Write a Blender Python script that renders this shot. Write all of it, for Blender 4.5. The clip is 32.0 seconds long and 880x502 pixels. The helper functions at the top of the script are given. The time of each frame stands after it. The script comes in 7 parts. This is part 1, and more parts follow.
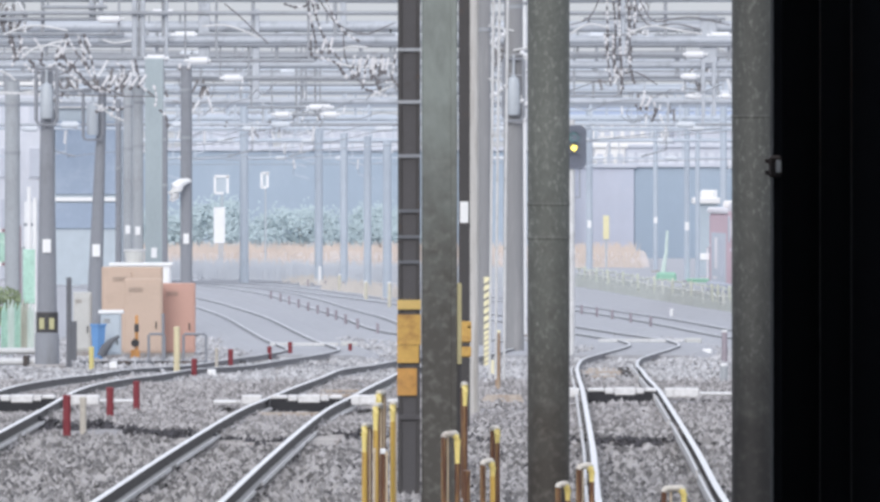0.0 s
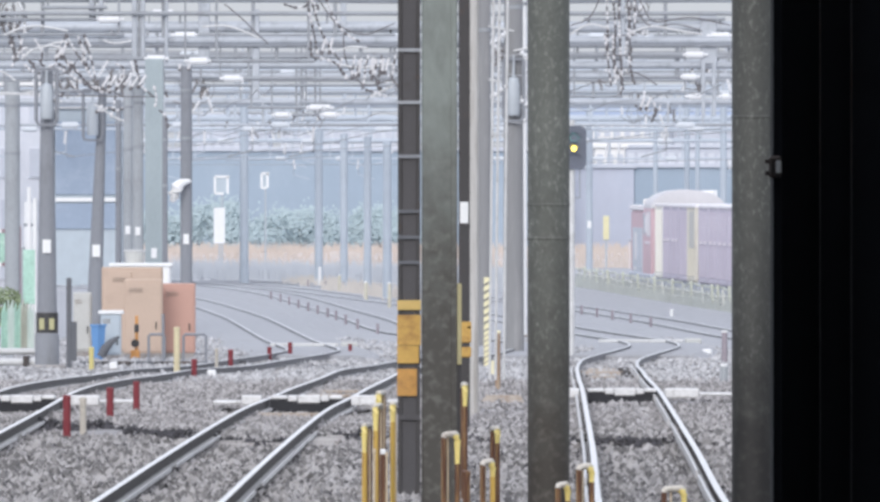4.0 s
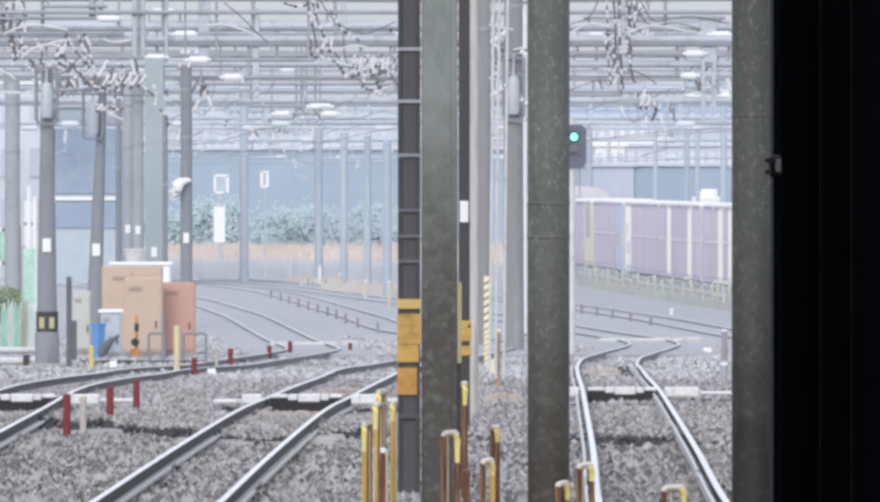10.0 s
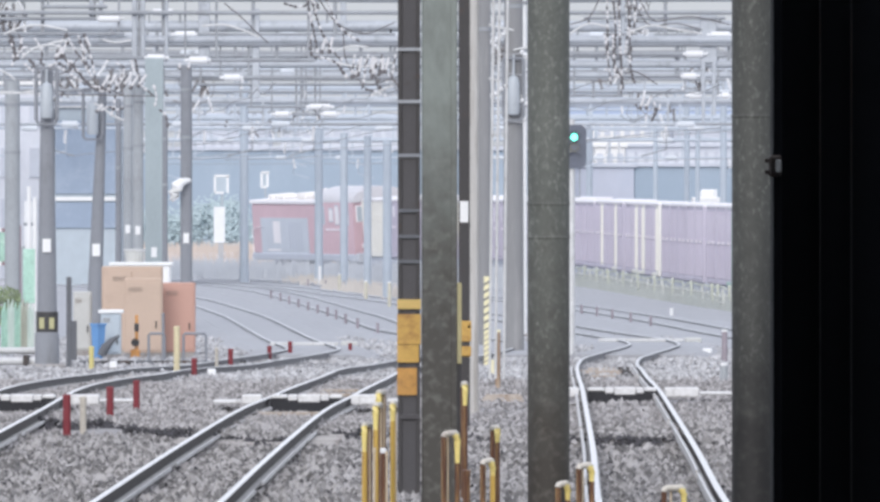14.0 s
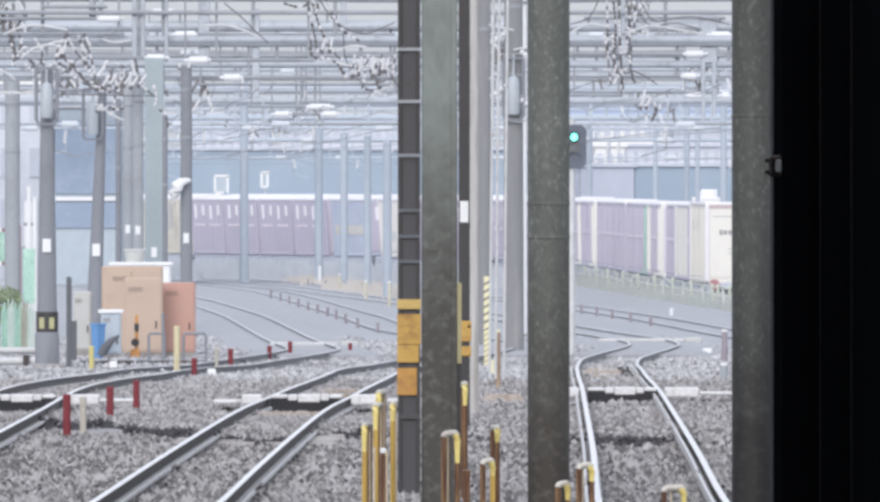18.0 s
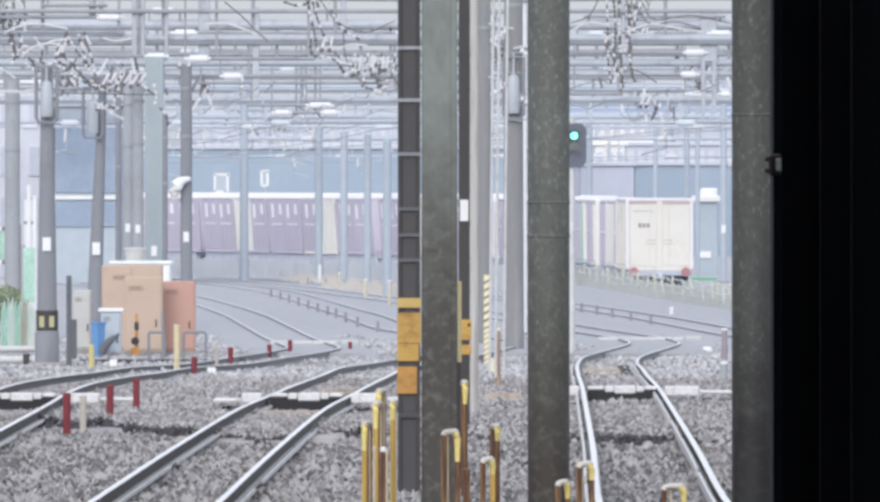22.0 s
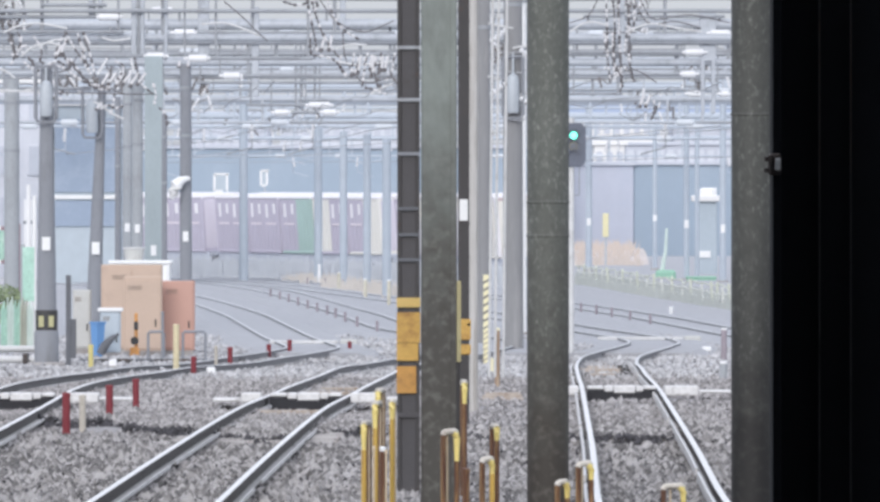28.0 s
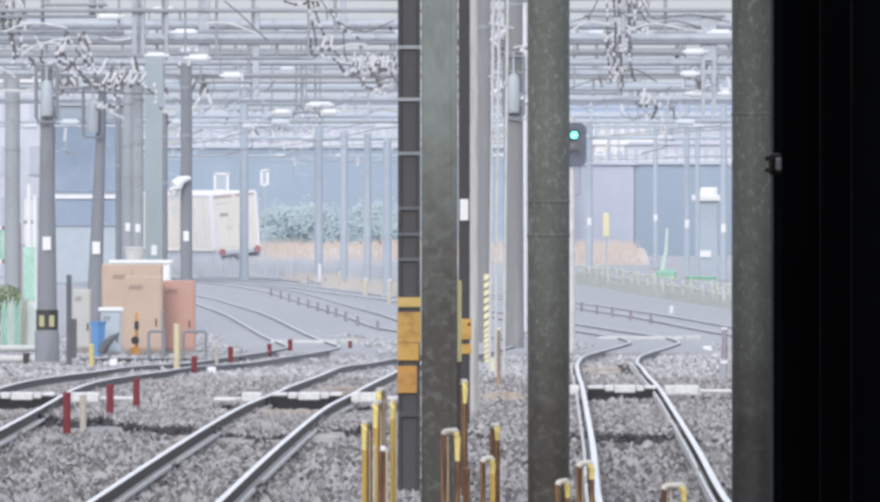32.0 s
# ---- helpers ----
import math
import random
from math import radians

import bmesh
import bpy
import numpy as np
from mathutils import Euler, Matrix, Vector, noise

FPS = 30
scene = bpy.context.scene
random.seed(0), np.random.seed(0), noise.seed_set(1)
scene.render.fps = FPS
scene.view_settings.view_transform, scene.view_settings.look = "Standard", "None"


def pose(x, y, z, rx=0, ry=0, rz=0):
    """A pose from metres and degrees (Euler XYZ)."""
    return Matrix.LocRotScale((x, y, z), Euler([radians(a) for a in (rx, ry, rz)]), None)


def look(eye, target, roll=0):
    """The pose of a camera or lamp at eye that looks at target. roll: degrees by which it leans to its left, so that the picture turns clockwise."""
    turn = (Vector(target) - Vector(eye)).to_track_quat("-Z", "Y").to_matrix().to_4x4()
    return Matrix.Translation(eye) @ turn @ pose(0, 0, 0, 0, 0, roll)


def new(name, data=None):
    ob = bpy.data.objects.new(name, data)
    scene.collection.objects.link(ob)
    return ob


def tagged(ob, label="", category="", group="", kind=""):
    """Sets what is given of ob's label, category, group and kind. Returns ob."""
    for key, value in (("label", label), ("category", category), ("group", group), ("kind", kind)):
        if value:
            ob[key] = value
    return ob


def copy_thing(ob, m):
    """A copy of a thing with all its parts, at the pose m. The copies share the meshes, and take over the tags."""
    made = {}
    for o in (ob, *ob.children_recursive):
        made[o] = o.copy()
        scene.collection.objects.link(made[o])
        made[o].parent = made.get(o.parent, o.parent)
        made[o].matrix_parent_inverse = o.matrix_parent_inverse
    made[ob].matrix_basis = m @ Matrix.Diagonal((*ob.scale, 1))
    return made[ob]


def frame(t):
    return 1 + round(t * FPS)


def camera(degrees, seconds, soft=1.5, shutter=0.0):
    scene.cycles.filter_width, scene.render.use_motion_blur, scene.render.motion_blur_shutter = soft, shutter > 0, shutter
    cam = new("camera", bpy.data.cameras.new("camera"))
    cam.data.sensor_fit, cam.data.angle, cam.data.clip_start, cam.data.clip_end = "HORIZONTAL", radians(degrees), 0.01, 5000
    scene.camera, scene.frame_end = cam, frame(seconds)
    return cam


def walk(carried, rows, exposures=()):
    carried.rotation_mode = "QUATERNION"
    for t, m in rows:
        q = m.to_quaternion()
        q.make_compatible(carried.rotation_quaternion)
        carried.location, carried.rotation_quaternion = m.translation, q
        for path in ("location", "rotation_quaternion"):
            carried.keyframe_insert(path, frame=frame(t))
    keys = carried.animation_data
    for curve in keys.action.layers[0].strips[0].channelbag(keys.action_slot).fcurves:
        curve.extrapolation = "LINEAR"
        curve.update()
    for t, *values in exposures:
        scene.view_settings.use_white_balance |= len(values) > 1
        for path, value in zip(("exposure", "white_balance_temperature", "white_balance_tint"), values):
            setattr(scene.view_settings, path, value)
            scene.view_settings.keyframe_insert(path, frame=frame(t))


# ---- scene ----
# A telephoto view from a platform end over a railway yard; y runs away from the camera along the tracks.
cam = camera(4.8, 32.0, soft=3.0)
EYE = (0.0, 0.0, 2.7)


def aim(up, side=0.0):
    """The camera's pose, tilted by up and turned by side, in thousandths of a degree."""
    return pose(*EYE, 90 - 0.144 + up / 1000.0, 0, side / 1000.0)


PATH = [(0.0, aim(3)), (1.0, aim(0)), (2.0, aim(1)), (3.0, aim(6)), (4.5, aim(4)), (6.0, aim(0)), (9.0, aim(-1)), (11.0, aim(-1)),
        (12.0, aim(-4)), (13.0, aim(0)), (16.5, aim(1)), (19.0, aim(-2)), (20.0, aim(-5)), (21.5, aim(-5)), (22.5, aim(-9)),
        (23.0, aim(-8)), (24.0, aim(-7)), (24.5, aim(-1)), (25.0, aim(-5)), (26.5, aim(-8)), (28.0, aim(-9, -3)), (29.0, aim(0, -2)), (29.5, aim(0)),
        (30.0, aim(-9)), (30.5, aim(-22)), (31.0, aim(-9)), (31.5, aim(-13)), (32.0, aim(-11))]
walk(cam, PATH)

# ---- light: a bright overcast day ----
scene.view_settings.exposure = 0.23
world = bpy.data.worlds.new("overcast_sky")
scene.world = world
world.use_nodes = True
wn = world.node_tree.nodes
wl = world.node_tree.links
wn.clear()
w_out = wn.new("ShaderNodeOutputWorld")
w_bg = wn.new("ShaderNodeBackground")
w_sky = wn.new("ShaderNodeTexSky")
w_sky.sky_type = "NISHITA"
w_sky.sun_disc = False
w_sky.sun_elevation = radians(48)
w_sky.sun_rotation = radians(193)
w_mix = wn.new("ShaderNodeMix")
w_mix.data_type = "RGBA"
w_mix.inputs[0].default_value = 0.8
w_mix.inputs[7].default_value = (7.7, 8.1, 9.1, 1)
w_bg.inputs[1].default_value = 0.1
wl.new(w_sky.outputs[0], w_mix.inputs[6])
# a cloud cover that is brighter overhead than at the horizon
w_dir = wn.new("ShaderNodeTexCoord")
w_sep = wn.new("ShaderNodeSeparateXYZ")
w_up = wn.new("ShaderNodeMapRange")
w_up.inputs["From Min"].default_value = 0.0
w_up.inputs["From Max"].default_value = 0.8
w_up.inputs["To Min"].default_value = 0.74
w_up.inputs["To Max"].default_value = 1.5
w_shade = wn.new("ShaderNodeMix")
w_shade.data_type = "RGBA"
w_shade.blend_type = "MULTIPLY"
w_shade.inputs[0].default_value = 1.0
wl.new(w_dir.outputs["Generated"], w_sep.inputs[0])
wl.new(w_sep.outputs[2], w_up.inputs["Value"])
wl.new(w_mix.outputs[2], w_shade.inputs[6])
wl.new(w_up.outputs[0], w_shade.inputs[7])
wl.new(w_shade.outputs[2], w_bg.inputs[0])
wl.new(w_bg.outputs[0], w_out.inputs[0])
sun = new("sun", bpy.data.lights.new("sun", "SUN"))
sun.data.energy = 1.35
sun.data.angle = radians(25)
sun.data.color = (1.0, 0.97, 0.93)
sun.matrix_world = look((-45, -40, 80), (0, 150, 0))

# ---- materials ----
MATS = {}


def mat(name, base, rough=0.7, metal=0.0, var=0.25, scale=3.0, fine=40.0, bump=0.15, stain=None, stain_amount=0.0, stain_scale=1.2, per_object=0.0, stretch=(1, 1, 1), island=0.0):
    """A weathered surface: two scales of tone, a stain colour in patches, fine relief."""
    if name in MATS:
        return MATS[name]
    m = bpy.data.materials.new(name)
    m.use_nodes = True
    n, l = m.node_tree.nodes, m.node_tree.links
    bsdf = n["Principled BSDF"]
    bsdf.inputs["Roughness"].default_value = rough
    bsdf.inputs["Metallic"].default_value = metal
    geo = n.new("ShaderNodeTexCoord")
    mapping = n.new("ShaderNodeMapping")
    mapping.inputs["Scale"].default_value = stretch
    l.new(geo.outputs["Object"], mapping.inputs[0])
    big = n.new("ShaderNodeTexNoise")
    big.inputs["Scale"].default_value = scale
    big.inputs["Detail"].default_value = 4
    small = n.new("ShaderNodeTexNoise")
    small.inputs["Scale"].default_value = fine
    small.inputs["Detail"].default_value = 6
    small.inputs["Roughness"].default_value = 0.7
    for t in (big, small):
        l.new(mapping.outputs[0], t.inputs["Vector"])
    add = n.new("ShaderNodeMath")
    add.operation = "ADD"
    l.new(big.outputs[0], add.inputs[0])
    l.new(small.outputs[0], add.inputs[1])
    last = add
    for source, amount in (("Object Info", per_object), ("Geometry", island)):
        if amount:
            info = n.new("ShaderNodeObjectInfo" if source == "Object Info" else "ShaderNodeNewGeometry")
            ma = n.new("ShaderNodeMath")
            ma.operation = "MULTIPLY_ADD"
            ma.inputs[1].default_value = amount
            l.new(info.outputs["Random" if source == "Object Info" else "Random Per Island"], ma.inputs[0])
            l.new(last.outputs[0], ma.inputs[2])
            sub = n.new("ShaderNodeMath")
            sub.operation = "SUBTRACT"
            sub.inputs[1].default_value = amount / 2
            l.new(ma.outputs[0], sub.inputs[0])
            last = sub
    ramp = n.new("ShaderNodeMapRange")
    ramp.inputs["From Min"].default_value = 0.55
    ramp.inputs["From Max"].default_value = 1.45
    l.new(last.outputs[0], ramp.inputs["Value"])
    mix = n.new("ShaderNodeMix")
    mix.data_type = "RGBA"
    l.new(ramp.outputs[0], mix.inputs[0])
    mix.inputs[6].default_value = (*[c * (1 - var) for c in base], 1)
    mix.inputs[7].default_value = (*[min(0.95, c * (1 + var)) for c in base], 1)
    colour = mix
    if stain is not None and stain_amount > 0:
        patch = n.new("ShaderNodeTexNoise")
        patch.inputs["Scale"].default_value = stain_scale
        patch.inputs["Detail"].default_value = 8
        patch.inputs["Roughness"].default_value = 0.75
        l.new(mapping.outputs[0], patch.inputs["Vector"])
        step = n.new("ShaderNodeMapRange")
        step.inputs["From Min"].default_value = 0.62 - 0.25 * stain_amount
        step.inputs["From Max"].default_value = 0.78 - 0.25 * stain_amount
        l.new(patch.outputs[0], step.inputs["Value"])
        mix2 = n.new("ShaderNodeMix")
        mix2.data_type = "RGBA"
        l.new(step.outputs[0], mix2.inputs[0])
        l.new(mix.outputs[2], mix2.inputs[6])
        mix2.inputs[7].default_value = (*stain, 1)
        colour = mix2
    l.new(colour.outputs[2], bsdf.inputs["Base Color"])
    if bump:
        b = n.new("ShaderNodeBump")
        b.inputs["Strength"].default_value = bump
        b.inputs["Distance"].default_value = 0.02
        l.new(small.outputs[0], b.inputs["Height"])
        l.new(b.outputs[0], bsdf.inputs["Normal"])
    MATS[name] = m
    return m


def glow(name, colour, strength):
    m = bpy.data.materials.new(name)
    m.use_nodes = True
    bsdf = m.node_tree.nodes["Principled BSDF"]
    bsdf.inputs["Base Color"].default_value = (*colour, 1)
    bsdf.inputs["Emission Color"].default_value = (*colour, 1)
    bsdf.inputs["Emission Strength"].default_value = strength
    return m


RUST = (0.10, 0.055, 0.035)
# dark base: the shade between the near stones is put into this colour
ballast = mat("ballast", (0.065, 0.06, 0.06), 0.95, 0, 0.45, 0.25, 9.0, 0.8, (0.10, 0.092, 0.09), 0.35, 2.5)


def ballast_tones():
    """Paler beyond the points as painted haze; dark near the platform as painted shade between stones."""
    n, l = ballast.node_tree.nodes, ballast.node_tree.links
    bsdf = n["Principled BSDF"]
    old = bsdf.inputs["Base Color"].links[0].from_socket
    tc = n.new("ShaderNodeTexCoord")
    sep = n.new("ShaderNodeSeparateXYZ")
    l.new(tc.outputs["Object"], sep.inputs[0])
    ns = n.new("ShaderNodeTexNoise")
    ns.inputs["Scale"].default_value = 0.12
    ns.inputs["Detail"].default_value = 6
    l.new(tc.outputs["Object"], ns.inputs["Vector"])
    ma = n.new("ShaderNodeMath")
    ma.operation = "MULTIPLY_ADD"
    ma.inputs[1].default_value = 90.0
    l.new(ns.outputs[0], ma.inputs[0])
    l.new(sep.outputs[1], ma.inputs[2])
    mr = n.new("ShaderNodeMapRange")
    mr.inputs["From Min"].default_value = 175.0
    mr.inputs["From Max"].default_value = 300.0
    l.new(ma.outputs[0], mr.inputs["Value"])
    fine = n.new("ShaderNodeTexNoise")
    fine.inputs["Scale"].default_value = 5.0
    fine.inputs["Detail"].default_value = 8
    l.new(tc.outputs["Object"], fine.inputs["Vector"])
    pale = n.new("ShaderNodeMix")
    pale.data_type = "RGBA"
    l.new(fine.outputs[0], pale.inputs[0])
    # haze put into the far ballast colour
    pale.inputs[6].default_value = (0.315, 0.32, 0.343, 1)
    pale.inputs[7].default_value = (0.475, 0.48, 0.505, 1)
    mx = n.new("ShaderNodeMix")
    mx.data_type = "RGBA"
    l.new(mr.outputs[0], mx.inputs[0])
    dust = n.new("ShaderNodeMapRange")
    dust.inputs["From Min"].default_value = 112.0
    dust.inputs["From Max"].default_value = 128.0
    near = n.new("ShaderNodeMath")
    near.operation = "MULTIPLY_ADD"
    near.inputs[1].default_value = 14.0
    l.new(ns.outputs[0], near.inputs[0])
    l.new(sep.outputs[1], near.inputs[2])
    l.new(near.outputs[0], dust.inputs["Value"])
    dusty = n.new("ShaderNodeMix")
    dusty.data_type = "RGBA"
    l.new(fine.outputs[0], dusty.inputs[0])
    dusty.inputs[6].default_value = (0.15, 0.14, 0.14, 1)
    dusty.inputs[7].default_value = (0.44, 0.425, 0.425, 1)
    first = n.new("ShaderNodeMix")
    first.data_type = "RGBA"
    l.new(dust.outputs[0], first.inputs[0])
    l.new(old, first.inputs[6])
    l.new(dusty.outputs[2], first.inputs[7])
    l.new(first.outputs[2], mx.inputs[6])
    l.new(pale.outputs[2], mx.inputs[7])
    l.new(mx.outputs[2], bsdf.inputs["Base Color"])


ballast_tones()
# crevice and ditch shade, put in as near-black stones
stone_shade = mat("shade_ballast_stone", (0.055, 0.052, 0.058), 0.85, 0, 0.5, 0.3, 25.0, 0.3, island=1.0)
# far stones: paler because haze is put into the colour
stone_far = mat("far_ballast_stone", (0.43, 0.425, 0.435), 0.92, 0, 0.3, 0.3, 25.0, 0.3, island=1.2)
stone_pale = mat("dusty_ballast_stone", (0.32, 0.305, 0.305), 0.92, 0, 0.4, 0.3, 25.0, 0.3, island=1.2)
stone_mat = mat("ballast_stone", (0.285, 0.272, 0.27), 0.92, 0, 0.5, 0.3, 25.0, 0.3, island=1.4)
sleeper_mat = mat("sleeper_concrete", (0.36, 0.34, 0.33), 0.9, 0, 0.25, 2, 30, 0.3, RUST, 0.25, 3, per_object=0.5)
rail_side = mat("rail_side", (0.085, 0.079, 0.077), 0.75, 0.0, 0.3, 4, 50, 0.2, (0.04, 0.034, 0.031), 0.4, 5)
timber_mat = mat("worn_timber", (0.44, 0.38, 0.33), 0.85, 0, 0.3, 6, 40, 0.3, (0.25, 0.18, 0.13), 0.4, 5)
strip_steel = mat("worn_strip_steel", (0.60, 0.59, 0.59), 0.5, 0.15, 0.2, 4, 40, 0.1, (0.35, 0.3, 0.27), 0.3, 5)
rail_foot = mat("rail_foot_worn", (0.31, 0.295, 0.285), 0.55, 0.3, 0.3, 4, 50, 0.2, RUST, 0.25, 5)
rail_top = mat("rail_top", (0.78, 0.77, 0.77), 0.5, 0.2, 0.08, 4, 60, 0.05)


def tone_beyond(m, colour, y0, y1):
    """Between y0 and y1 the colour of m gives way to another; on rail sides this paints haze."""
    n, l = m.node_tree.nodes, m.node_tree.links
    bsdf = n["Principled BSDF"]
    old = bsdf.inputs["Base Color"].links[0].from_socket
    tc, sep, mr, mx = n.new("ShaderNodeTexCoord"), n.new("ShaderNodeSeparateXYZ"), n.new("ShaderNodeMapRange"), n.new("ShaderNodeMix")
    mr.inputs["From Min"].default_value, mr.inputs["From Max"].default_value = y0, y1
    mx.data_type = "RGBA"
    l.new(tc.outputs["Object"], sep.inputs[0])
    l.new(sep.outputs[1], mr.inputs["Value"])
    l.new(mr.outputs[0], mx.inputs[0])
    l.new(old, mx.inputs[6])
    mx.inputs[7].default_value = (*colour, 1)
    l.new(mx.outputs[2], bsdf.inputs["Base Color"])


# rail sides pale with distance: haze put into their colour
tone_beyond(rail_side, (0.36, 0.365, 0.385), 125.0, 290.0)
tone_beyond(rail_side, (0.55, 0.56, 0.59), 290.0, 380.0)
tone_beyond(rail_top, (0.60, 0.605, 0.62), 175.0, 215.0)
pale_metal = mat("pale_metal", (0.62, 0.62, 0.62), 0.6, 0.1, 0.2, 3, 25, 0.2, (0.3, 0.28, 0.26), 0.2, 4)
dark_metal = mat("dark_metal", (0.07, 0.068, 0.07), 0.6, 0.3, 0.25, 3, 30, 0.2, RUST, 0.3, 3)
column_green = mat("column_paint_greygreen", (0.235, 0.262, 0.245), 0.62, 0.05, 0.16, 1.5, 18, 0.1, (0.18, 0.195, 0.184), 0.45, 2.2, stretch=(1, 1, 0.35))
column_zinc = mat("column_mottled_zinc", (0.124, 0.13, 0.118), 0.65, 0.05, 0.35, 1.6, 26, 0.3, (0.32, 0.332, 0.302), 0.36, 22.0, stretch=(1, 1, 0.6))
column_zinc_dark = mat("column_darker_zinc", (0.071, 0.072, 0.066), 0.65, 0.05, 0.35, 1.6, 26, 0.3, (0.205, 0.21, 0.193), 0.35, 24.0, stretch=(1, 1, 0.6))


def worn_below(m, dark, pale, z0, z1):
    """Paint that is worn off towards the foot, with a ragged edge, baring mottled metal."""
    n, l = m.node_tree.nodes, m.node_tree.links
    bsdf = n["Principled BSDF"]
    old = bsdf.inputs["Base Color"].links[0].from_socket
    tc, sep, mr, mx, bare = n.new("ShaderNodeTexCoord"), n.new("ShaderNodeSeparateXYZ"), n.new("ShaderNodeMapRange"), n.new("ShaderNodeMix"), n.new("ShaderNodeMix")
    ns, fl, add = n.new("ShaderNodeTexNoise"), n.new("ShaderNodeTexNoise"), n.new("ShaderNodeMath")
    ns.inputs["Scale"].default_value, ns.inputs["Detail"].default_value = 3.0, 9
    fl.inputs["Scale"].default_value, fl.inputs["Detail"].default_value = 14.0, 7
    add.operation = "MULTIPLY_ADD"
    add.inputs[1].default_value = 2.6
    mr.inputs["From Min"].default_value, mr.inputs["From Max"].default_value = z0 + 1.3, z1 + 1.3
    mx.data_type = bare.data_type = "RGBA"
    l.new(tc.outputs["Object"], sep.inputs[0])
    l.new(tc.outputs["Object"], ns.inputs["Vector"])
    l.new(tc.outputs["Object"], fl.inputs["Vector"])
    l.new(ns.outputs[0], add.inputs[0])
    l.new(sep.outputs[2], add.inputs[2])
    l.new(add.outputs[0], mr.inputs["Value"])
    flake = n.new("ShaderNodeMapRange")
    flake.inputs["From Min"].default_value, flake.inputs["From Max"].default_value = 0.5, 0.72
    l.new(fl.outputs[0], flake.inputs["Value"])
    l.new(flake.outputs[0], bare.inputs[0])
    bare.inputs[6].default_value, bare.inputs[7].default_value = (*dark, 1), (*pale, 1)
    l.new(mr.outputs[0], mx.inputs[0])
    l.new(bare.outputs[2], mx.inputs[6])
    l.new(old, mx.inputs[7])
    l.new(mx.outputs[2], bsdf.inputs["Base Color"])


# this column just gets darker towards its foot, to near black
worn_below(column_zinc_dark, (0.014, 0.013, 0.0125), (0.034, 0.032, 0.029), 0.8, 2.8)
worn_below(column_zinc, (0.046, 0.039, 0.032), (0.092, 0.082, 0.070), 0.5, 3.0)
worn_below(column_green, (0.066, 0.061, 0.054), (0.128, 0.126, 0.113), 2.0, 3.9)
column_dark = mat("column_dark_steel", (0.055, 0.051, 0.052), 0.65, 0.1, 0.15, 2, 20, 0.12, RUST, 0.15, 3)
reflector_mat = mat("reflector_pale_lime", (0.47, 0.45, 0.25), 0.4, 0, 0.1, 5, 30, 0)
column_web = mat("column_web_steel", (0.075, 0.071, 0.076), 0.6, 0.1, 0.12, 2, 20, 0.1, (0.06, 0.05, 0.045), 0.2, 3)
band_orange = mat("band_orange", (0.52, 0.27, 0.07), 0.6, 0, 0.2, 4, 30, 0.1, (0.33, 0.165, 0.05), 0.4, 3)
band_yellow = mat("band_yellow", (0.55, 0.335, 0.085), 0.6, 0, 0.2, 4, 30, 0.1, (0.33, 0.165, 0.05), 0.45, 3)
band_pale = mat("band_pale_yellow", (0.6, 0.42, 0.14), 0.55, 0, 0.12, 4, 30, 0.1)
yellow_paint = mat("yellow_paint", (0.72, 0.5, 0.08), 0.5, 0, 0.15, 5, 40, 0.1, (0.3, 0.14, 0.05), 0.25, 6)
board_yellow = mat("board_yellow", (0.74, 0.68, 0.42), 0.6, 0, 0.1, 5, 40, 0.05)
cream_board = mat("cream_board", (0.50, 0.44, 0.24), 0.6, 0, 0.12, 5, 40, 0.05)
cream_paint = mat("cream_paint", (0.82, 0.76, 0.52), 0.5, 0, 0.1, 5, 40, 0.05)
rust_pipe = mat("rust_pipe", (0.12, 0.052, 0.03), 0.32, 0.1, 0.35, 12, 60, 0.3, (0.42, 0.26, 0.11), 0.42, 30, stretch=(1, 1, 0.05))
ochre_pipe = mat("ochre_pipe", (0.60, 0.39, 0.09), 0.35, 0, 0.25, 12, 60, 0.2, (0.22, 0.11, 0.045), 0.36, 30, stretch=(1, 1, 0.06))
stake_grey = mat("muted_stake", (0.32, 0.28, 0.31), 0.75, 0, 0.15, 6, 40, 0.1)
muted_red = mat("muted_red_paint", (0.33, 0.22, 0.245), 0.75, 0, 0.15, 6, 40, 0.1)
bar_grey = mat("worn_pale_bar", (0.60, 0.56, 0.50), 0.6, 0.1, 0.25, 8, 60, 0.1, (0.28, 0.2, 0.16), 0.35, 9)
cream_rod = mat("cream_rod", (0.58, 0.47, 0.33), 0.6, 0, 0.2, 8, 60, 0.1, (0.4, 0.25, 0.13), 0.3, 9)
bow_yellow = mat("bow_yellow", (0.87, 0.70, 0.25), 0.35, 0, 0.12, 5, 40, 0.05)
red_paint = mat("red_paint", (0.21, 0.028, 0.038), 0.6, 0, 0.2, 6, 40, 0.1, (0.12, 0.04, 0.04), 0.3, 6)
white_paint = mat("white_paint", (0.82, 0.82, 0.82), 0.5, 0, 0.08, 4, 30, 0.05)
porcelain = mat("white_insulator", (0.78, 0.78, 0.79), 0.3, 0, 0.05, 5, 40, 0.0)
# insulators far off: haze is part of this greyer white
hazy_porcelain = mat("hazy_insulator", (0.62, 0.65, 0.69), 0.5, 0, 0.1, 5, 40, 0.0)
post_grey = mat("post_dark_grey", (0.13, 0.135, 0.15), 0.7, 0.1, 0.15, 2, 20, 0.1, (0.1, 0.09, 0.09), 0.3, 3)
# far masts: haze put into the zinc colour
mast_far = mat("mast_hazy_zinc", (0.465, 0.515, 0.575), 0.7, 0.1, 0.1, 1.5, 20, 0.1)
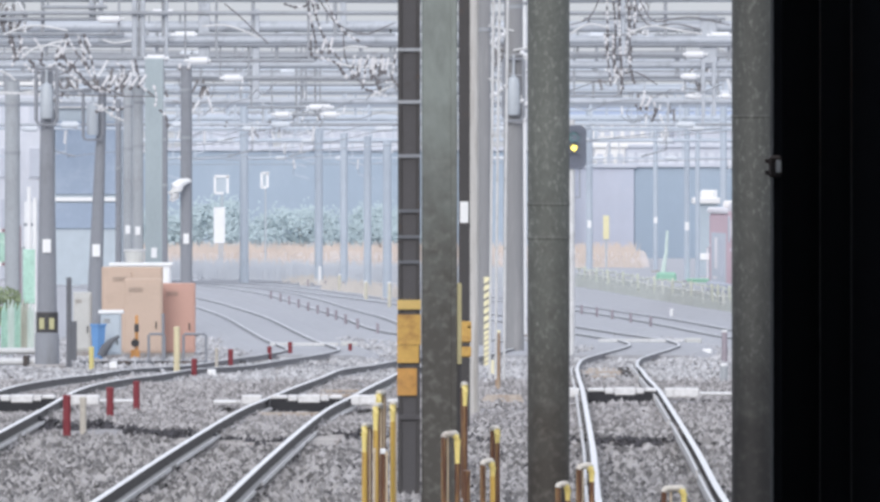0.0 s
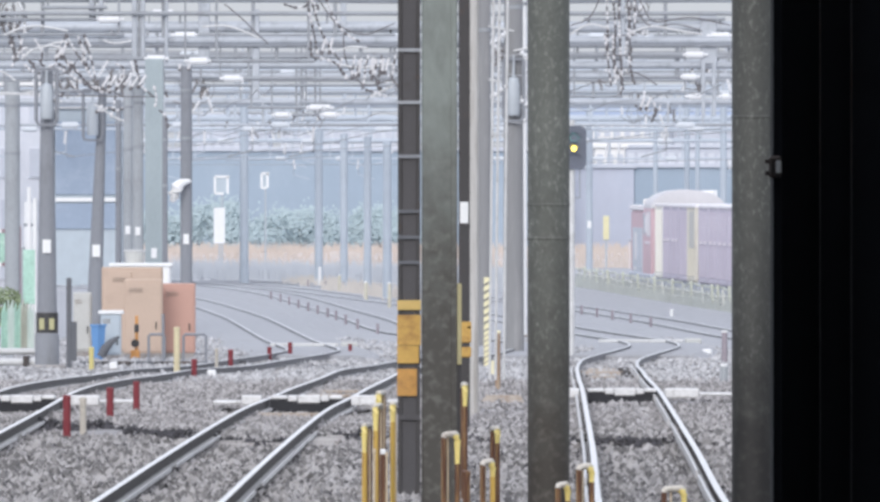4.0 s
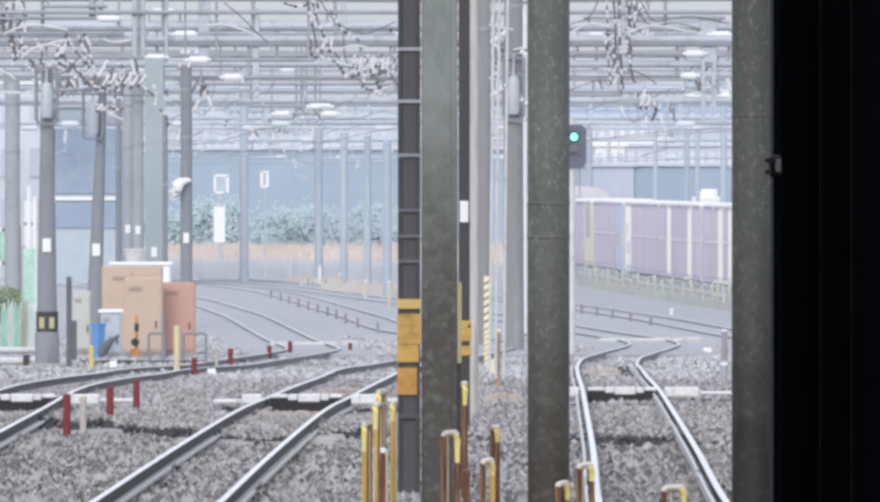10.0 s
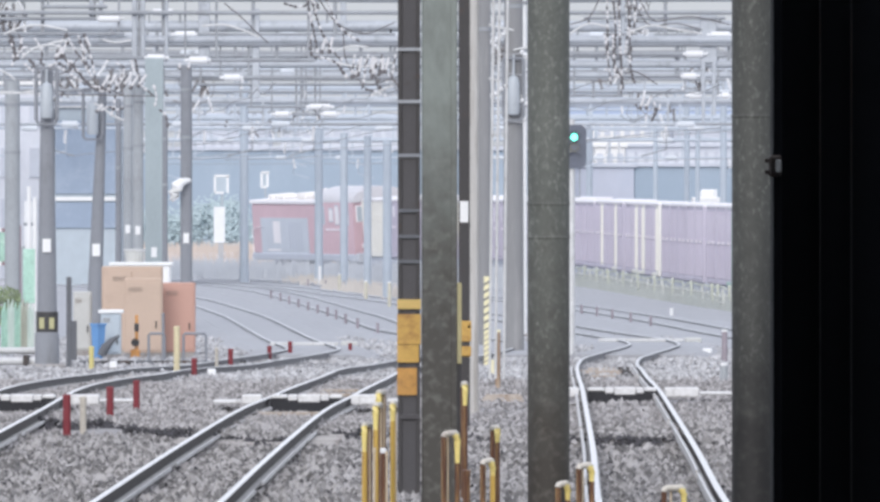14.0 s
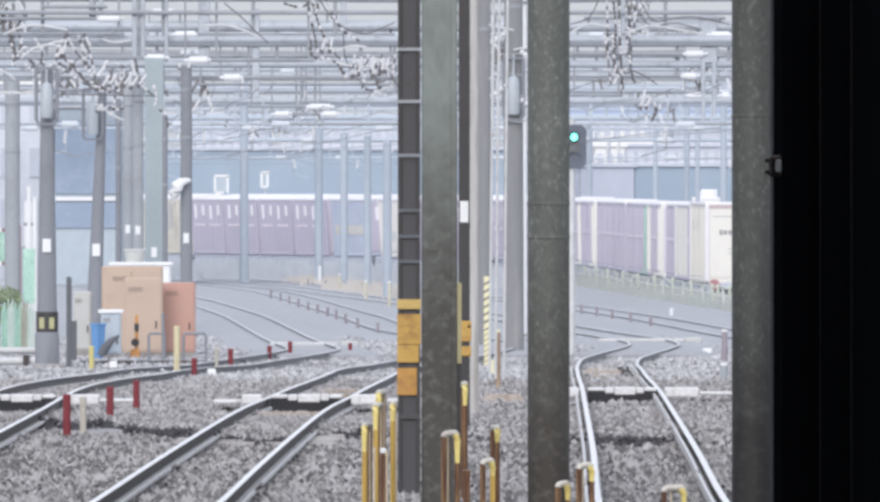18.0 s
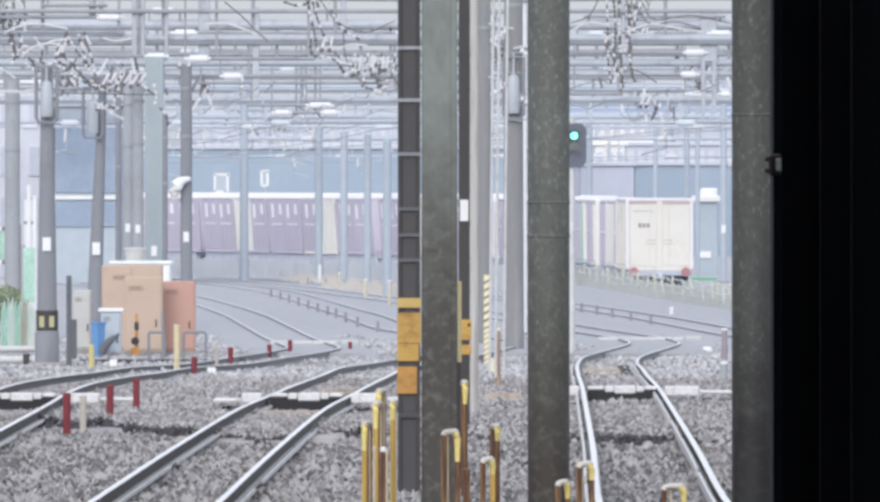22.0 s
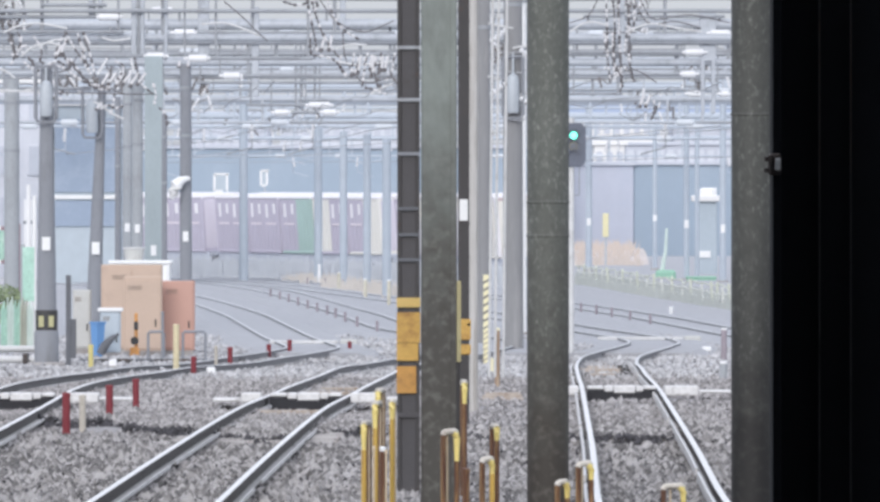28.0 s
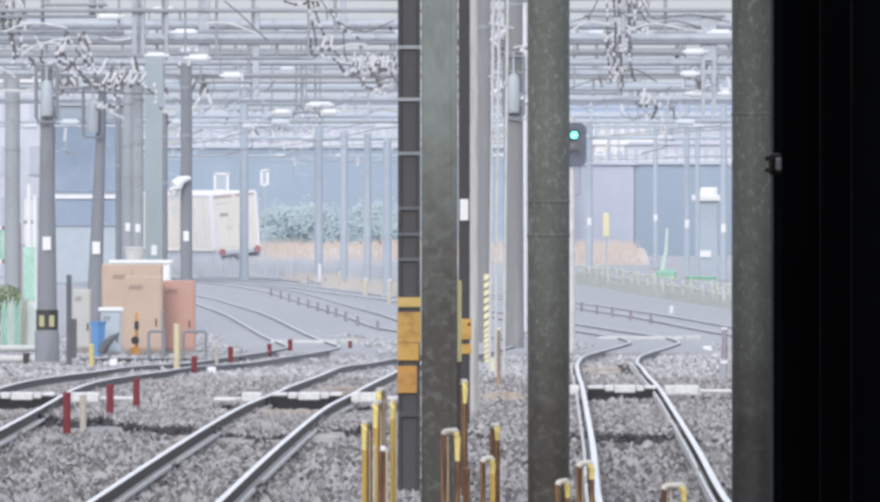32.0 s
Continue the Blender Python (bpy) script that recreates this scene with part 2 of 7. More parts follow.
mast_conc = mat("mast_concrete", (0.38, 0.40, 0.42), 0.9, 0, 0.18, 1.0, 25, 0.2, (0.30, 0.30, 0.315), 0.4, 1.5, stretch=(1, 1, 0.4))
mast_dark = mat("mast_dark_concrete", (0.265, 0.275, 0.30), 0.9, 0, 0.14, 1.0, 25, 0.2, (0.21, 0.215, 0.23), 0.4, 1.5, stretch=(1, 1, 0.4))
mast_zinc = mat("mast_pale_zinc", (0.50, 0.535, 0.57), 0.6, 0.15, 0.15, 1.5, 20, 0.1, (0.44, 0.47, 0.50), 0.4, 2, stretch=(1, 1, 0.3))
pole_worn = mat("pole_worn_concrete", (0.53, 0.515, 0.495), 0.85, 0, 0.3, 2.0, 25, 0.2, (0.30, 0.275, 0.25), 0.55, 9.0, stretch=(1, 1, 0.05))
mast_teal = mat("mast_dull_zinc", (0.365, 0.42, 0.44), 0.7, 0.1, 0.12, 1.5, 20, 0.1, (0.33, 0.375, 0.40), 0.4, 2, stretch=(1, 1, 0.3))
mast_stained = mat("mast_stained_concrete", (0.262, 0.262, 0.268), 0.9, 0, 0.15, 1.0, 25, 0.2, (0.34, 0.335, 0.335), 0.45, 3.0, stretch=(1, 1, 0.12))
beam_zinc = mat("beam_pale_zinc", (0.46, 0.485, 0.525), 0.55, 0.2, 0.2, 1.2, 20, 0.1, (0.33, 0.345, 0.375), 0.4, 2)
# far beams: a paler, bluer zinc with haze painted in
beam_far = mat("beam_hazy_far", (0.50, 0.545, 0.605), 0.65, 0.1, 0.12, 1.2, 20, 0.1)
beam_grey = mat("beam_grey", (0.34, 0.355, 0.38), 0.65, 0.2, 0.2, 1.2, 20, 0.1, (0.26, 0.26, 0.27), 0.4, 2)
wire_mat = mat("wire_copper_grey", (0.38, 0.385, 0.40), 0.6, 0.3, 0.2, 3, 30, 0)
bead_white = mat("worn_insulator", (0.66, 0.65, 0.66), 0.5, 0, 0.15, 5, 40, 0)
bead_black = mat("black_insulator", (0.14, 0.13, 0.135), 0.5, 0, 0.15, 5, 40, 0)
jumper_mat = mat("jumper_cable_brown", (0.23, 0.215, 0.215), 0.7, 0.1, 0.25, 3, 30, 0)
# bank grass and far leaves are bleached: haze painted into the colours
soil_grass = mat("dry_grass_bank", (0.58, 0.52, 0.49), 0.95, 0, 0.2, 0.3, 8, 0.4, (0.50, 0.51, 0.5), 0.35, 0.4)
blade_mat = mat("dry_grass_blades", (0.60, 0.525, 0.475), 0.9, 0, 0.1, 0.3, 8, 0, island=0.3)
hazy_leaf_mat = mat("hazy_tree_leaves", (0.47, 0.56, 0.585), 0.9, 0, 0.06, 0.6, 8, 0, island=0.1)
leaf_mat = mat("leaves", (0.30, 0.36, 0.22), 0.8, 0, 0.35, 0.6, 8, 0, island=0.8)
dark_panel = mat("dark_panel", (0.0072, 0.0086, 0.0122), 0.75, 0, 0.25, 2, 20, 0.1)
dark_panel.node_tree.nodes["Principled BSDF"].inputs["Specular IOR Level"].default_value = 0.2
platform_mat = mat("platform_asphalt", (0.12, 0.12, 0.12), 0.9, 0, 0.2, 2, 40, 0.3)
roof_mat = mat("platform_roof", (0.10, 0.10, 0.10), 0.8, 0, 0.2, 2, 20, 0.1)


# ---- mesh helpers ----
class Shape:
    """Collects boxes, tubes and sweeps into one mesh."""

    def __init__(self):
        self.v, self.f, self.m = [], [], []

    def add(self, verts, faces, mi=0):
        k = len(self.v)
        self.v += [tuple(p) for p in verts]
        self.f += [tuple(i + k for i in f) for f in faces]
        self.m += [mi] * len(faces)
        return self

    def box(self, c, s, b=0.0, rz=0.0, mi=0):
        """A box with centre c and size s; b chamfers its edges."""
        hx, hy, hz = s[0] / 2, s[1] / 2, s[2] / 2
        b = min(b, 0.45 * min(s))
        if b <= 0:
            vs = [(x * hx, y * hy, z * hz) for z in (-1, 1) for y in (-1, 1) for x in (-1, 1)]
            fs = [(0, 2, 3, 1), (4, 5, 7, 6), (0, 1, 5, 4), (2, 6, 7, 3), (0, 4, 6, 2), (1, 3, 7, 5)]
        else:
            ring = [(-hx + b, -hy), (hx - b, -hy), (hx, -hy + b), (hx, hy - b), (hx - b, hy), (-hx + b, hy), (-hx, hy - b), (-hx, -hy + b)]
            inner = [(max(-hx + b, min(hx - b, x)), max(-hy + b, min(hy - b, y))) for x, y in ring]
            vs = [(x, y, -hz) for x, y in inner] + [(x, y, -hz + b) for x, y in ring] + [(x, y, hz - b) for x, y in ring] + [(x, y, hz) for x, y in inner]
            fs = [tuple(range(7, -1, -1)), tuple(range(24, 32))]
            for r in range(3):
                for i in range(8):
                    j = (i + 1) % 8
                    fs.append((r * 8 + i, r * 8 + j, r * 8 + 8 + j, r * 8 + 8 + i))
        ca, sa = math.cos(radians(rz)), math.sin(radians(rz))
        return self.add([(c[0] + x * ca - y * sa, c[1] + x * sa + y * ca, c[2] + z) for x, y, z in vs], fs, mi)

    def tube(self, pts, r, n=8, mi=0, caps=True):
        """A round tube along pts; r is one radius or one for each point."""
        pts = [Vector(p) for p in pts]
        rs = r if isinstance(r, (list, tuple)) else [r] * len(pts)
        vs, fs = [], []
        for i, p in enumerate(pts):
            t = (pts[min(i + 1, len(pts) - 1)] - pts[max(i - 1, 0)]).normalized()
            up = Vector((0, 0, 1)) if abs(t.z) < 0.95 else Vector((0, 1, 0))
            a = t.cross(up).normalized()
            b = a.cross(t)
            for k in range(n):
                w = 2 * math.pi * k / n
                vs.append(p + (a * math.cos(w) + b * math.sin(w)) * rs[i])
        for i in range(len(pts) - 1):
            for k in range(n):
                j = (k + 1) % n
                fs.append((i * n + k, i * n + j, (i + 1) * n + j, (i + 1) * n + k))
        if caps:
            fs.append(tuple(range(n - 1, -1, -1)))
            fs.append(tuple(range((len(pts) - 1) * n, len(pts) * n)))
        return self.add(vs, fs, mi)

    def lathe(self, c, prof, n=12, mi=0):
        """Turned about the upright axis through c: prof holds (radius, height)."""
        vs, fs = [], []
        for r, z in prof:
            for k in range(n):
                w = 2 * math.pi * k / n
                vs.append((c[0] + r * math.cos(w), c[1] + r * math.sin(w), c[2] + z))
        for i in range(len(prof) - 1):
            for k in range(n):
                j = (k + 1) % n
                fs.append((i * n + k, i * n + j, (i + 1) * n + j, (i + 1) * n + k))
        fs.append(tuple(range(n - 1, -1, -1)))
        fs.append(tuple(range((len(prof) - 1) * n, len(prof) * n)))
        return self.add(vs, fs, mi)

    def sweep(self, prof, pts, mi=None):
        """A closed profile of (side, up) along pts in plan; mi names the material of each side of the profile."""
        n, vs, fs = len(prof), [], []
        pts = [Vector(p) for p in pts]
        for i, p in enumerate(pts):
            t = pts[min(i + 1, len(pts) - 1)] - pts[max(i - 1, 0)]
            t.z = 0
            t.normalize()
            side = Vector((t.y, -t.x, 0))
            vs += [p + side * a + Vector((0, 0, b)) for a, b in prof]
        for i in range(len(pts) - 1):
            for k in range(n):
                j = (k + 1) % n
                fs.append((i * n + k, (i + 1) * n + k, (i + 1) * n + j, i * n + j))
        k0 = len(self.f)
        self.add(vs, fs)
        if mi:
            for i in range(len(fs)):
                self.m[k0 + i] = mi[i % n]
        self.add([vs[k] for k in range(n)], [tuple(range(n))])
        return self.add([vs[-n + k] for k in range(n)], [tuple(range(n - 1, -1, -1))])

    def mesh(self, name, mats, smooth=False):
        me = bpy.data.meshes.new(name)
        me.from_pydata(self.v, [], self.f)
        for m in (mats if isinstance(mats, (list, tuple)) else [mats]):
            me.materials.append(m)
        me.polygons.foreach_set("material_index", self.m)
        if smooth:
            me.polygons.foreach_set("use_smooth", [True] * len(self.f))
            me.set_sharp_from_angle(angle=radians(40))
        me.update()
        return me


def part(name, shape, material, parent, label="", smooth=False, at=None):
    """One mesh object under a thing or a part."""
    ob = new(name, shape if isinstance(shape, bpy.types.Mesh) else shape.mesh(name, material, smooth))
    ob.parent = parent
    if at is not None:
        ob.matrix_basis = at
    return tagged(ob, label)


def thing(name, label, category, at=None, group="", kind=""):
    """An Empty at the base of a thing, which parents its parts."""
    ob = new(name)
    ob.empty_display_size = 0.2
    if at is not None:
        ob.matrix_basis = at
    return tagged(ob, label, category, group, kind)


def solid(name, shape, material, label, category, group="", kind="", smooth=False):
    return tagged(new(name, shape.mesh(name, material, smooth)), label, category, group, kind)


def glide(ctrl, step=2.0):
    """A smooth line through the control points, sampled about every step metres."""
    p = [Vector(c) for c in ctrl]
    q = [2 * p[0] - p[1]] + p + [2 * p[-1] - p[-2]]
    out = []
    for i in range(1, len(q) - 2):
        a, b, c, d = q[i - 1], q[i], q[i + 1], q[i + 2]
        n = max(2, int((c - b).length / step))
        for k in range(n):
            u = k / n
            out.append(0.5 * (2 * b + (c - a) * u + (2 * a - 5 * b + 4 * c - d) * u * u + (3 * b - a - 3 * c + d) * u ** 3))
    return out + [p[-1]]


# ---- the lie of the land ----
PROFILE_Y = [0, 95, 150, 180, 205, 240, 300, 400, 520, 700, 3000]
PROFILE_Z = [0.25, 0.25, 0.28, 0.18, 0.02, -0.02, 0.14, 0.34, 0.45, 0.50, 0.50]


def rail_z(y):
    """Height of the rail tops of the main tracks."""
    for i in range(len(PROFILE_Y) - 1):
        if y <= PROFILE_Y[i + 1]:
            u = max(0.0, (y - PROFILE_Y[i]) / (PROFILE_Y[i + 1] - PROFILE_Y[i]))
            u = u * u * (3 - 2 * u)
            return PROFILE_Z[i] + (PROFILE_Z[i + 1] - PROFILE_Z[i]) * u
    return 0.5


# the goods line on which the train runs: heading in degrees to the left of y, by distance along it
def goods_line():
    pts, x, y = [], 12.565, 300.0
    back = radians(3.8)
    for s in range(-240, 0, 2):
        pts.append((s, x - s * math.sin(back), y + s * math.cos(back)))
    head, s = 3.805, 0.0
    while s < 420:
        pts.append((s, x, y))
        bend = -0.01756 + 0.4776 * max(0.0, min(1.0, (s - 95.9) / 62.2)) if s < 215 else 0.0
        for _ in range(4):
            x -= 0.5 * math.sin(radians(head))
            y += 0.5 * math.cos(radians(head))
            head += 0.5 * bend
        s += 2.0
    return np.array(pts)


GOODS = goods_line()


def goods_z(y):
    return -0.30 + max(-0.12, min(0.80, (y - 328) * 0.0045))


def goods_at(s):
    x, y = np.interp(s, GOODS[:, 0], GOODS[:, 1]), np.interp(s, GOODS[:, 0], GOODS[:, 2])
    return Vector((x, y, goods_z(y)))


def cant(s):
    """Superelevation of the goods line in degrees, outer rail up."""
    return 4.6 * max(0.0, min(1.0, (s - 105) / 45)) if s < 240 else 4.6


def ditch_y(x):
    """Where a shallow ditch crosses the tracks."""
    u = np.interp(x, (-5.5, -4.3, -3.3, -2.8, -2.2, -1.8, -1.3, -0.8, 1.5, 3.2), (136.0, 135.2, 128.6, 127.4, 125.6, 126.4, 129.8, 130.6, 125.0, 124.7))
    return u + 0.25 * np.sin(x * 7.0)


def ground_z(x, y):
    z = rail_z(y) - 0.16 - 0.08 * max(0.0, min(1.0, (ditch_y(x) + 0.6 - y) / 1.2))
    if -8.5 < x < -4.8 or -3.2 < x < 6:
        z -= 0.2 * math.exp(-((y - (151.6 if x > 1.2 else 145.1)) / 1.3) ** 2)
    gx = np.interp(y, GOODS[:, 2], GOODS[:, 1]) if y < 560 else -60
    w = max(0.0, min(1.0, (x - gx + 4.5) / 2.0))
    return z * (1 - w) + (goods_z(y) - 0.2) * w


TRACKS = {}
TRACKS["left"] = [(-5.68, 101.8), (-5.75, 123.1), (-5.81, 138.6), (-5.90, 152.5), (-5.88, 163.3), (-5.65, 172.1), (-5.21, 179.2), (-4.65, 191.6), (-3.90, 206.3), (-3.19, 218.0), (-2.78, 228.5), (-2.98, 236.5), (-3.60, 250.0), (-4.52, 272.0), (-6.35, 314.0), (-8.60, 353.0), (-11.60, 386.0), (-16.20, 433.0)]
TRACKS["middle"] = [(-2.59, 76.4), (-2.51, 92.8), (-2.34, 114.2), (-2.07, 137.4), (-1.74, 152.0), (-1.25, 181.4), (-0.69, 201.5), (0.07, 212.8), (0.80, 226.0), (1.23, 238.9), (0.87, 247.6), (0.08, 255.7), (-1.20, 269.9), (-2.60, 304.8), (-4.65, 350.9), (-6.45, 383.0), (-9.10, 419.1), (-12.60, 451.4)]
TRACKS["right"] = [(1.90, 76.4), (1.97, 92.8), (2.23, 114.2), (2.48, 137.4), (2.69, 157.0), (3.01, 187.2), (3.36, 208.1), (3.84, 219.1), (4.49, 230.7), (4.90, 240.0), (4.80, 248.6), (4.32, 255.7), (3.32, 268.9), (1.52, 295.8), (-0.79, 334.6), (-3.63, 368.9), (-6.64, 408.5), (-10.96, 451.4)]
TRACKS["outer"] = [(4.15, 76.4), (4.64, 92.8), (4.98, 114.2), (5.26, 137.4), (5.79, 165.0), (6.96, 204.6), (7.70, 224.8), (8.11, 242.2), (7.19, 260.7), (5.83, 289.8), (4.11, 325.9), (1.45, 356.6), (-1.74, 388.5), (-5.56, 426.2), (-9.34, 455.2)]
LINES = {k: [Vector((p.x, p.y, rail_z(p.y))) for p in glide([(a, b, 0) for a, b in v], 1.5)] for k, v in TRACKS.items()}
LINES["goods"] = [goods_at(s) for s in range(-200, 420, 4)]


def shifted(line, off, dz=0.0):
    """The line moved to its right by off."""
    out = []
    for i, p in enumerate(line):
        t = line[min(i + 1, len(line) - 1)] - line[max(i - 1, 0)]
        t.z = 0
        t.normalize()
        out.append(p + Vector((t.y, -t.x, 0)) * off + Vector((0, 0, dz)))
    return out


# ---- ground ----
def build_ground():
    xs = [-900, -400, -150, -60] + list(np.arange(-30, 34.1, 1.0)) + [60, 150, 400, 900]
    ys = [-300, -60, 20, 60] + list(np.arange(80, 320, 1.5)) + list(np.arange(320, 620, 5)) + [700, 900, 1300, 2000, 3500]
    s = Shape()
    for y in ys:
        for x in xs:
            lump = 0.05 * noise.noise(Vector((x * 0.5, y * 0.13, 0))) + 0.03 * noise.noise(Vector((x * 1.7, y * 0.5, 3)))
            s.v.append((x, y, ground_z(x, y) + (lump if 80 < y < 600 else 0)))
    n = len(xs)
    for j in range(len(ys) - 1):
        for i in range(n - 1):
            s.f.append((j * n + i, j * n + i + 1, (j + 1) * n + i + 1, (j + 1) * n + i))
    s.m = [0] * len(s.f)
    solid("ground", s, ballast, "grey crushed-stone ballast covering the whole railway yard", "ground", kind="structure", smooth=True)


build_ground()


def build_stones(seed, count, y0, y1, small, big, material, label):
    """Loose crushed stones over the nearer ballast."""
    rng = np.random.default_rng(seed)
    y = y0 + (y1 - y0) * rng.random(count)
    half = 784 * y / 18700 * 1.05
    x = (rng.random(count) * 2 - 1) * half
    size = small + (big - small) * rng.random(count) ** 1.5
    octa = np.array([(1, 0, 0), (0, 1, 0), (-1, 0, 0), (0, -1, 0), (0, 0, 1), (0, 0, -1)], float)
    faces = np.array([(0, 1, 4), (1, 2, 4), (2, 3, 4), (3, 0, 4), (1, 0, 5), (2, 1, 5), (3, 2, 5), (0, 3, 5)])
    v = octa[None] * (0.65 + 0.7 * rng.random((count, 6, 1))) + 0.25 * rng.normal(size=(count, 6, 3))
    ang = rng.random(count) * 6.283
    ca, sa = np.cos(ang)[:, None], np.sin(ang)[:, None]
    vx, vy = v[:, :, 0] * ca - v[:, :, 1] * sa, v[:, :, 0] * sa + v[:, :, 1] * ca
    z = np.array([ground_z(a, b) + 0.05 * noise.noise(Vector((a * 0.5, b * 0.13, 0))) + 0.03 * noise.noise(Vector((a * 1.7, b * 0.5, 3))) for a, b in zip(x, y)])
    co = np.stack([x[:, None] + vx * size[:, None], y[:, None] + vy * size[:, None], z[:, None] + 0.018 + v[:, :, 2] * size[:, None] * 1.0], 2).reshape(-1, 3)
    if seed != 8:
        # only the shade-coloured stones lie in the ditch
        low = (np.abs(y - ditch_y(x)) < np.where(x > 1, 0.22, 0.5)) & (((x > -5.2) & (x < -0.6)) | ((x > 1.4) & (x < 3.1)))
        co[:, 2] -= np.repeat(np.where(low, 0.12, 0.0), 6)
    fa = (faces[None] + (np.arange(count) * 6)[:, None, None]).reshape(-1, 3)
    if seed == 8:
        # the ditch is ragged and skips the strip between the columns
        z = np.where(((x > -5.2) & (x < -0.6 + 0.3 * np.sin(y * 3))) | ((x > 1.4) & (x < 3.1)), z + 0.012, z - 0.3)
        z = z - 0.1 * (np.abs(y - ditch_y(x)) > np.where(x > 1, 0.35, 0.7))
        co[:, 2] += np.repeat(z, 6) - np.repeat(np.array([ground_z(a, b) for a, b in zip(x, y)]), 6)
    me = bpy.data.meshes.new("ballast_stones")
    me.from_pydata(co.tolist(), [], fa.tolist())
    me.materials.append(material)
    tagged(new("ballast_stones", me), label, "ballast", kind="stuff")


build_stones(5, 38000, 90, 131, 0.028, 0.068, stone_mat, "loose dark grey crushed stones of the track bed")
build_stones(9, 24000, 90, 129, 0.018, 0.044, stone_shade, "small dark stones painted as shade between the near ballast")
build_stones(7, 24000, 178, 262, 0.018, 0.062, stone_far, "crushed stones around the far points, paled as haze")
build_stones(8, 26000, 122.0, 138.0, 0.018, 0.05, stone_shade, "dark stones painted as shade in a shallow ditch across the tracks")
build_stones(10, 6000, 128, 232, 0.016, 0.042, stone_mat, "darker crushed stones among the pale ballast")
build_stones(6, 42000, 125, 182, 0.016, 0.05, stone_pale, "paler dusty crushed stones farther along the tracks")

# ---- tracks ----
RAIL = [(-0.062, -0.153), (0.062, -0.153), (0.062, -0.142), (0.012, -0.125), (0.009, -0.045), (0.032, -0.036), (0.0325, -0.006), (0.026, 0.0), (-0.026, 0.0), (-0.0325, -0.006), (-0.032, -0.036), (-0.009, -0.045), (-0.012, -0.125), (-0.062, -0.142)]
RAIL_MI = [0, 2, 2, 0, 0, 0, 1, 1, 1, 0, 0, 0, 2, 2]
TRACK_LABELS = {
    "left": "curving narrow-gauge railway track on pale concrete sleepers",
    "middle": "railway track bending away between two mast rows",
    "right": "railway track with polished rails and check rail",
    "outer": "farther railway track beside a row of low stakes",
    "goods": "goods line behind a striped guard fence",
}


def build_tracks():
    sl = Shape().box((0, 0, -0.09), (2.0, 0.22, 0.17), 0.02).mesh("sleeper", sleeper_mat)
    for key, line in LINES.items():
        tr = thing("railway_track", TRACK_LABELS[key], "railway track", group="tracks of the yard", kind="structure")
        for off in (-0.565, 0.565):
            side = shifted(line, off)
            if key == "goods" and off > 0:
                side = [p + Vector((0, 0, 1.13 * math.sin(radians(cant(4 * i - 200))))) for i, p in enumerate(side)]
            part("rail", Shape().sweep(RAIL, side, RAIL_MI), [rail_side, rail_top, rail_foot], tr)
        dist, nxt = 0.0, 0.0
        for i in range(1, len(line)):
            seg = (line[i] - line[i - 1]).length
            limit = 230 if key in ("left", "middle", "right") else 0
            while nxt < dist + seg and line[i].y < limit:
                p = line[i - 1].lerp(line[i], (nxt - dist) / seg)
                t = line[i] - line[i - 1]
                if p.y > 84:
                    if key == "middle" and 138 < p.y < 166 and int(nxt / 0.62) % 9 == 4:
                        part("timber", Shape().box((0.03 * math.sin(p.y * 5), 0, 0), (0.72 + 0.2 * math.sin(p.y * 3), 0.2, 0.05), 0.01), timber_mat, tr, "worn brown timber between the rails", at=pose(p.x, p.y, ground_z(p.x, p.y) + 0.045, 0, 0, math.degrees(math.atan2(-t.x, t.y))))
                    if key == "right" and 176 < p.y < 204 and int(nxt / 0.62) % 11 == 5:
                        part("timber", Shape().box((-0.12, 0, 0), (0.62 + 0.2 * math.sin(p.y * 3), 0.22, 0.06), 0.01), timber_mat, tr, "worn brown timber between the rails", at=pose(p.x, p.y, ground_z(p.x, p.y) + 0.05, 0, 0, math.degrees(math.atan2(-t.x, t.y))))
                        part("spike", Shape().box((0.3, 0, 0), (0.22, 0.2, 0.09), 0.02), dark_metal, tr, "dark iron block between the rails", at=pose(p.x, p.y, ground_z(p.x, p.y) + 0.055, 0, 0, math.degrees(math.atan2(-t.x, t.y))))
                    part("sleeper", sl, None, tr, at=pose(p.x, p.y, min(p.z - 0.15, ground_z(p.x, p.y) + 0.004), 0, 0, math.degrees(math.atan2(-t.x, t.y))))
                nxt += 0.62
            dist += seg
        far = [p for p in line if p.y > 222]
        if key != "goods":
            part("ballast_bed", Shape().sweep([(-1.7, -0.22), (1.7, -0.22), (1.25, -0.055), (-1.25, -0.055)], far), ballast, tr, "pale ballast packed up to the rails")
        if key in ("left", "middle", "right"):
            near = [p for p in line if p.y < 205]
            check = key == "right"
            for off in (-0.565, 0.565):
                pts, k, rng = shifted(near, off + (-0.096 if check else 0.088)), 0, random.Random(len(key) + int(off * 10))
                shape = [(-0.014, -0.12), (0.014, -0.12), (0.014, -0.03), (-0.014, -0.03)] if check else [(-0.014, -0.15), (0.014, -0.15), (0.011, -0.115), (-0.011, -0.115)]
                while k < len(pts) - 3:
                    n = rng.randint(9, 20)
                    part("check_rail" if check else "foot_strip", Shape().sweep(shape, pts[k:k + n + 1]), strip_steel, tr, "worn pale steel strip along the rail")
                    k += n + (1 if rng.random() < 0.7 else 2)


build_tracks()


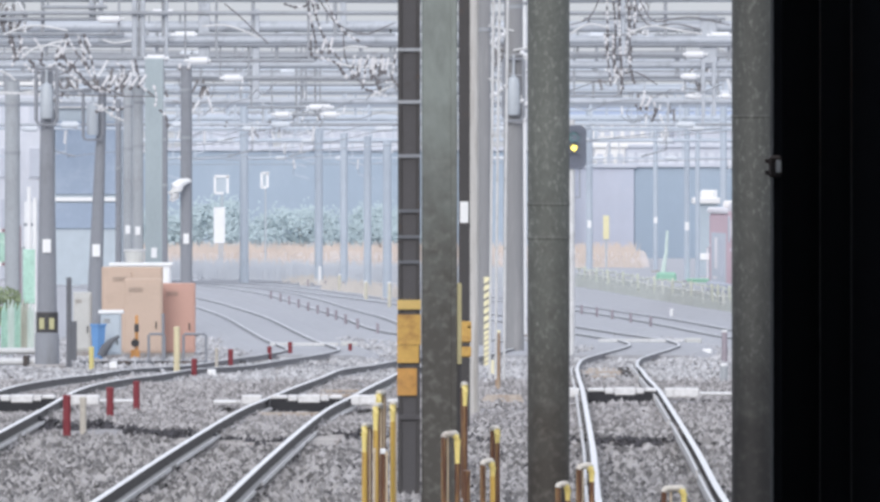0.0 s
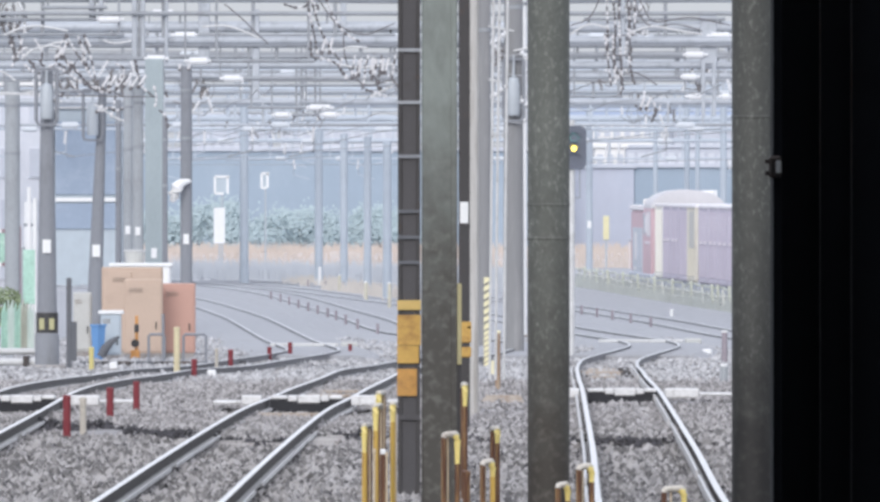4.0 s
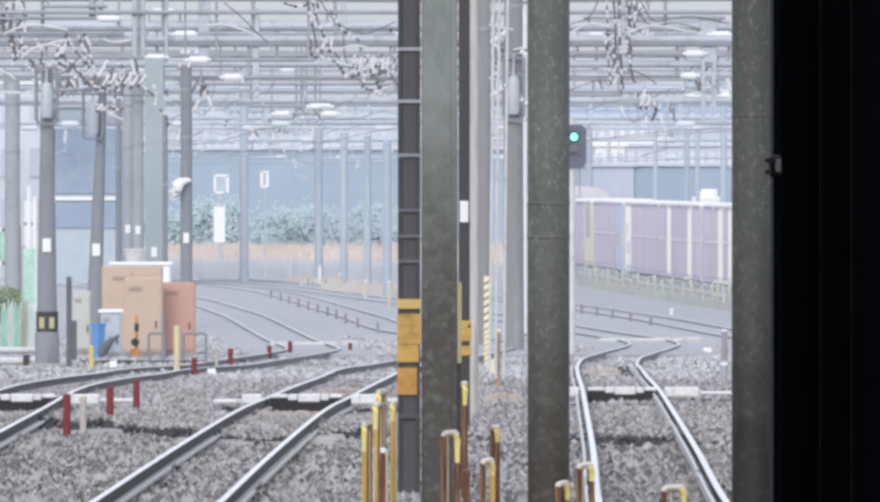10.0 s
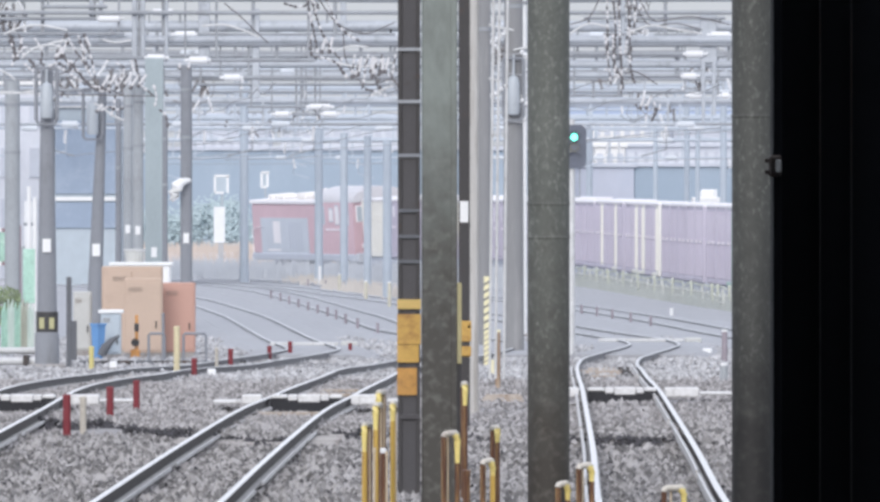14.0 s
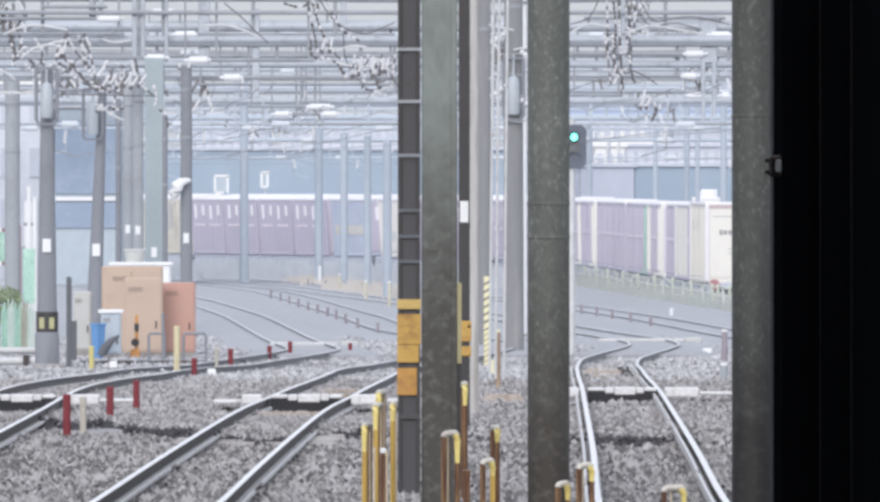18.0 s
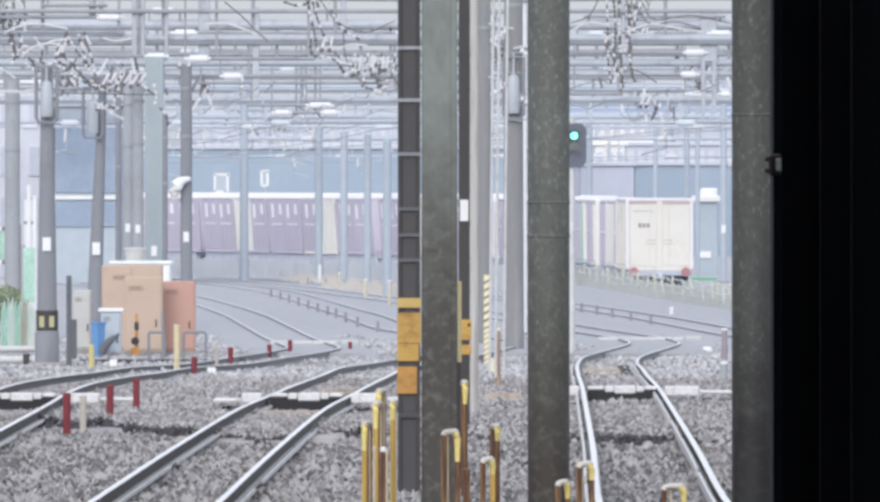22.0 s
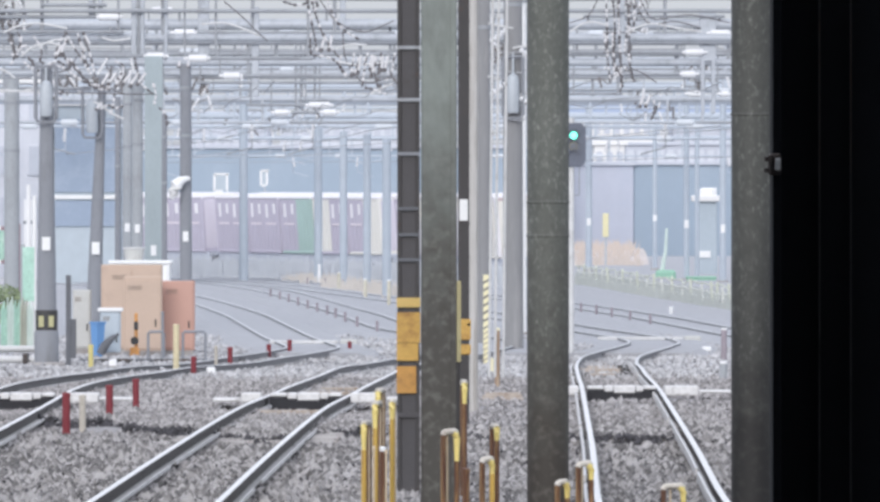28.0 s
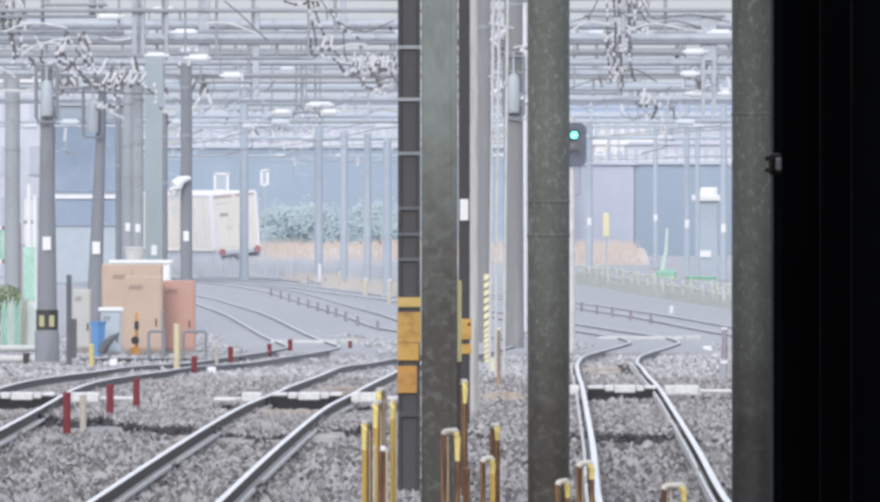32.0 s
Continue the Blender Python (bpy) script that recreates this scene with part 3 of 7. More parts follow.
# ---- station canopy around the camera, unseen and added for shade ----
def build_station():
    s = Shape().box((-4, -6, 0.5), (30, 24, 1.0), 0.03)
    solid("platform", s, platform_mat, "dark asphalt station platform", "platform", kind="structure")
    # out-of-view roof and walls, added to keep daylight off the near wall
    solid("canopy_roof", Shape().box((-4, -6, 4.6), (30, 30, 0.25), 0.02), roof_mat, "unseen canopy added to shade the shelter wall", "roof", kind="structure")
    solid("wall_back", Shape().box((-4, -17.8, 2.75), (30, 0.3, 3.48)), roof_mat, "unseen wall added behind the platform to block daylight", "wall", kind="structure")
    solid("wall_side", Shape().box((-18.8, -6, 2.75), (0.3, 23, 3.48)), roof_mat, "unseen side wall added to block daylight", "wall", kind="structure")
    w = thing("shelter_wall", "black unlit steel shelter wall at the platform end", "wall", pose(0.319, 10, 0), kind="structure")
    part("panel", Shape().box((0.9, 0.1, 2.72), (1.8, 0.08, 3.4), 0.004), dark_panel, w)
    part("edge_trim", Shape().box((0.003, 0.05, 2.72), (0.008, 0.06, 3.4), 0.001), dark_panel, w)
    part("seam", Shape().box((0.045, 0.055, 2.72), (0.0012, 0.006, 3.4)), dark_metal, w)
    part("seam", Shape().box((0.075, 0.055, 2.72), (0.0012, 0.006, 3.4)), dark_metal, w)
    latch = part("latch", Shape().box((0.001, 0.03, 2.756), (0.012, 0.03, 0.021), 0.002), dark_metal, w, "worn dark latch on the wall edge")
    part("pin", Shape().tube([(-0.006, 0.02, 2.763), (-0.006, 0.02, 2.759)], 0.003, 8), dark_metal, latch)
    part("pin", Shape().tube([(-0.006, 0.02, 2.752), (-0.006, 0.02, 2.748)], 0.003, 8), dark_metal, latch)
    part("keeper", Shape().box((0.004, 0.016, 2.756), (0.005, 0.006, 0.012), 0.001), pale_metal, latch)


build_station()


# ---- the near columns ----
def round_column(x, y, r, material, label, rings=(), top=11.0):
    c = thing("catenary_column", label, "column", pose(x, y, ground_z(x, y)), group="near catenary columns")
    part("shaft", Shape().lathe((0, 0, 0), [(r, -0.3), (r, top)], 32), material, c, smooth=True)
    part("footing", Shape().lathe((0, 0, 0), [(r * 1.9, -0.2), (r * 1.9, 0.06), (r * 1.7, 0.1)], 20), sleeper_mat, c)
    for z in rings:
        part("weld_ring", Shape().lathe((0, 0, z), [(r + 0.002, -0.012), (r + 0.006, -0.006), (r + 0.006, 0.006), (r + 0.002, 0.012)], 32), material, c, smooth=True)
    return c


def near_columns():
    round_column(0.972, 94, 0.188, column_zinc, "round steel catenary column with mottled grey zinc", (2.876, 2.5749999999999997))
    c = round_column(2.62, 88, 0.174, column_zinc_dark, "round dark steel column beside the black wall", (3.6,))
    # square grey-green column
    x, y, w = -0.005, 96, 0.328
    g = thing("catenary_column", "square steel column, grey-green paint worn dark below", "column", pose(x, y, ground_z(x, y)), group="near catenary columns")
    part("shaft", Shape().box((0, 0, 5.3), (w, 0.34, 11.2), 0.02), column_green, g)
    part("flange", Shape().box((w / 2 - 0.03, -0.18, 5.3), (0.05, 0.012, 11.2), 0.003), column_green, g)
    part("base_plate", Shape().box((0, 0, 0.0), (w + 0.2, 0.55, 0.06), 0.01), dark_metal, g)
    # dark built-up column with batten plates and yellow hazard bands
    x, y, w = -0.303, 103, 0.22
    d = thing("batten_column", "dark built-up steel column with yellow hazard bands", "column", pose(x, y, ground_z(x, y)), group="near catenary columns")
    part("leg", Shape().box((-w / 2 + 0.02, 0, 5.2), (0.04, 0.26, 11), 0.004), column_dark, d)
    part("leg", Shape().box((w / 2 - 0.02, 0, 5.2), (0.04, 0.26, 11), 0.004), column_dark, d)
    part("web", Shape().box((0, -0.095, 5.2), (w - 0.07, 0.03, 11)), column_web, d)
    gz = ground_z(x, y)
    for z in (4.418, 3.906, 3.377, 2.838, 2.584, 2.337):
        part("batten", Shape().box((0, -0.135, z - gz), (w, 0.012, 0.035), 0.003), beam_grey if z > 3.5 else mast_dark if z > 3 else post_grey, d, "worn batten strip")
    part("batten", Shape().box((0, -0.125, 0.817 - gz), (w, 0.03, 0.05), 0.004), column_web, d, "dark batten strip")
    for z0, z1, dw, m in ((1.968, 1.874, 0.0, band_pale), (1.824, 1.527, 0.0, band_yellow), (1.522, 1.351, 0.02, band_yellow), (1.296, 1.032, 0.04, band_orange)):
        ring = Shape()
        half, deep = (w + 0.012 - dw) / 2, 0.145
        arc = [(half * math.sin(radians(a)), -deep * (0.93 + 0.07 * math.cos(radians(a)))) for a in range(-90, 91, 15)]
        n = len(arc)
        top, low = z0 - gz, z1 - gz
        ring.add([(a - dw / 2, b, top) for a, b in arc] + [(a - dw / 2, b, low) for a, b in arc] + [(half - dw / 2, 0.14, top), (-half - dw / 2, 0.14, top), (half - dw / 2, 0.14, low), (-half - dw / 2, 0.14, low)],
                 [(i, i + n, i + n + 1, i + 1) for i in range(n - 1)] + [tuple(range(n)) + (2 * n, 2 * n + 1), tuple(range(2 * n - 1, n - 1, -1)) + (2 * n + 3, 2 * n + 2)])
        part("hazard_band", ring, m, d, "faded yellow hazard band wrapped round the column")
    part("footing", Shape().box((0, 0, -0.06), (0.42, 0.5, 0.2), 0.03), sleeper_mat, d)


near_columns()


# ---- masts ----
def ribbed(a, b, n, r=0.085):
    """A ribbed insulator from a to b, in one piece."""
    a, b = Vector(a), Vector(b)
    pts, rs = [a], [0.03]
    for k in range(n):
        for u, q in ((0.1, 0.03), (0.4, r), (0.6, r), (0.9, 0.03)):
            pts.append(a.lerp(b, (k + u) / n))
            rs.append(q)
    return Shape().tube(pts + [b], rs + [0.03], 9)


def mast(x, y, r0, r1, height, material, label, lean=0.0, plate=None, group="yard masts", square=False):
    z0 = ground_z(x, y)
    m = thing("catenary_mast", label, "mast", pose(x, y, z0), group=group)
    if square:
        part("shaft", Shape().box((0, 0, height / 2 - 0.2), (2 * r0, 2 * r0, height + 0.4), 0.01), material, m)
    else:
        part("shaft", Shape().tube([(0, 0, -0.3), (lean * 0.5, 0, height / 2), (lean, 0, height)], [r0, (r0 + r1) / 2, r1], 20), material, m, smooth=True)
    part("footing", Shape().lathe((0, 0, 0), [(r0 * 1.8, -0.2), (r0 * 1.8, 0.05), (r0 * 1.6, 0.08)], 14), sleeper_mat, m)
    if plate:
        w, h, z = plate
        u = (z - z0) / height
        part("number_plate", Shape().box((lean * u, -r0 - 0.012, z - z0), (w, 0.01, h), 0.002), white_paint, m, "blank white number plate")
    for z in (height - 0.6, height - 1.8):
        part("clamp", Shape().lathe((lean * z / height, 0, z), [(r1 + 0.014, -0.04), (r1 + 0.014, 0.04)], 16), material if y > 340 else beam_grey, m)
    return m


def weight_box(m, z, w, h, r):
    """A tensioning frame with its rounded guard, on the mast's camera side."""
    f = Shape()
    for sx in (-1, 1):
        f.tube([(sx * w / 2, -r - 0.1, z + h), (sx * w / 2, -r - 0.1, z + 0.1), (sx * (w / 2 - 0.06), -r - 0.1, z)], 0.038, 8)
    f.tube([(-w / 2 + 0.06, -r - 0.1, z), (w / 2 - 0.06, -r - 0.1, z)], 0.028, 8)
    f.tube([(-w / 2, -r - 0.1, z + h), (w / 2, -r - 0.1, z + h)], 0.028, 8)
    part("guard_frame", f, mast_dark, m, "dark grey tube guard frame", smooth=True)
    part("weight", Shape().lathe((0, -r - 0.1, z + 0.12), [(w * 0.26, 0), (w * 0.31, 0.05), (w * 0.31, h * 0.5), (w * 0.24, h * 0.6), (w * 0.06, h * 0.64), (w * 0.05, h * 0.98)], 14), mast_zinc, m, "pale stack of tensioning weights", smooth=True)


def build_masts():
    a = mast(-7.799, 208.408, 0.217, 0.115, 5.909, mast_dark, "dark concrete mast with two yellow reflector strips", plate=(0.167, 0.267, 2.288))
    weight_box(a, 4.833, 0.412, 1.114, 0.178)
    for px in (-9, 9):
        part("reflector", Shape().box((px * 0.0111, -0.217 - 0.008, 0.889), (0.1, 0.012, 0.223), 0.002), reflector_mat, a, "pale yellow reflector strip")
    part("reflector_band", Shape().lathe((0, 0, 0.911), [(0.217 + 0.003, -0.201), (0.217 + 0.003, 0.201)], 20), dark_metal, a, "dark band behind the reflectors", smooth=True)
    part("foot_sleeve", Shape().lathe((0, 0, 0.0), [(0.245, -0.1), (0.24, 0.668), (0.217, 0.713)], 20), mast_dark, a, smooth=True)
    b = mast(-8.724, 264.069, 0.212, 0.095, 6.512, mast_dark, "slightly leaning dark concrete mast", lean=0.25, plate=(0.198, 0.311, 2.065))
    weight_box(b, 4.968, 0.48, 1.271, 0.198)
    mast(-6.381, 264.069, 0.155, 0.141, 6.822, mast_dark, "dark concrete mast behind the cabinets", plate=(0.141, 0.254, 2.361))
    mast(-7.603, 279.426, 0.239, 0.224, 7.2, mast_teal, "broad square pale galvanised mast", square=True, plate=(0.149, 0.269, 1.968))
    mast(-7.179, 274.07, 0.073, 0.066, 5.63, mast_dark, "thin dark steel pole beside masts")
    mast(-8.274, 287.676, 0.154, 0.146, 6.699, mast_conc, "plain grey concrete mast in the yard", plate=(0.138, 0.231, 2.546))
    mast(-8.896, 299.298, 0.144, 0.136, 6.7, mast_conc, "plain grey concrete mast in the yard", plate=(0.144, 0.24, 2.572))
    mast(-8.395, 274.07, 0.081, 0.073, 6.07, mast_dark, "thin dark steel pole beside masts")
    mast(-10.757, 264.069, 0.198, 0.184, 6.441, mast_conc, "plain grey concrete mast in the yard")
    mast(-10.725, 274.07, 0.132, 0.132, 3.4, white_paint, "short white post beside the netting")
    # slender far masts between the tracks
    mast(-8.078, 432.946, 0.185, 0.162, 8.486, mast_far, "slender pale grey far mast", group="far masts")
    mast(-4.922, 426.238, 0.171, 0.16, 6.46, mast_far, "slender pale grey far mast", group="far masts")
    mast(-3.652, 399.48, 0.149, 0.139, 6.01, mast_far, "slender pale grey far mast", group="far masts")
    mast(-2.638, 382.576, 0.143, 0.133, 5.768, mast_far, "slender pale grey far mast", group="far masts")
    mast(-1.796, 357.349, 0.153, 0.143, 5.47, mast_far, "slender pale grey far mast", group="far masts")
    # masts between the near columns
    p = mast(0.301, 130.857, 0.07, 0.07, 9.0, column_dark, "dark steel mast with bolted flange and yellow bands", square=True, plate=(0.105, 0.266, 2.861))
    for z0, z1 in ((1.49, 1.231), (1.175, 1.049)):
        part("hazard_band", Shape().box((0.01, -0.005, (z0 + z1) / 2 - 0.1), (0.16, 0.17, z0 - z1), 0.01), band_yellow, p, "faded yellow hazard band")
    for k in range(14):
        part("bolt", Shape().tube([(0.06, -0.09, 0.9 + k * 0.42), (0.06, -0.06, 0.9 + k * 0.42)], 0.02, 6), dark_metal, p)
    strip = thing("clearance_post", "broad pale yellow clearance post beside the columns", "post", pose(0.183, 104, ground_z(0.2, 104)))
    part("post", Shape().box((0, 0, 1.254 / 2), (0.045, 0.045, 1.254 + 0.3), 0.01), column_dark, strip)
    part("yellow_board", Shape().box((0, -0.03, (2.127 + 1.321) / 2 - ground_z(0.2, 104)), (0.061, 0.03, 0.806), 0.008), cream_board, strip, "pale yellow board")
    mast(0.452, 140.027, 0.066, 0.06, 9.0, pole_worn, "slim pale concrete pole between columns")
    mast(1.025, 242.595, 0.156, 0.143, 9.2, mast_stained, "plain grey concrete mast in the yard")
    q = mast(1.623, 231.756, 0.235, 0.198, 9.5, mast_stained, "grey concrete mast with a tensioning weight")
    weight_box(q, 5.179, 0.446, 1.363, 0.211)
    for z, side, n in ((7.16, -1, 6), (6.727, 1, 5), (5.983, -1, 5), (5.674, 1, 4)):
        part("bracket_arm", Shape().tube([(0, -0.2, z), (side * 0.25, -0.25, z + 0.05), (side * 0.55, -0.25, z + 0.12)], 0.025, 8), pale_metal, q, smooth=True)
        part("insulator", ribbed((side * 0.15, -0.3, z - 0.02), (side * 0.5, -0.3, z - 0.3), n, 0.07), porcelain, q, "ribbed white insulator", smooth=True)
        part("tie_wire", Shape().tube([(side * 0.5, -0.3, z - 0.3), (side * 0.2, -0.32, z - 0.55), (side * -0.3, -0.3, z - 0.5)], 0.016, 6), wire_mat, q, smooth=True)
    mast(2.075, 264.069, 0.113, 0.113, 9.0, white_paint, "tall white painted steel post")
    for i, (x, top) in enumerate(((0.0, 9.0), (0.09, 8.6), (0.22, 9.2))):
        s = Shape().tube([(0.804 + x - 0.03, 163.529, 0.3), (0.804 + x, 163.529, 3.4), (0.804 + x + 0.06, 163.529, top)], 0.022, 8)
        solid("riser_cable", s, pale_metal, "pale grey cable running up beside the masts", "cable", group="riser cables", smooth=True)
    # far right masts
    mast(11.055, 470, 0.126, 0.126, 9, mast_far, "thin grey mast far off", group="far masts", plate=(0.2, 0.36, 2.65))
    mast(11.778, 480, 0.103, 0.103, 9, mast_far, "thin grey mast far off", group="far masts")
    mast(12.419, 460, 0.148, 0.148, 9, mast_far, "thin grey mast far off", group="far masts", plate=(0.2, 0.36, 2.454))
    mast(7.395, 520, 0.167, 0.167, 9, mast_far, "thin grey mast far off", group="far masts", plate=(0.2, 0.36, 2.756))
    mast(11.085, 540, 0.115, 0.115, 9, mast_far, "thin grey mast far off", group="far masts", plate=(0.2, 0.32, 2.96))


build_masts()


# ---- overhead gantries ----
BEAMS = {}


def gantry(y, z, x0, x1, seed, legs, feeders=(), posts=(), bare=False):
    """A tube portal over the tracks, with a lower feeder pipe, hangers, insulators and registration arms."""
    rng = random.Random(seed)
    # beyond 400 m the hazed copies of the materials are used
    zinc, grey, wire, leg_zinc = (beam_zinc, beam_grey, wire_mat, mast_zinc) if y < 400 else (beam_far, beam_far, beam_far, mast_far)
    g = thing("overhead_gantry", "galvanised tube gantry carrying feeder pipes and white insulators", "gantry", pose(0, y, 0), group="overhead gantries")
    drop = 1.05 + 0.3 * rng.random()
    BEAMS[y] = z - drop
    if bare:
        BEAMS[y] = z
        part("upper_chord", Shape().tube([(x0, 0, z), (x1, 0, z)], 0.17, 14), zinc, g, smooth=True)
        for lx in legs:
            part("leg", Shape().tube([(lx, 0.3, -0.3), (lx, 0.3, z + 0.4)], 0.17, 14), leg_zinc, g, smooth=True)
        return g
    part("upper_chord", Shape().tube([(x0, 0, z), (x1, 0, z)], 0.17, 14), zinc, g, smooth=True)
    part("lower_chord", Shape().tube([(x0, 0, z - drop), (x1, 0, z - drop)], 0.11, 12), zinc, g, smooth=True)
    x = x0 + 1.0
    while x < x1 - 0.5:
        part("strut", Shape().box((x, 0, z - drop / 2), (0.1, 0.08, drop), 0.012), grey, g)
        x += 2.2 + 1.6 * rng.random()
    for k in range(1 if y > 400 else 0):
        xa = x0 + (x1 - x0) * rng.random() * 0.6
        xb = xa + 6 + 8 * rng.random()
        za, sag = z - drop - 0.2 - 0.5 * rng.random(), 0.3 + 0.5 * rng.random()
        part("span_wire", Shape().tube([(xa + (xb - xa) * u / 10, -0.4, za - sag * (1 - (u / 5 - 1) ** 2)) for u in range(11)], 0.02, 6), zinc if k == 0 else wire, g, smooth=True)
    zb = z - drop * (0.35 + 0.3 * rng.random())
    part("bus_pipe", Shape().tube([(x0, -0.3, zb), (x1, -0.3, zb)], 0.06, 10), grey, g, smooth=True)
    for lx in legs:
        part("leg", Shape().tube([(lx, 0.3, -0.3), (lx, 0.3, z + 0.4)], 0.17, 14), leg_zinc, g, smooth=True)
    # feeder pipe below, broken by white insulators
    zf = z - drop - 0.75 - 0.4 * rng.random()
    for zp, xa, xb, sleeves in feeders:
        if xb > xa:
            part("feeder_pipe", Shape().tube([(xa, -0.25, zp), (xb, -0.25, zp)], 0.05, 8), grey, g, smooth=True)
            for hx in (xa + 0.15, xb - 0.15):
                part("hanger", Shape().box((hx, -0.12, (z + zp) / 2), (0.07, 0.05, abs(z - zp) + 0.1), 0.01), grey, g)
        for ia, ib in sleeves:
            part("insulator", Shape().tube([(ia - 0.12, -0.25, zp), (ia, -0.25, zp), (ia + 0.02, -0.25, zp), (ib - 0.02, -0.25, zp), (ib, -0.25, zp), (ib + 0.12, -0.25, zp)], [0.04, 0.05, 0.105, 0.105, 0.05, 0.04], 12), porcelain, g, "white sleeve insulator", smooth=True)
            part("hanger", Shape().box((ia - 0.1, -0.12, (z + zp) / 2), (0.05, 0.05, abs(z - zp) + 0.1), 0.01), grey, g)
    for px, wide, za, zb in posts:
        part("drop_post", Shape().box((px, -0.1, (za + zb) / 2), (wide, 0.2, za - zb), 0.02), zinc, g, "broad pale drop post")
    x = x0 + rng.random() * 2 if not feeders else x1
    while x < x1 - 1:
        run = 1.8 + 3.2 * rng.random()
        part("feeder_pipe", Shape().tube([(x, -0.25, zf), (min(x + run, x1), -0.25, zf)], 0.05, 8), grey if rng.random() < 0.6 else zinc, g, smooth=True)
        prof = Shape()
        ix = x + run + 0.02
        prof.tube([(ix, -0.25, zf), (ix + 0.05, -0.25, zf), (ix + 0.07, -0.25, zf), (ix + 0.62, -0.25, zf), (ix + 0.64, -0.25, zf), (ix + 0.7, -0.25, zf)], [0.05, 0.05, 0.115, 0.115, 0.05, 0.05], 12)
        part("insulator", prof, porcelain if y < 360 else hazy_porcelain, g, "white sleeve insulator", smooth=True)
        for hx in (x + 0.25, x + run - 0.25):
            part("hanger", Shape().box((hx, -0.12, (z - drop + zf) / 2), (0.09, 0.06, z - drop - zf), 0.01), zinc, g)
        if rng.random() < 0.7:
            kx, kz = x + run * rng.random(), zf - 0.1
            part("drop_tube", Shape().tube([(kx, -0.2, zf), (kx, -0.2, zf - 0.9), (kx + rng.choice((-1, 1)) * 0.9, -0.2, zf - 1.15)], 0.03, 8), grey, g, smooth=True)
            part("insulator_string", ribbed((kx, -0.2, zf - 0.08), (kx + rng.uniform(-0.12, 0.12), -0.2, zf - 0.6), 6), porcelain, g, "ribbed white insulator string", smooth=True)
        x += run + 0.75
    # a second, thinner line above
    za = z + 0.55 + 0.5 * rng.random()
    part("earth_wire", Shape().tube([(x0, 0.1, za), ((x0 + x1) / 2, 0.1, za - 0.15), (x1, 0.1, za)], 0.035, 6), wire, g)
    return g


def feeder_span(y, z, x0, x1, seed):
    """A lighter cross-span between the gantries: two pipes with insulators and struts on two poles."""
    rng = random.Random(seed)
    # hazed material copies beyond 400 m here too
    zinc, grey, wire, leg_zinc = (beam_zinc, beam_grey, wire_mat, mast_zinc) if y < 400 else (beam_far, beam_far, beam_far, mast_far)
    g = thing("feeder_span", "light cross-span of feeder pipes with white insulators", "cross-span", pose(0, y, 0), group="feeder spans")
    for lx in (x0, x1):
        part("pole", Shape().tube([(lx, 0.2, -0.3), (lx, 0.2, z + 0.3)], 0.13, 12), leg_zinc, g, smooth=True)
    for dz, r in ((0.0, 0.09), (-0.55 - 0.2 * rng.random(), 0.055), (-1.3 - 0.3 * rng.random(), 0.04)):
        part("pipe", Shape().tube([(x0, 0, z + dz), (x1, 0, z + dz)], r, 10), zinc if dz == 0 else grey, g, smooth=True)
        for k in range(5):
            ix = x0 + (x1 - x0) * rng.random()
            part("insulator", Shape().tube([(ix, 0, z + dz), (ix + 0.03, 0, z + dz), (ix + 0.05, 0, z + dz), (ix + 0.5, 0, z + dz), (ix + 0.52, 0, z + dz), (ix + 0.56, 0, z + dz)], [r, r, r + 0.04, r + 0.04, r, r], 12), porcelain if y < 320 else hazy_porcelain, g, "white sleeve insulator", smooth=True)
    x = x0 + 1
    while x < x1:
        part("strut", Shape().box((x, 0, z - 0.65), (0.08, 0.06, 1.3), 0.01), zinc, g)
        if rng.random() < 0.5:
            part("insulator_string", ribbed((x, -0.1, z - 1.3), (x + rng.uniform(-0.3, 0.3), -0.1, z - 1.85), 6, 0.07), porcelain if rng.random() < 0.6 else jumper_mat, g, smooth=True)
        x += 2.5 + 2.5 * rng.random()
    return g


FEEDERS = {
    284: ((8.272, -12.51, -9.277, ((-9.231, -8.654), )), (7.862, -12.51, -8.533, ()), (7.209, -12.51, -7.986, ((-7.925, -7.439), )), (7.148, -6.194, -3.401, ((-6.787, -6.27), )), (8.591, -10.749, -8.988, ()),),
    312: ((9.005, -7.873, -3.202, ((-8.54, -7.923), )), (8.354, -7.206, -1.318, ((-7.873, -7.256), )), (7.07, -5.838, -1.318, ((-6.422, -5.921), )), (8.838, 4.27, 8.473, ()), (8.338, 6.355, 7.639, ((8.039, 8.607), )), (7.771, 3.936, 7.206, ((7.289, 7.839), )), (8.204, -9.908, -8.54, ()),),
    345: ((7.588, 6.05, 7.894, ((7.949, 8.41), )), (6.942, 4.26, 6.013, ((8.152, 8.595), (9.24, 9.517), )), (6.573, -6.345, -4.408, ((-4.297, -3.597), )), (6.333, -4.869, -3.947, ((-5.422, -4.961), (-3.836, -3.394), )), (7.311, -8.005, -1.457, ()), (7.126, -14.46, -8.927, ()),),
}
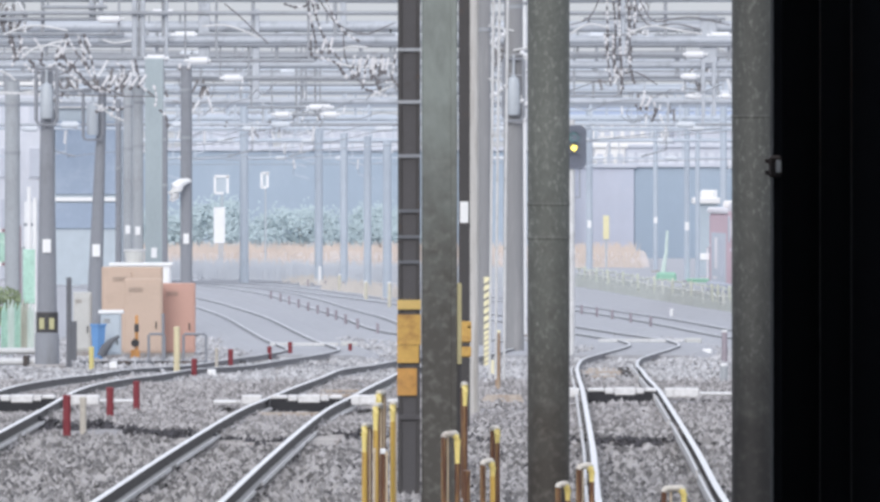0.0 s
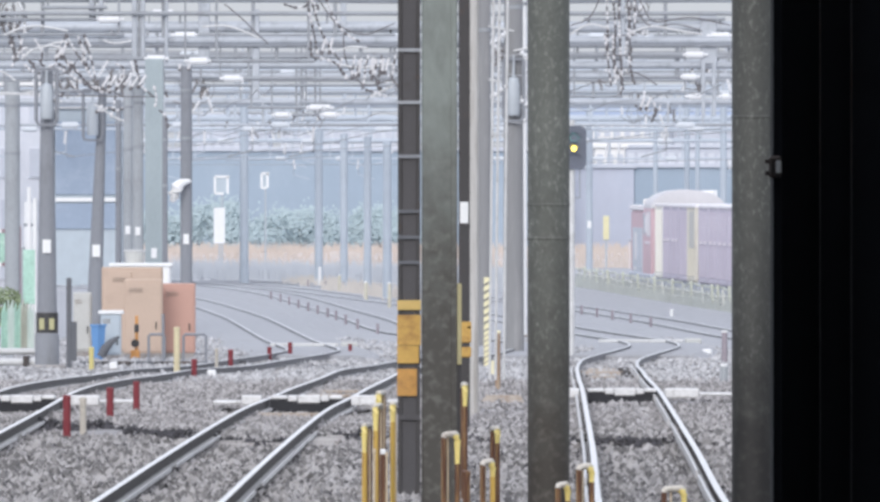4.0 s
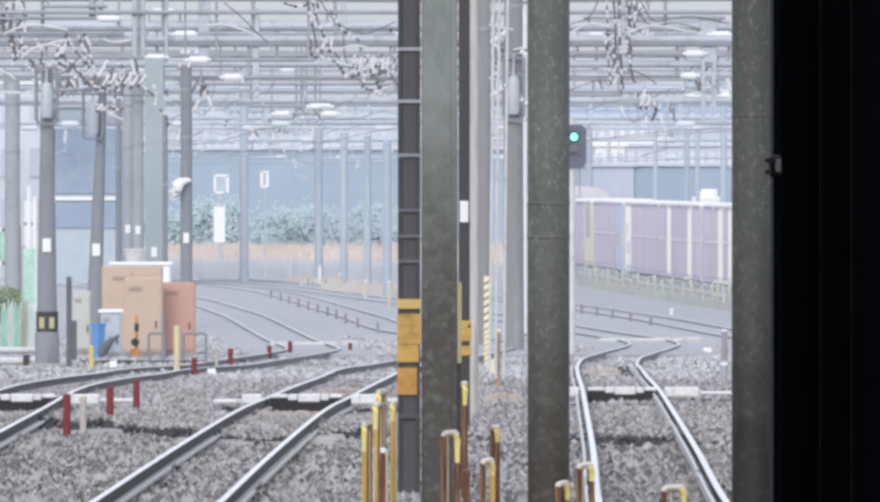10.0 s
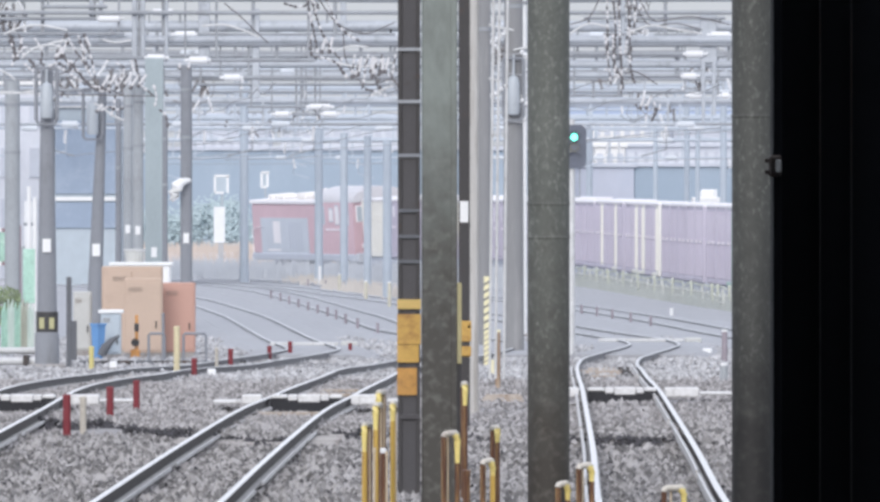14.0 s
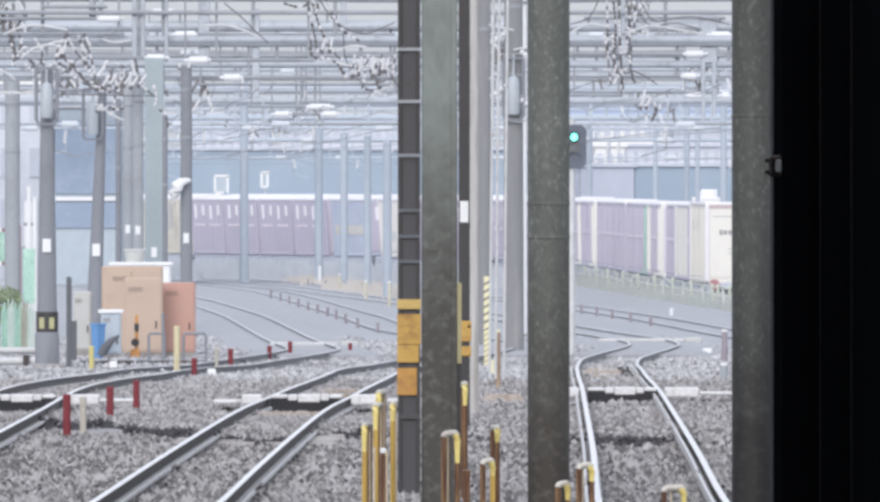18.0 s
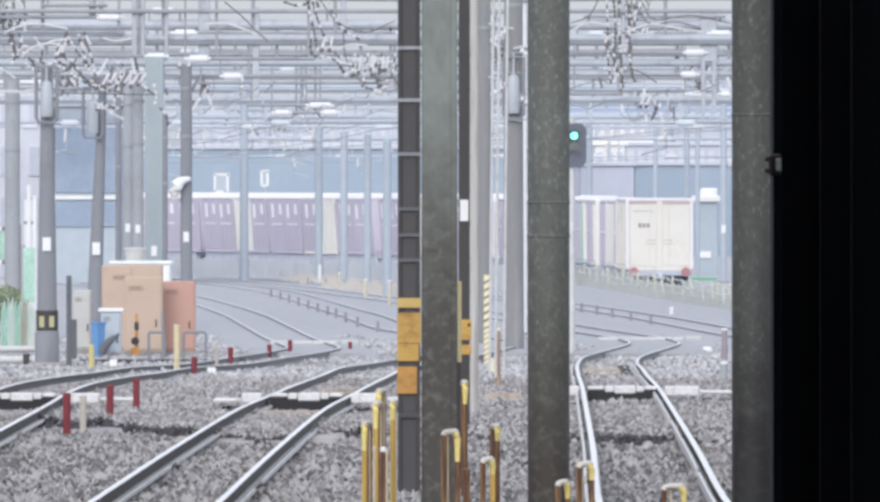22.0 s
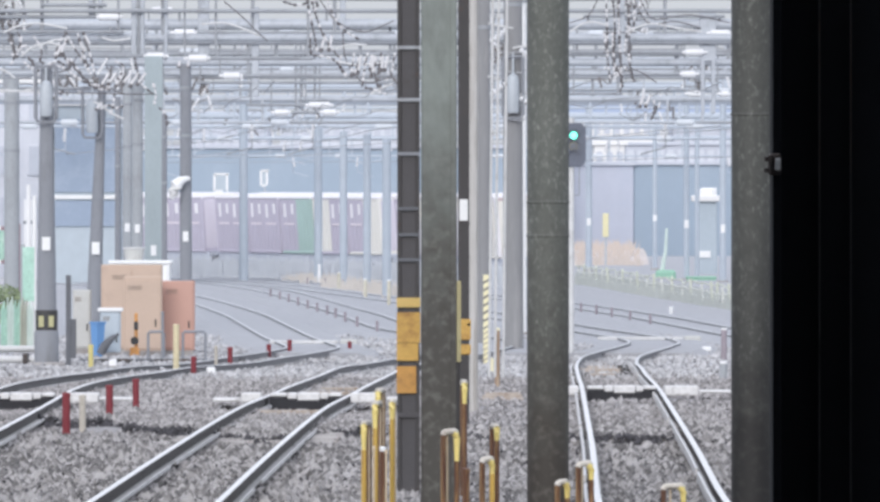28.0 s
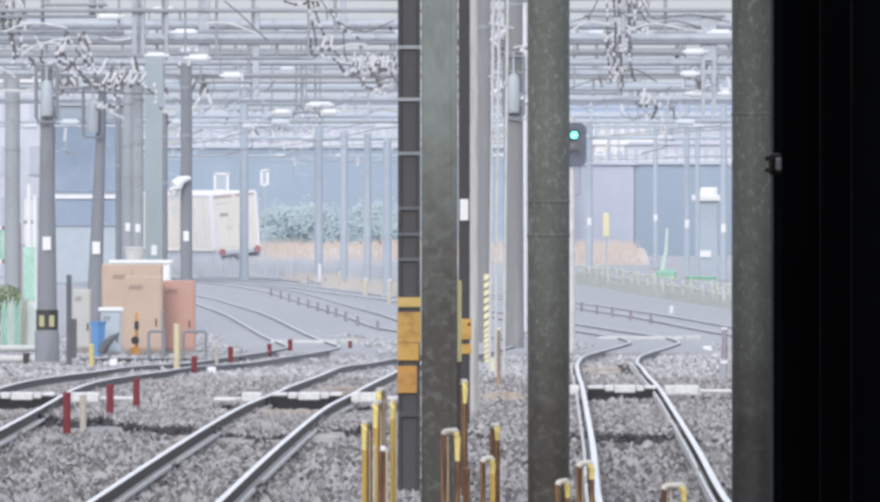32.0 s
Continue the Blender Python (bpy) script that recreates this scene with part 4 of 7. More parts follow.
POSTS = {
    284: ((-8.259, 0.137, 9.153, 7.164), (-8.032, 0.121, 9.153, 7.164), (-9.428, 0.121, 9.153, 8.226), (-9.17, 0.121, 9.153, 8.226), (-7.394, 0.091, 9.153, 7.073), (4.95, 0.106, 9.153, 7.073),),
    312: ((-7.005, 0.34, 9.455, 7.55), (7.973, 0.5, 9.038, 7.504), (7.823, 0.117, 7.537, 5.952), (8.14, 0.117, 7.537, 5.952), (-5.471, 0.217, 9.122, 6.453), (-2.869, 0.167, 9.705, 8.371),),
}


def build_gantries():
    for i, (y, z, x0, x1) in enumerate(((262, 9.5, -14, 16), (284, 8.9, -15, 17), (312, 8.6, -16, 18), (345, 8.7, -18, 19), (378, 8.5, -20, 20),
                                        (418, 8.7, -24, 22), (462, 8.6, -27, 24), (515, 8.8, -30, 26), (585, 8.7, -34, 30))):
        gantry(y, z, x0, x1, 11 + i, (x0, x1), FEEDERS.get(y, ()), POSTS.get(y, ()), bare=y == 262)
    for i, (y, z, x0, x1) in enumerate(((361, 9.2, -19, 19), (398, 9.1, -22, 21), (440, 9.2, -25, 23), (488, 9.1, -28, 25), (550, 9.0, -32, 28))):
        feeder_span(y, z, x0, x1, 90 + i)


build_gantries()


def jumper(x, y, z, h, w, seed):
    """A tangle of jumper cables and ribbed insulators that hangs from a beam."""
    rng = random.Random(seed)
    j = thing("jumper_cables", "tangle of brown jumper cables with ribbed insulators", "cables", pose(x, y, z), group="jumper cables")
    for k in range(6):
        x0, x1 = rng.uniform(-w, w), rng.uniform(-w, w)
        pts = glide([(x0, 0, 0), (x0 + rng.uniform(-0.2, 0.2), 0.1, -h * 0.35), ((x0 + x1) / 2 + rng.uniform(-0.3, 0.3), 0, -h * rng.uniform(0.6, 0.9)), (x1, -0.1, -h * rng.uniform(0.8, 1.1)), (x1 + rng.uniform(-0.9, 0.9), 0, -h * rng.uniform(0.6, 0.95))], 0.25)
        part("cable", Shape().tube(pts, rng.uniform(0.013, 0.024), 6), (jumper_mat, beam_grey, beam_zinc)[k % 3] if y < 400 else beam_grey, j, smooth=True)
    part("hanger", Shape().tube([(0, 0, -0.1), (0, 0, BEAMS[y] - z)], 0.03, 6), jumper_mat, j)
    part("carrier", Shape().tube([(-w, 0, 0), (w, 0, 0)], 0.03, 6), beam_grey, j)
    for k in range(8):
        x0, z0, tilt = rng.uniform(-w, w), -h * rng.uniform(0.0, 0.75), rng.uniform(-0.35, 0.35)
        part("insulator_string", ribbed((x0, -0.1, z0), (x0 + tilt, -0.1, z0 - 0.5), 6, 0.058), porcelain if k % 2 else jumper_mat, j, smooth=True)
    return j


def build_jumpers():
    for i, (x, y, z, h, w) in enumerate((
            (5.688, 312, 9.372, 1.0, 0.6), (-9.574, 312, 7.704, 1.0, 0.8), (8.402, 418, 7.951, 1.3, 0.9), (-6.026, 462, 7.887, 1.2, 1.0), (9.518, 378, 8.56, 1.1, 0.6), (-11.524, 284, 8.773, 0.8, 0.4), (-8.005, 345, 7.495, 1.0, 0.7), (-9.196, 515, 8.206, 1.0, 1.4), (-1.549, 345, 8.049, 1.1, 0.5), (5.828, 345, 8.418, 1.2, 0.4), (-10.033, 345, 8.049, 1.0, 0.9), (-12.8, 345, 8.049, 1.0, 1.0), (1.609, 284, 8.469, 1.4, 0.4), (2.102, 312, 8.371, 1.0, 0.4))):
        jumper(x, y, z, h, w, 40 + i)


build_jumpers()


LEFT_STRINGS = [
    ("chain", [(-9.524, 7.014), (-9.23, 6.734), (-9.02, 6.482), (-8.712, 6.202), (-8.18, 5.992)]),
    ("chain", [(-9.328, 7.49), (-9.09, 7.042), (-8.88, 6.762), (-8.67, 6.37)]),
    ("hose", [(-11.261, 5.978), (-10.421, 5.978), (-10.113, 6.034), (-9.805, 5.837), (-9.524, 5.781)]),
    ("hose", [(-10.869, 7.434), (-10.491, 7.602), (-10.001, 7.672), (-9.272, 7.546)]),
    ("hose", [(-10.421, 6.846), (-10.113, 7.098), (-9.692, 7.182), (-9.3, 7.07)]),
    ("chain", [(-10.729, 7.462), (-10.645, 7.126), (-10.505, 6.79)]),
    ("chain", [(-10.505, 7.462), (-10.421, 7.182), (-10.561, 6.846)]),
    ("chain", [(-9.58, 6.846), (-9.468, 7.21), (-9.272, 7.434)]),
    ("chain", [(-9.02, 7.434), (-8.88, 7.014), (-8.936, 6.734)]),
    ("chain", [(-10.253, 6.846), (-10.085, 6.594), (-9.973, 6.342)]),
    ("cable", [(-10.001, 6.846), (-9.72, 6.482), (-9.3, 6.51), (-9.02, 6.846)]),
]
LEFT_MORE = [
    ("chain", [(-10.15, 6.78), (-10.09, 6.59), (-9.95, 6.47)]),
    ("chain", [(-9.98, 6.73), (-9.7, 6.64), (-9.42, 6.59), (-9.14, 6.4), (-8.79, 6.19), (-8.51, 6.05), (-8.19, 6.01)]),
    ("chain", [(-9.21, 6.81), (-9.0, 6.5), (-8.72, 6.19), (-8.44, 6.08)]),
    ("chain", [(-8.86, 7.31), (-8.72, 6.96), (-8.65, 6.68), (-8.58, 6.33)]),
    ("chain", [(-10.12, 7.37), (-9.91, 7.03), (-9.95, 6.73)]),
    ("chain", [(-10.65, 7.31), (-10.57, 6.89), (-10.68, 6.64)]),
    ("chain", [(-9.59, 6.89), (-9.39, 7.06), (-9.25, 7.28)]),
    ("chain", [(-8.09, 6.73), (-7.86, 6.61), (-7.95, 6.33)]),
    ("chain", [(-7.6, 6.84), (-7.52, 6.5), (-7.44, 6.19), (-7.11, 5.89)]),
    ("hose", [(-10.96, 6.01), (-10.26, 5.97), (-9.7, 5.89), (-9.42, 5.78)]),
    ("cable", [(-9.56, 5.94), (-8.72, 5.94), (-7.88, 5.91), (-7.11, 5.91)]),
    ("hose", [(-9.98, 7.1), (-9.63, 7.24), (-9.31, 7.28)]),
    ("chain", [(-10.4, 7.37), (-10.46, 7.09), (-10.34, 6.89)]),
]
LEFT_KNOTS = [
    ("rod", [(-9.58, 6.79), (-9.41, 7.12)]),
    ("rod", [(-9.46, 6.84), (-9.28, 7.29)]),
    ("rod", [(-8.99, 7.29), (-8.82, 6.98)]),
    ("rod", [(-8.88, 7.46), (-8.71, 7.15)]),
    ("chain", [(-10.36, 6.73), (-10.19, 6.56), (-10.00, 6.52)]),
    ("chain", [(-9.74, 6.65), (-9.52, 6.73), (-9.32, 6.62)]),
    ("chain", [(-9.38, 6.96), (-9.24, 6.65), (-9.11, 6.48)]),
    ("chain", [(-8.90, 7.01), (-8.79, 6.68), (-8.71, 6.48)]),
    ("rod", [(-8.57, 5.50), (-8.40, 5.70)]),
    ("chain", [(-8.46, 5.53), (-8.26, 5.64), (-8.09, 5.56), (-7.87, 5.61)]),
    ("chain", [(-8.09, 5.95), (-8.12, 5.70), (-8.20, 5.39)]),
    ("hose", [(-8.62, 5.72), (-8.40, 5.61), (-8.15, 5.42), (-7.87, 5.30)]),
    ("chain", [(-9.80, 5.92), (-9.66, 5.81), (-9.49, 5.78)]),
    ("rod", [(-8.01, 6.26), (-7.87, 6.48)]),
    ("chain", [(-8.62, 6.20), (-8.43, 6.09), (-8.18, 6.09)]),
    ("hose", [(-10.98, 6.56), (-10.75, 6.45), (-10.58, 6.31)]),
    ("rod", [(-10.50, 7.07), (-10.28, 7.12)]),
    ("chain", [(-10.75, 7.29), (-10.61, 7.07), (-10.64, 6.84)]),
    ("hose", [(-8.40, 7.32), (-8.12, 7.24), (-7.70, 7.29)]),
    ("chain", [(-7.14, 6.20), (-7.06, 5.89), (-7.11, 5.64)]),
    ("chain", [(-7.00, 5.58), (-6.83, 5.42), (-6.78, 5.11)]),
    ("rod", [(-6.50, 6.56), (-6.47, 6.73)]),
    ("rod", [(-6.27, 6.56), (-6.24, 6.73)]),
]
MIDDLE_MORE = [
    ("chain", [(-3.3, 8.29), (-3.23, 7.87), (-3.13, 7.45), (-3.05, 6.96)]),
    ("chain", [(-3.19, 7.45), (-3.23, 7.17), (-3.19, 6.89)]),
    ("chain", [(-3.16, 6.89), (-2.85, 6.84), (-2.57, 6.73), (-2.46, 6.54), (-2.32, 6.33)]),
    ("cable", [(-5.37, 8.22), (-4.95, 7.87), (-4.6, 7.52), (-4.28, 7.23)]),
    ("chain", [(-2.43, 6.89), (-2.49, 6.64), (-2.29, 6.36)]),
    ("rod", [(-2.96, 6.95), (-2.85, 7.37)]),
    ("rod", [(-2.77, 6.96), (-2.67, 7.37)]),
    ("hose", [(-5.93, 7.65), (-5.37, 7.68), (-4.95, 7.56), (-4.5, 7.37)]),
    ("hose", [(-2.57, 7.03), (-2.22, 7.15), (-1.8, 7.12)]),
    ("chain", [(-2.01, 6.84), (-2.07, 6.54), (-2.18, 6.33)]),
    ("chain", [(-1.85, 6.84), (-1.87, 6.47), (-1.94, 6.08)]),
    ("rod", [(-1.73, 6.47), (-1.68, 6.89)]),
    ("chain", [(-1.57, 6.84), (-1.62, 6.45), (-1.51, 6.05)]),
    ("rod", [(-1.45, 6.45), (-1.4, 6.87)]),
    ("chain", [(-1.87, 6.08), (-1.66, 6.03), (-1.31, 5.89)]),
    ("hose", [(-1.73, 5.91), (-1.45, 6.05), (-1.17, 6.17)]),
    ("chain", [(-3.9, 8.22), (-3.55, 8.12), (-3.3, 8.18)]),
    ("chain", [(-3.19, 8.26), (-3.02, 8.15), (-3.13, 7.98)]),
]
RIGHT_MORE = [
    ("chain", [(4.11, 7.45), (4.14, 7.17), (4.17, 6.96)]),
    ("chain", [(4.84, 8.29), (4.86, 7.87), (4.81, 7.45)]),
    ("cable", [(4.07, 7.45), (4.42, 7.44), (4.91, 7.45)]),
    ("cable", [(4.07, 6.94), (4.42, 6.94), (4.77, 6.92)]),
    ("chain", [(4.31, 7.45), (4.33, 6.75), (4.36, 6.36)]),
    ("chain", [(4.5, 6.89), (4.53, 6.33), (4.5, 5.94)]),
    ("chain", [(4.67, 8.29), (4.7, 7.73), (4.61, 6.96)]),
    ("rod", [(5.12, 5.57), (5.26, 5.89)]),
    ("rod", [(4.98, 5.57), (5.09, 5.89)]),
    ("chain", [(5.33, 5.78), (5.37, 5.5), (5.26, 5.27)]),
]
MIDDLE_STRINGS = [
    ("chain", [(-3.249, 8.499), (-3.081, 7.882), (-2.927, 7.462), (-2.717, 7.098), (-2.493, 6.818)]),
    ("chain", [(-2.885, 8.499), (-2.717, 8.022), (-2.409, 7.532), (-1.989, 7.266)]),
    ("cable", [(-3.137, 8.499), (-2.577, 7.742), (-1.877, 7.462), (-1.121, 7.742)]),
    ("hose", [(-2.689, 6.762), (-2.017, 6.636), (-1.121, 6.734)]),
    ("cable", [(-2.409, 7.462), (-2.325, 6.762), (-1.877, 6.202), (-1.177, 6.342)]),
]
RIGHT_STRINGS = [
    ("cable", [(4.79, 8.499), (4.986, 7.952), (5.266, 7.658), (5.883, 7.714), (6.527, 7.546)]),
    ("cable", [(4.902, 8.499), (5.126, 8.022), (5.378, 7.77), (6.247, 7.882), (7.227, 7.686)]),
    ("hose", [(4.706, 7.49), (5.266, 7.658), (5.827, 7.574), (6.527, 7.462)]),
    ("hose", [(3.235, 7.462), (3.726, 7.714), (4.216, 7.602)]),
    ("cable", [(4.23, 6.342), (4.846, 6.51), (5.406, 6.202)]),
    ("cable", [(4.034, 8.499), (3.726, 7.882), (3.249, 7.686)]),
]


def build_strings():
    """Insulator chains, rods, pale hoses and cables that hang in clusters from the nearer gantries."""
    rng = random.Random(21)
    u = 0.014
    rods = [("rod", [(-8.46 + 13 * k * u, 6.062 + 4 * (k % 2) * u), (-8.222 + 13 * k * u, 6.44)]) for k in range(6)]
    slats = [("rod" if k % 2 else "chain", [(-2.213 + 12 * k * u, 6.314 + 5 * (k % 3) * u), (-2.115 + 12 * k * u, 6.958 - 6 * (k % 2) * u)]) for k in range(7)]
    stacks = [("chain", [(x, 8.499), (x + (2 + d) * u, 7.602), (x + 3 * u, 6.832), (x + (8 + d) * u, 6.174 + 4 * d * u)]) for x, d in ((4.146, 0), (4.3, 3), (4.468, -2), (4.678, 2))]
    for y, items in ((262, LEFT_STRINGS + LEFT_MORE + LEFT_KNOTS + rods), (262, MIDDLE_STRINGS + MIDDLE_MORE + slats), (262, stacks + RIGHT_MORE + RIGHT_STRINGS)):
        c = thing("insulator_cluster", "cluster of black and white insulator chains with pale hoses", "insulators", pose(0, y - 0.5, 0), group="insulator clusters")
        for kind, way in items:
            pts = glide([(a, 0, b) for a, b in way], 0.11)
            if kind == "cable":
                part("cable", Shape().tube(pts, 0.018, 6), bead_black, c, "thin dark cable", smooth=True)
            elif kind == "hose":
                part("hose", Shape().tube(pts, 0.026, 8), pale_metal, c, "pale curved hose", smooth=True)
            elif kind == "rod":
                part("rod", Shape().tube(pts, 0.036, 8), bead_white, c, "slanted white rod insulator", smooth=True)
                part("rod_cap", Shape().tube([pts[0], pts[0].lerp(pts[-1], 0.25)], 0.046, 8), bead_black, c, smooth=True)
            else:
                beads = Shape().tube(pts, 0.014, 5, 1)
                for i in range(len(pts) - 1):
                    a, b, r = pts[i], pts[i + 1], rng.uniform(0.026, 0.044)
                    beads.tube([a.lerp(b, 0.08), a.lerp(b, 0.3), a.lerp(b, 0.7), a.lerp(b, 0.92)], [0.018, r, r, 0.018], 7, int(rng.random() < 0.55))
                part("chain", beads, [bead_white, bead_black], c, "chain of black and white insulator beads", smooth=True)
        lo, hi = min(w[1][0][0] for w in items) + 0.1, max(w[1][0][0] for w in items) + 0.2
        part("carrier", Shape().tube([(lo, 0.3, 8.62), (hi, 0.3, 8.62)], 0.05, 8), beam_grey, c, "clamp bar under the gantry")
        for hx in (lo + 0.1, hi - 0.1):
            part("hanger", Shape().tube([(hx, 0.3, 8.62), (hx, 0.5, BEAMS[y])], 0.03, 6), beam_grey, c)


build_strings()


def build_wires():
    for key, line in LINES.items():
        pts = [p for p in line if 262 < p.y < 640][::6]
        for h, r in ((5.1, 0.013), (6.0, 0.016)):
            solid("contact_wire" if h < 5.5 else "messenger_wire", Shape().tube([(p.x, p.y, p.z + h + (0.25 * math.sin(p.y / 7.2) ** 2 if h > 5.5 else 0)) for p in pts], r, 5), wire_mat,
                  "thin overhead line wire above a track", "wire", group="overhead wires")


build_wires()


# ---- signal ----
def build_signal():
    x, y = 2.877, 230
    z0 = ground_z(x, y)
    s = thing("railway_signal", "black colour-light railway signal on a pale post", "signal", pose(x, y, z0))
    hz = 4.409 - z0
    part("post", Shape().tube([(0, 0.12, -0.3), (0, 0.12, hz + 0.6)], 0.08, 14), pale_metal, s, smooth=True)
    w, h = 0.664, 0.959
    ring = []
    for sx, sz in ((1, 1), (-1, 1), (-1, -1), (1, -1)):
        for k in range(5):
            a = (k / 4) * math.pi / 2
            cx, cz = sx * (w / 2 - 0.16), sz * (h / 2 - 0.16)
            dx, dz = math.cos(a) * 0.16, math.sin(a) * 0.16
            if sx * sz < 0:
                dx, dz = math.sin(a) * 0.16, math.cos(a) * 0.16
            ring.append((cx + sx * dx, cz + sz * dz))
    n = len(ring)
    board = Shape().add([(a, 0.0, hz + b) for a, b in ring] + [(a, 0.03, hz + b) for a, b in ring], [tuple(range(n)), tuple(range(2 * n - 1, n - 1, -1))] + [(i, n + i, n + (i + 1) % n, (i + 1) % n) for i in range(n)])
    bd = part("backboard", board, mat("signal_black", (0.125, 0.138, 0.175), 0.6, 0, 0.2, 3, 20, 0.1), s, "black rounded backing board")
    lx = 0.061
    lamps = {}
    for name, px, col in (("green", 4.618, (0.15, 1.0, 0.72)), ("yellow", 4.391, (1.0, 0.78, 0.12)), ("red", 4.163, None)):
        hood = Shape()
        for k in range(10):
            a0, a1 = math.pi * (0.05 + 0.09 * k), math.pi * (0.05 + 0.09 * (k + 1))
            c0, c1 = (math.cos(a0), math.sin(a0)), (math.cos(a1), math.sin(a1))
            r0, r1 = 0.125, 0.135
            zz = px - z0
            hood.add([(lx + c0[0] * r, yy, zz + c0[1] * r) for yy in (0.0, -0.06) for r in (r0, r1)] + [(lx + c1[0] * r, yy, zz + c1[1] * r) for yy in (0.0, -0.06) for r in (r0, r1)],
                     [(0, 1, 5, 4), (2, 6, 7, 3), (0, 4, 6, 2), (1, 3, 7, 5), (0, 2, 3, 1), (4, 5, 7, 6)])
        part("hood", hood, MATS["signal_black"], s)
        if col:
            wide = 0.078 if name == "green" else 0.062
            disc = Shape().tube([(0, -0.012, 0), (0, 0, 0)], wide, 20, 0)
            disc.tube([(0, 0.002, 0), (0, 0.012, 0)], wide, 20, 1)
            lamps[name] = part("lamp", disc, [glow("lamp_" + name, col, 2.2), MATS["signal_black"]], s, "glowing %s lamp unit on a turning vane" % name, at=pose(lx, -0.03, px - z0))
    ladder = Shape()
    for sx in (0.02, 0.14):
        ladder.tube([(sx + 0.05, 0.2, hz - 0.4), (sx + 0.05, 0.2, hz - 1.1)], 0.012, 6)
    ladder.tube([(0.07, 0.2, hz - 1.1), (0.19, 0.2, hz - 1.1)], 0.012, 6)
    part("ladder", ladder, beam_grey, s, smooth=True)
    return lamps


SIGNAL_LAMPS = build_signal()


# ---- lineside cabinets and clutter ----
vent_brown = mat("vent_shadow_brown", (0.30, 0.25, 0.22), 0.8, 0, 0.1, 3, 20, 0)
tan_paint = mat("tan_paint", (0.55, 0.42, 0.335), 0.7, 0, 0.08, 1, 25, 0.08, (0.48, 0.36, 0.29), 0.3, 1.5)
salmon_paint = mat("salmon_paint", (0.55, 0.335, 0.275), 0.7, 0, 0.08, 1, 25, 0.08, (0.48, 0.29, 0.24), 0.3, 1.5)
blue_plastic = mat("blue_plastic", (0.15, 0.32, 0.60), 0.45, 0, 0.1, 2, 20, 0.05)
pale_blue = mat("pale_blue_paint", (0.47, 0.53, 0.58), 0.6, 0, 0.1, 2, 20, 0.05)
cabinet_grey = mat("cabinet_grey", (0.52, 0.52, 0.50), 0.6, 0, 0.12, 2, 20, 0.05, (0.4, 0.39, 0.37), 0.3, 2)
net_pale = mat("pale_netting", (0.62, 0.72, 0.67), 0.8, 0, 0.3, 1.5, 12, 0.3, (0.74, 0.76, 0.72), 0.4, 3, stretch=(1, 1, 0.2))
net_brown = mat("weathered_netting", (0.46, 0.47, 0.40), 0.85, 0, 0.3, 1.5, 12, 0.3, (0.6, 0.66, 0.6), 0.4, 3, stretch=(1, 1, 0.2))
net_green = mat("green_netting", (0.42, 0.64, 0.54), 0.8, 0, 0.3, 1.5, 12, 0.3, (0.62, 0.75, 0.68), 0.4, 1.5)


def cabinet(x, y, w, dpt, h, material, label, lid=None, doors=1):
    c = thing("relay_cabinet", label, "cabinet", pose(x, y, ground_z(x, y)), group="lineside cabinets")
    part("plinth", Shape().box((0, 0, 0.03), (w * 0.96, dpt * 0.96, 0.2), 0.01), sleeper_mat, c)
    part("body", Shape().box((0, 0, 0.12 + (h - 0.12) / 2), (w, dpt, h - 0.12), 0.02), material, c)
    for k in range(doors):
        dw = (w - 0.06) / doors
        dx = -w / 2 + 0.03 + dw * (k + 0.5)
        door = part("door", Shape().box((dx, -dpt / 2 - 0.008, 0.14 + (h - 0.2) / 2), (dw - 0.02, 0.02, h - 0.26), 0.006), material, c)
        part("handle", Shape().box((dx + dw * 0.36, -dpt / 2 - 0.03, h * 0.42), (0.03, 0.03, 0.16), 0.006), dark_metal, door)
    vent = Shape()
    for k in range(3):
        vent.box((-w * 0.2, -dpt / 2 - 0.024, h * 0.88 - k * 0.035), (min(0.3, w * 0.36), 0.012, 0.011), 0.002)
    part("vent", vent, vent_brown, c)
    if lid:
        part("lid", Shape().box((0, 0, h + 0.03), (w + 0.1, dpt + 0.1, 0.08), 0.015), lid, c)
    return c


def marker(x, y, r, h, material, label, cap=None, lean=0.0):
    m = thing("marker_stake", label, "stake", pose(x, y, ground_z(x, y)), group="marker stakes")
    part("stake", Shape().tube([(0, 0, -0.1), (lean * 0.5, 0, h * 0.5), (lean, 0, h)], r, 10), material, m, smooth=True)
    part("cap", Shape().lathe((lean, 0, h), [(r + 0.004, -0.03), (r + 0.004, 0.004), (r * 0.7, 0.014)], 10), cap or material, m, smooth=True)
    return m


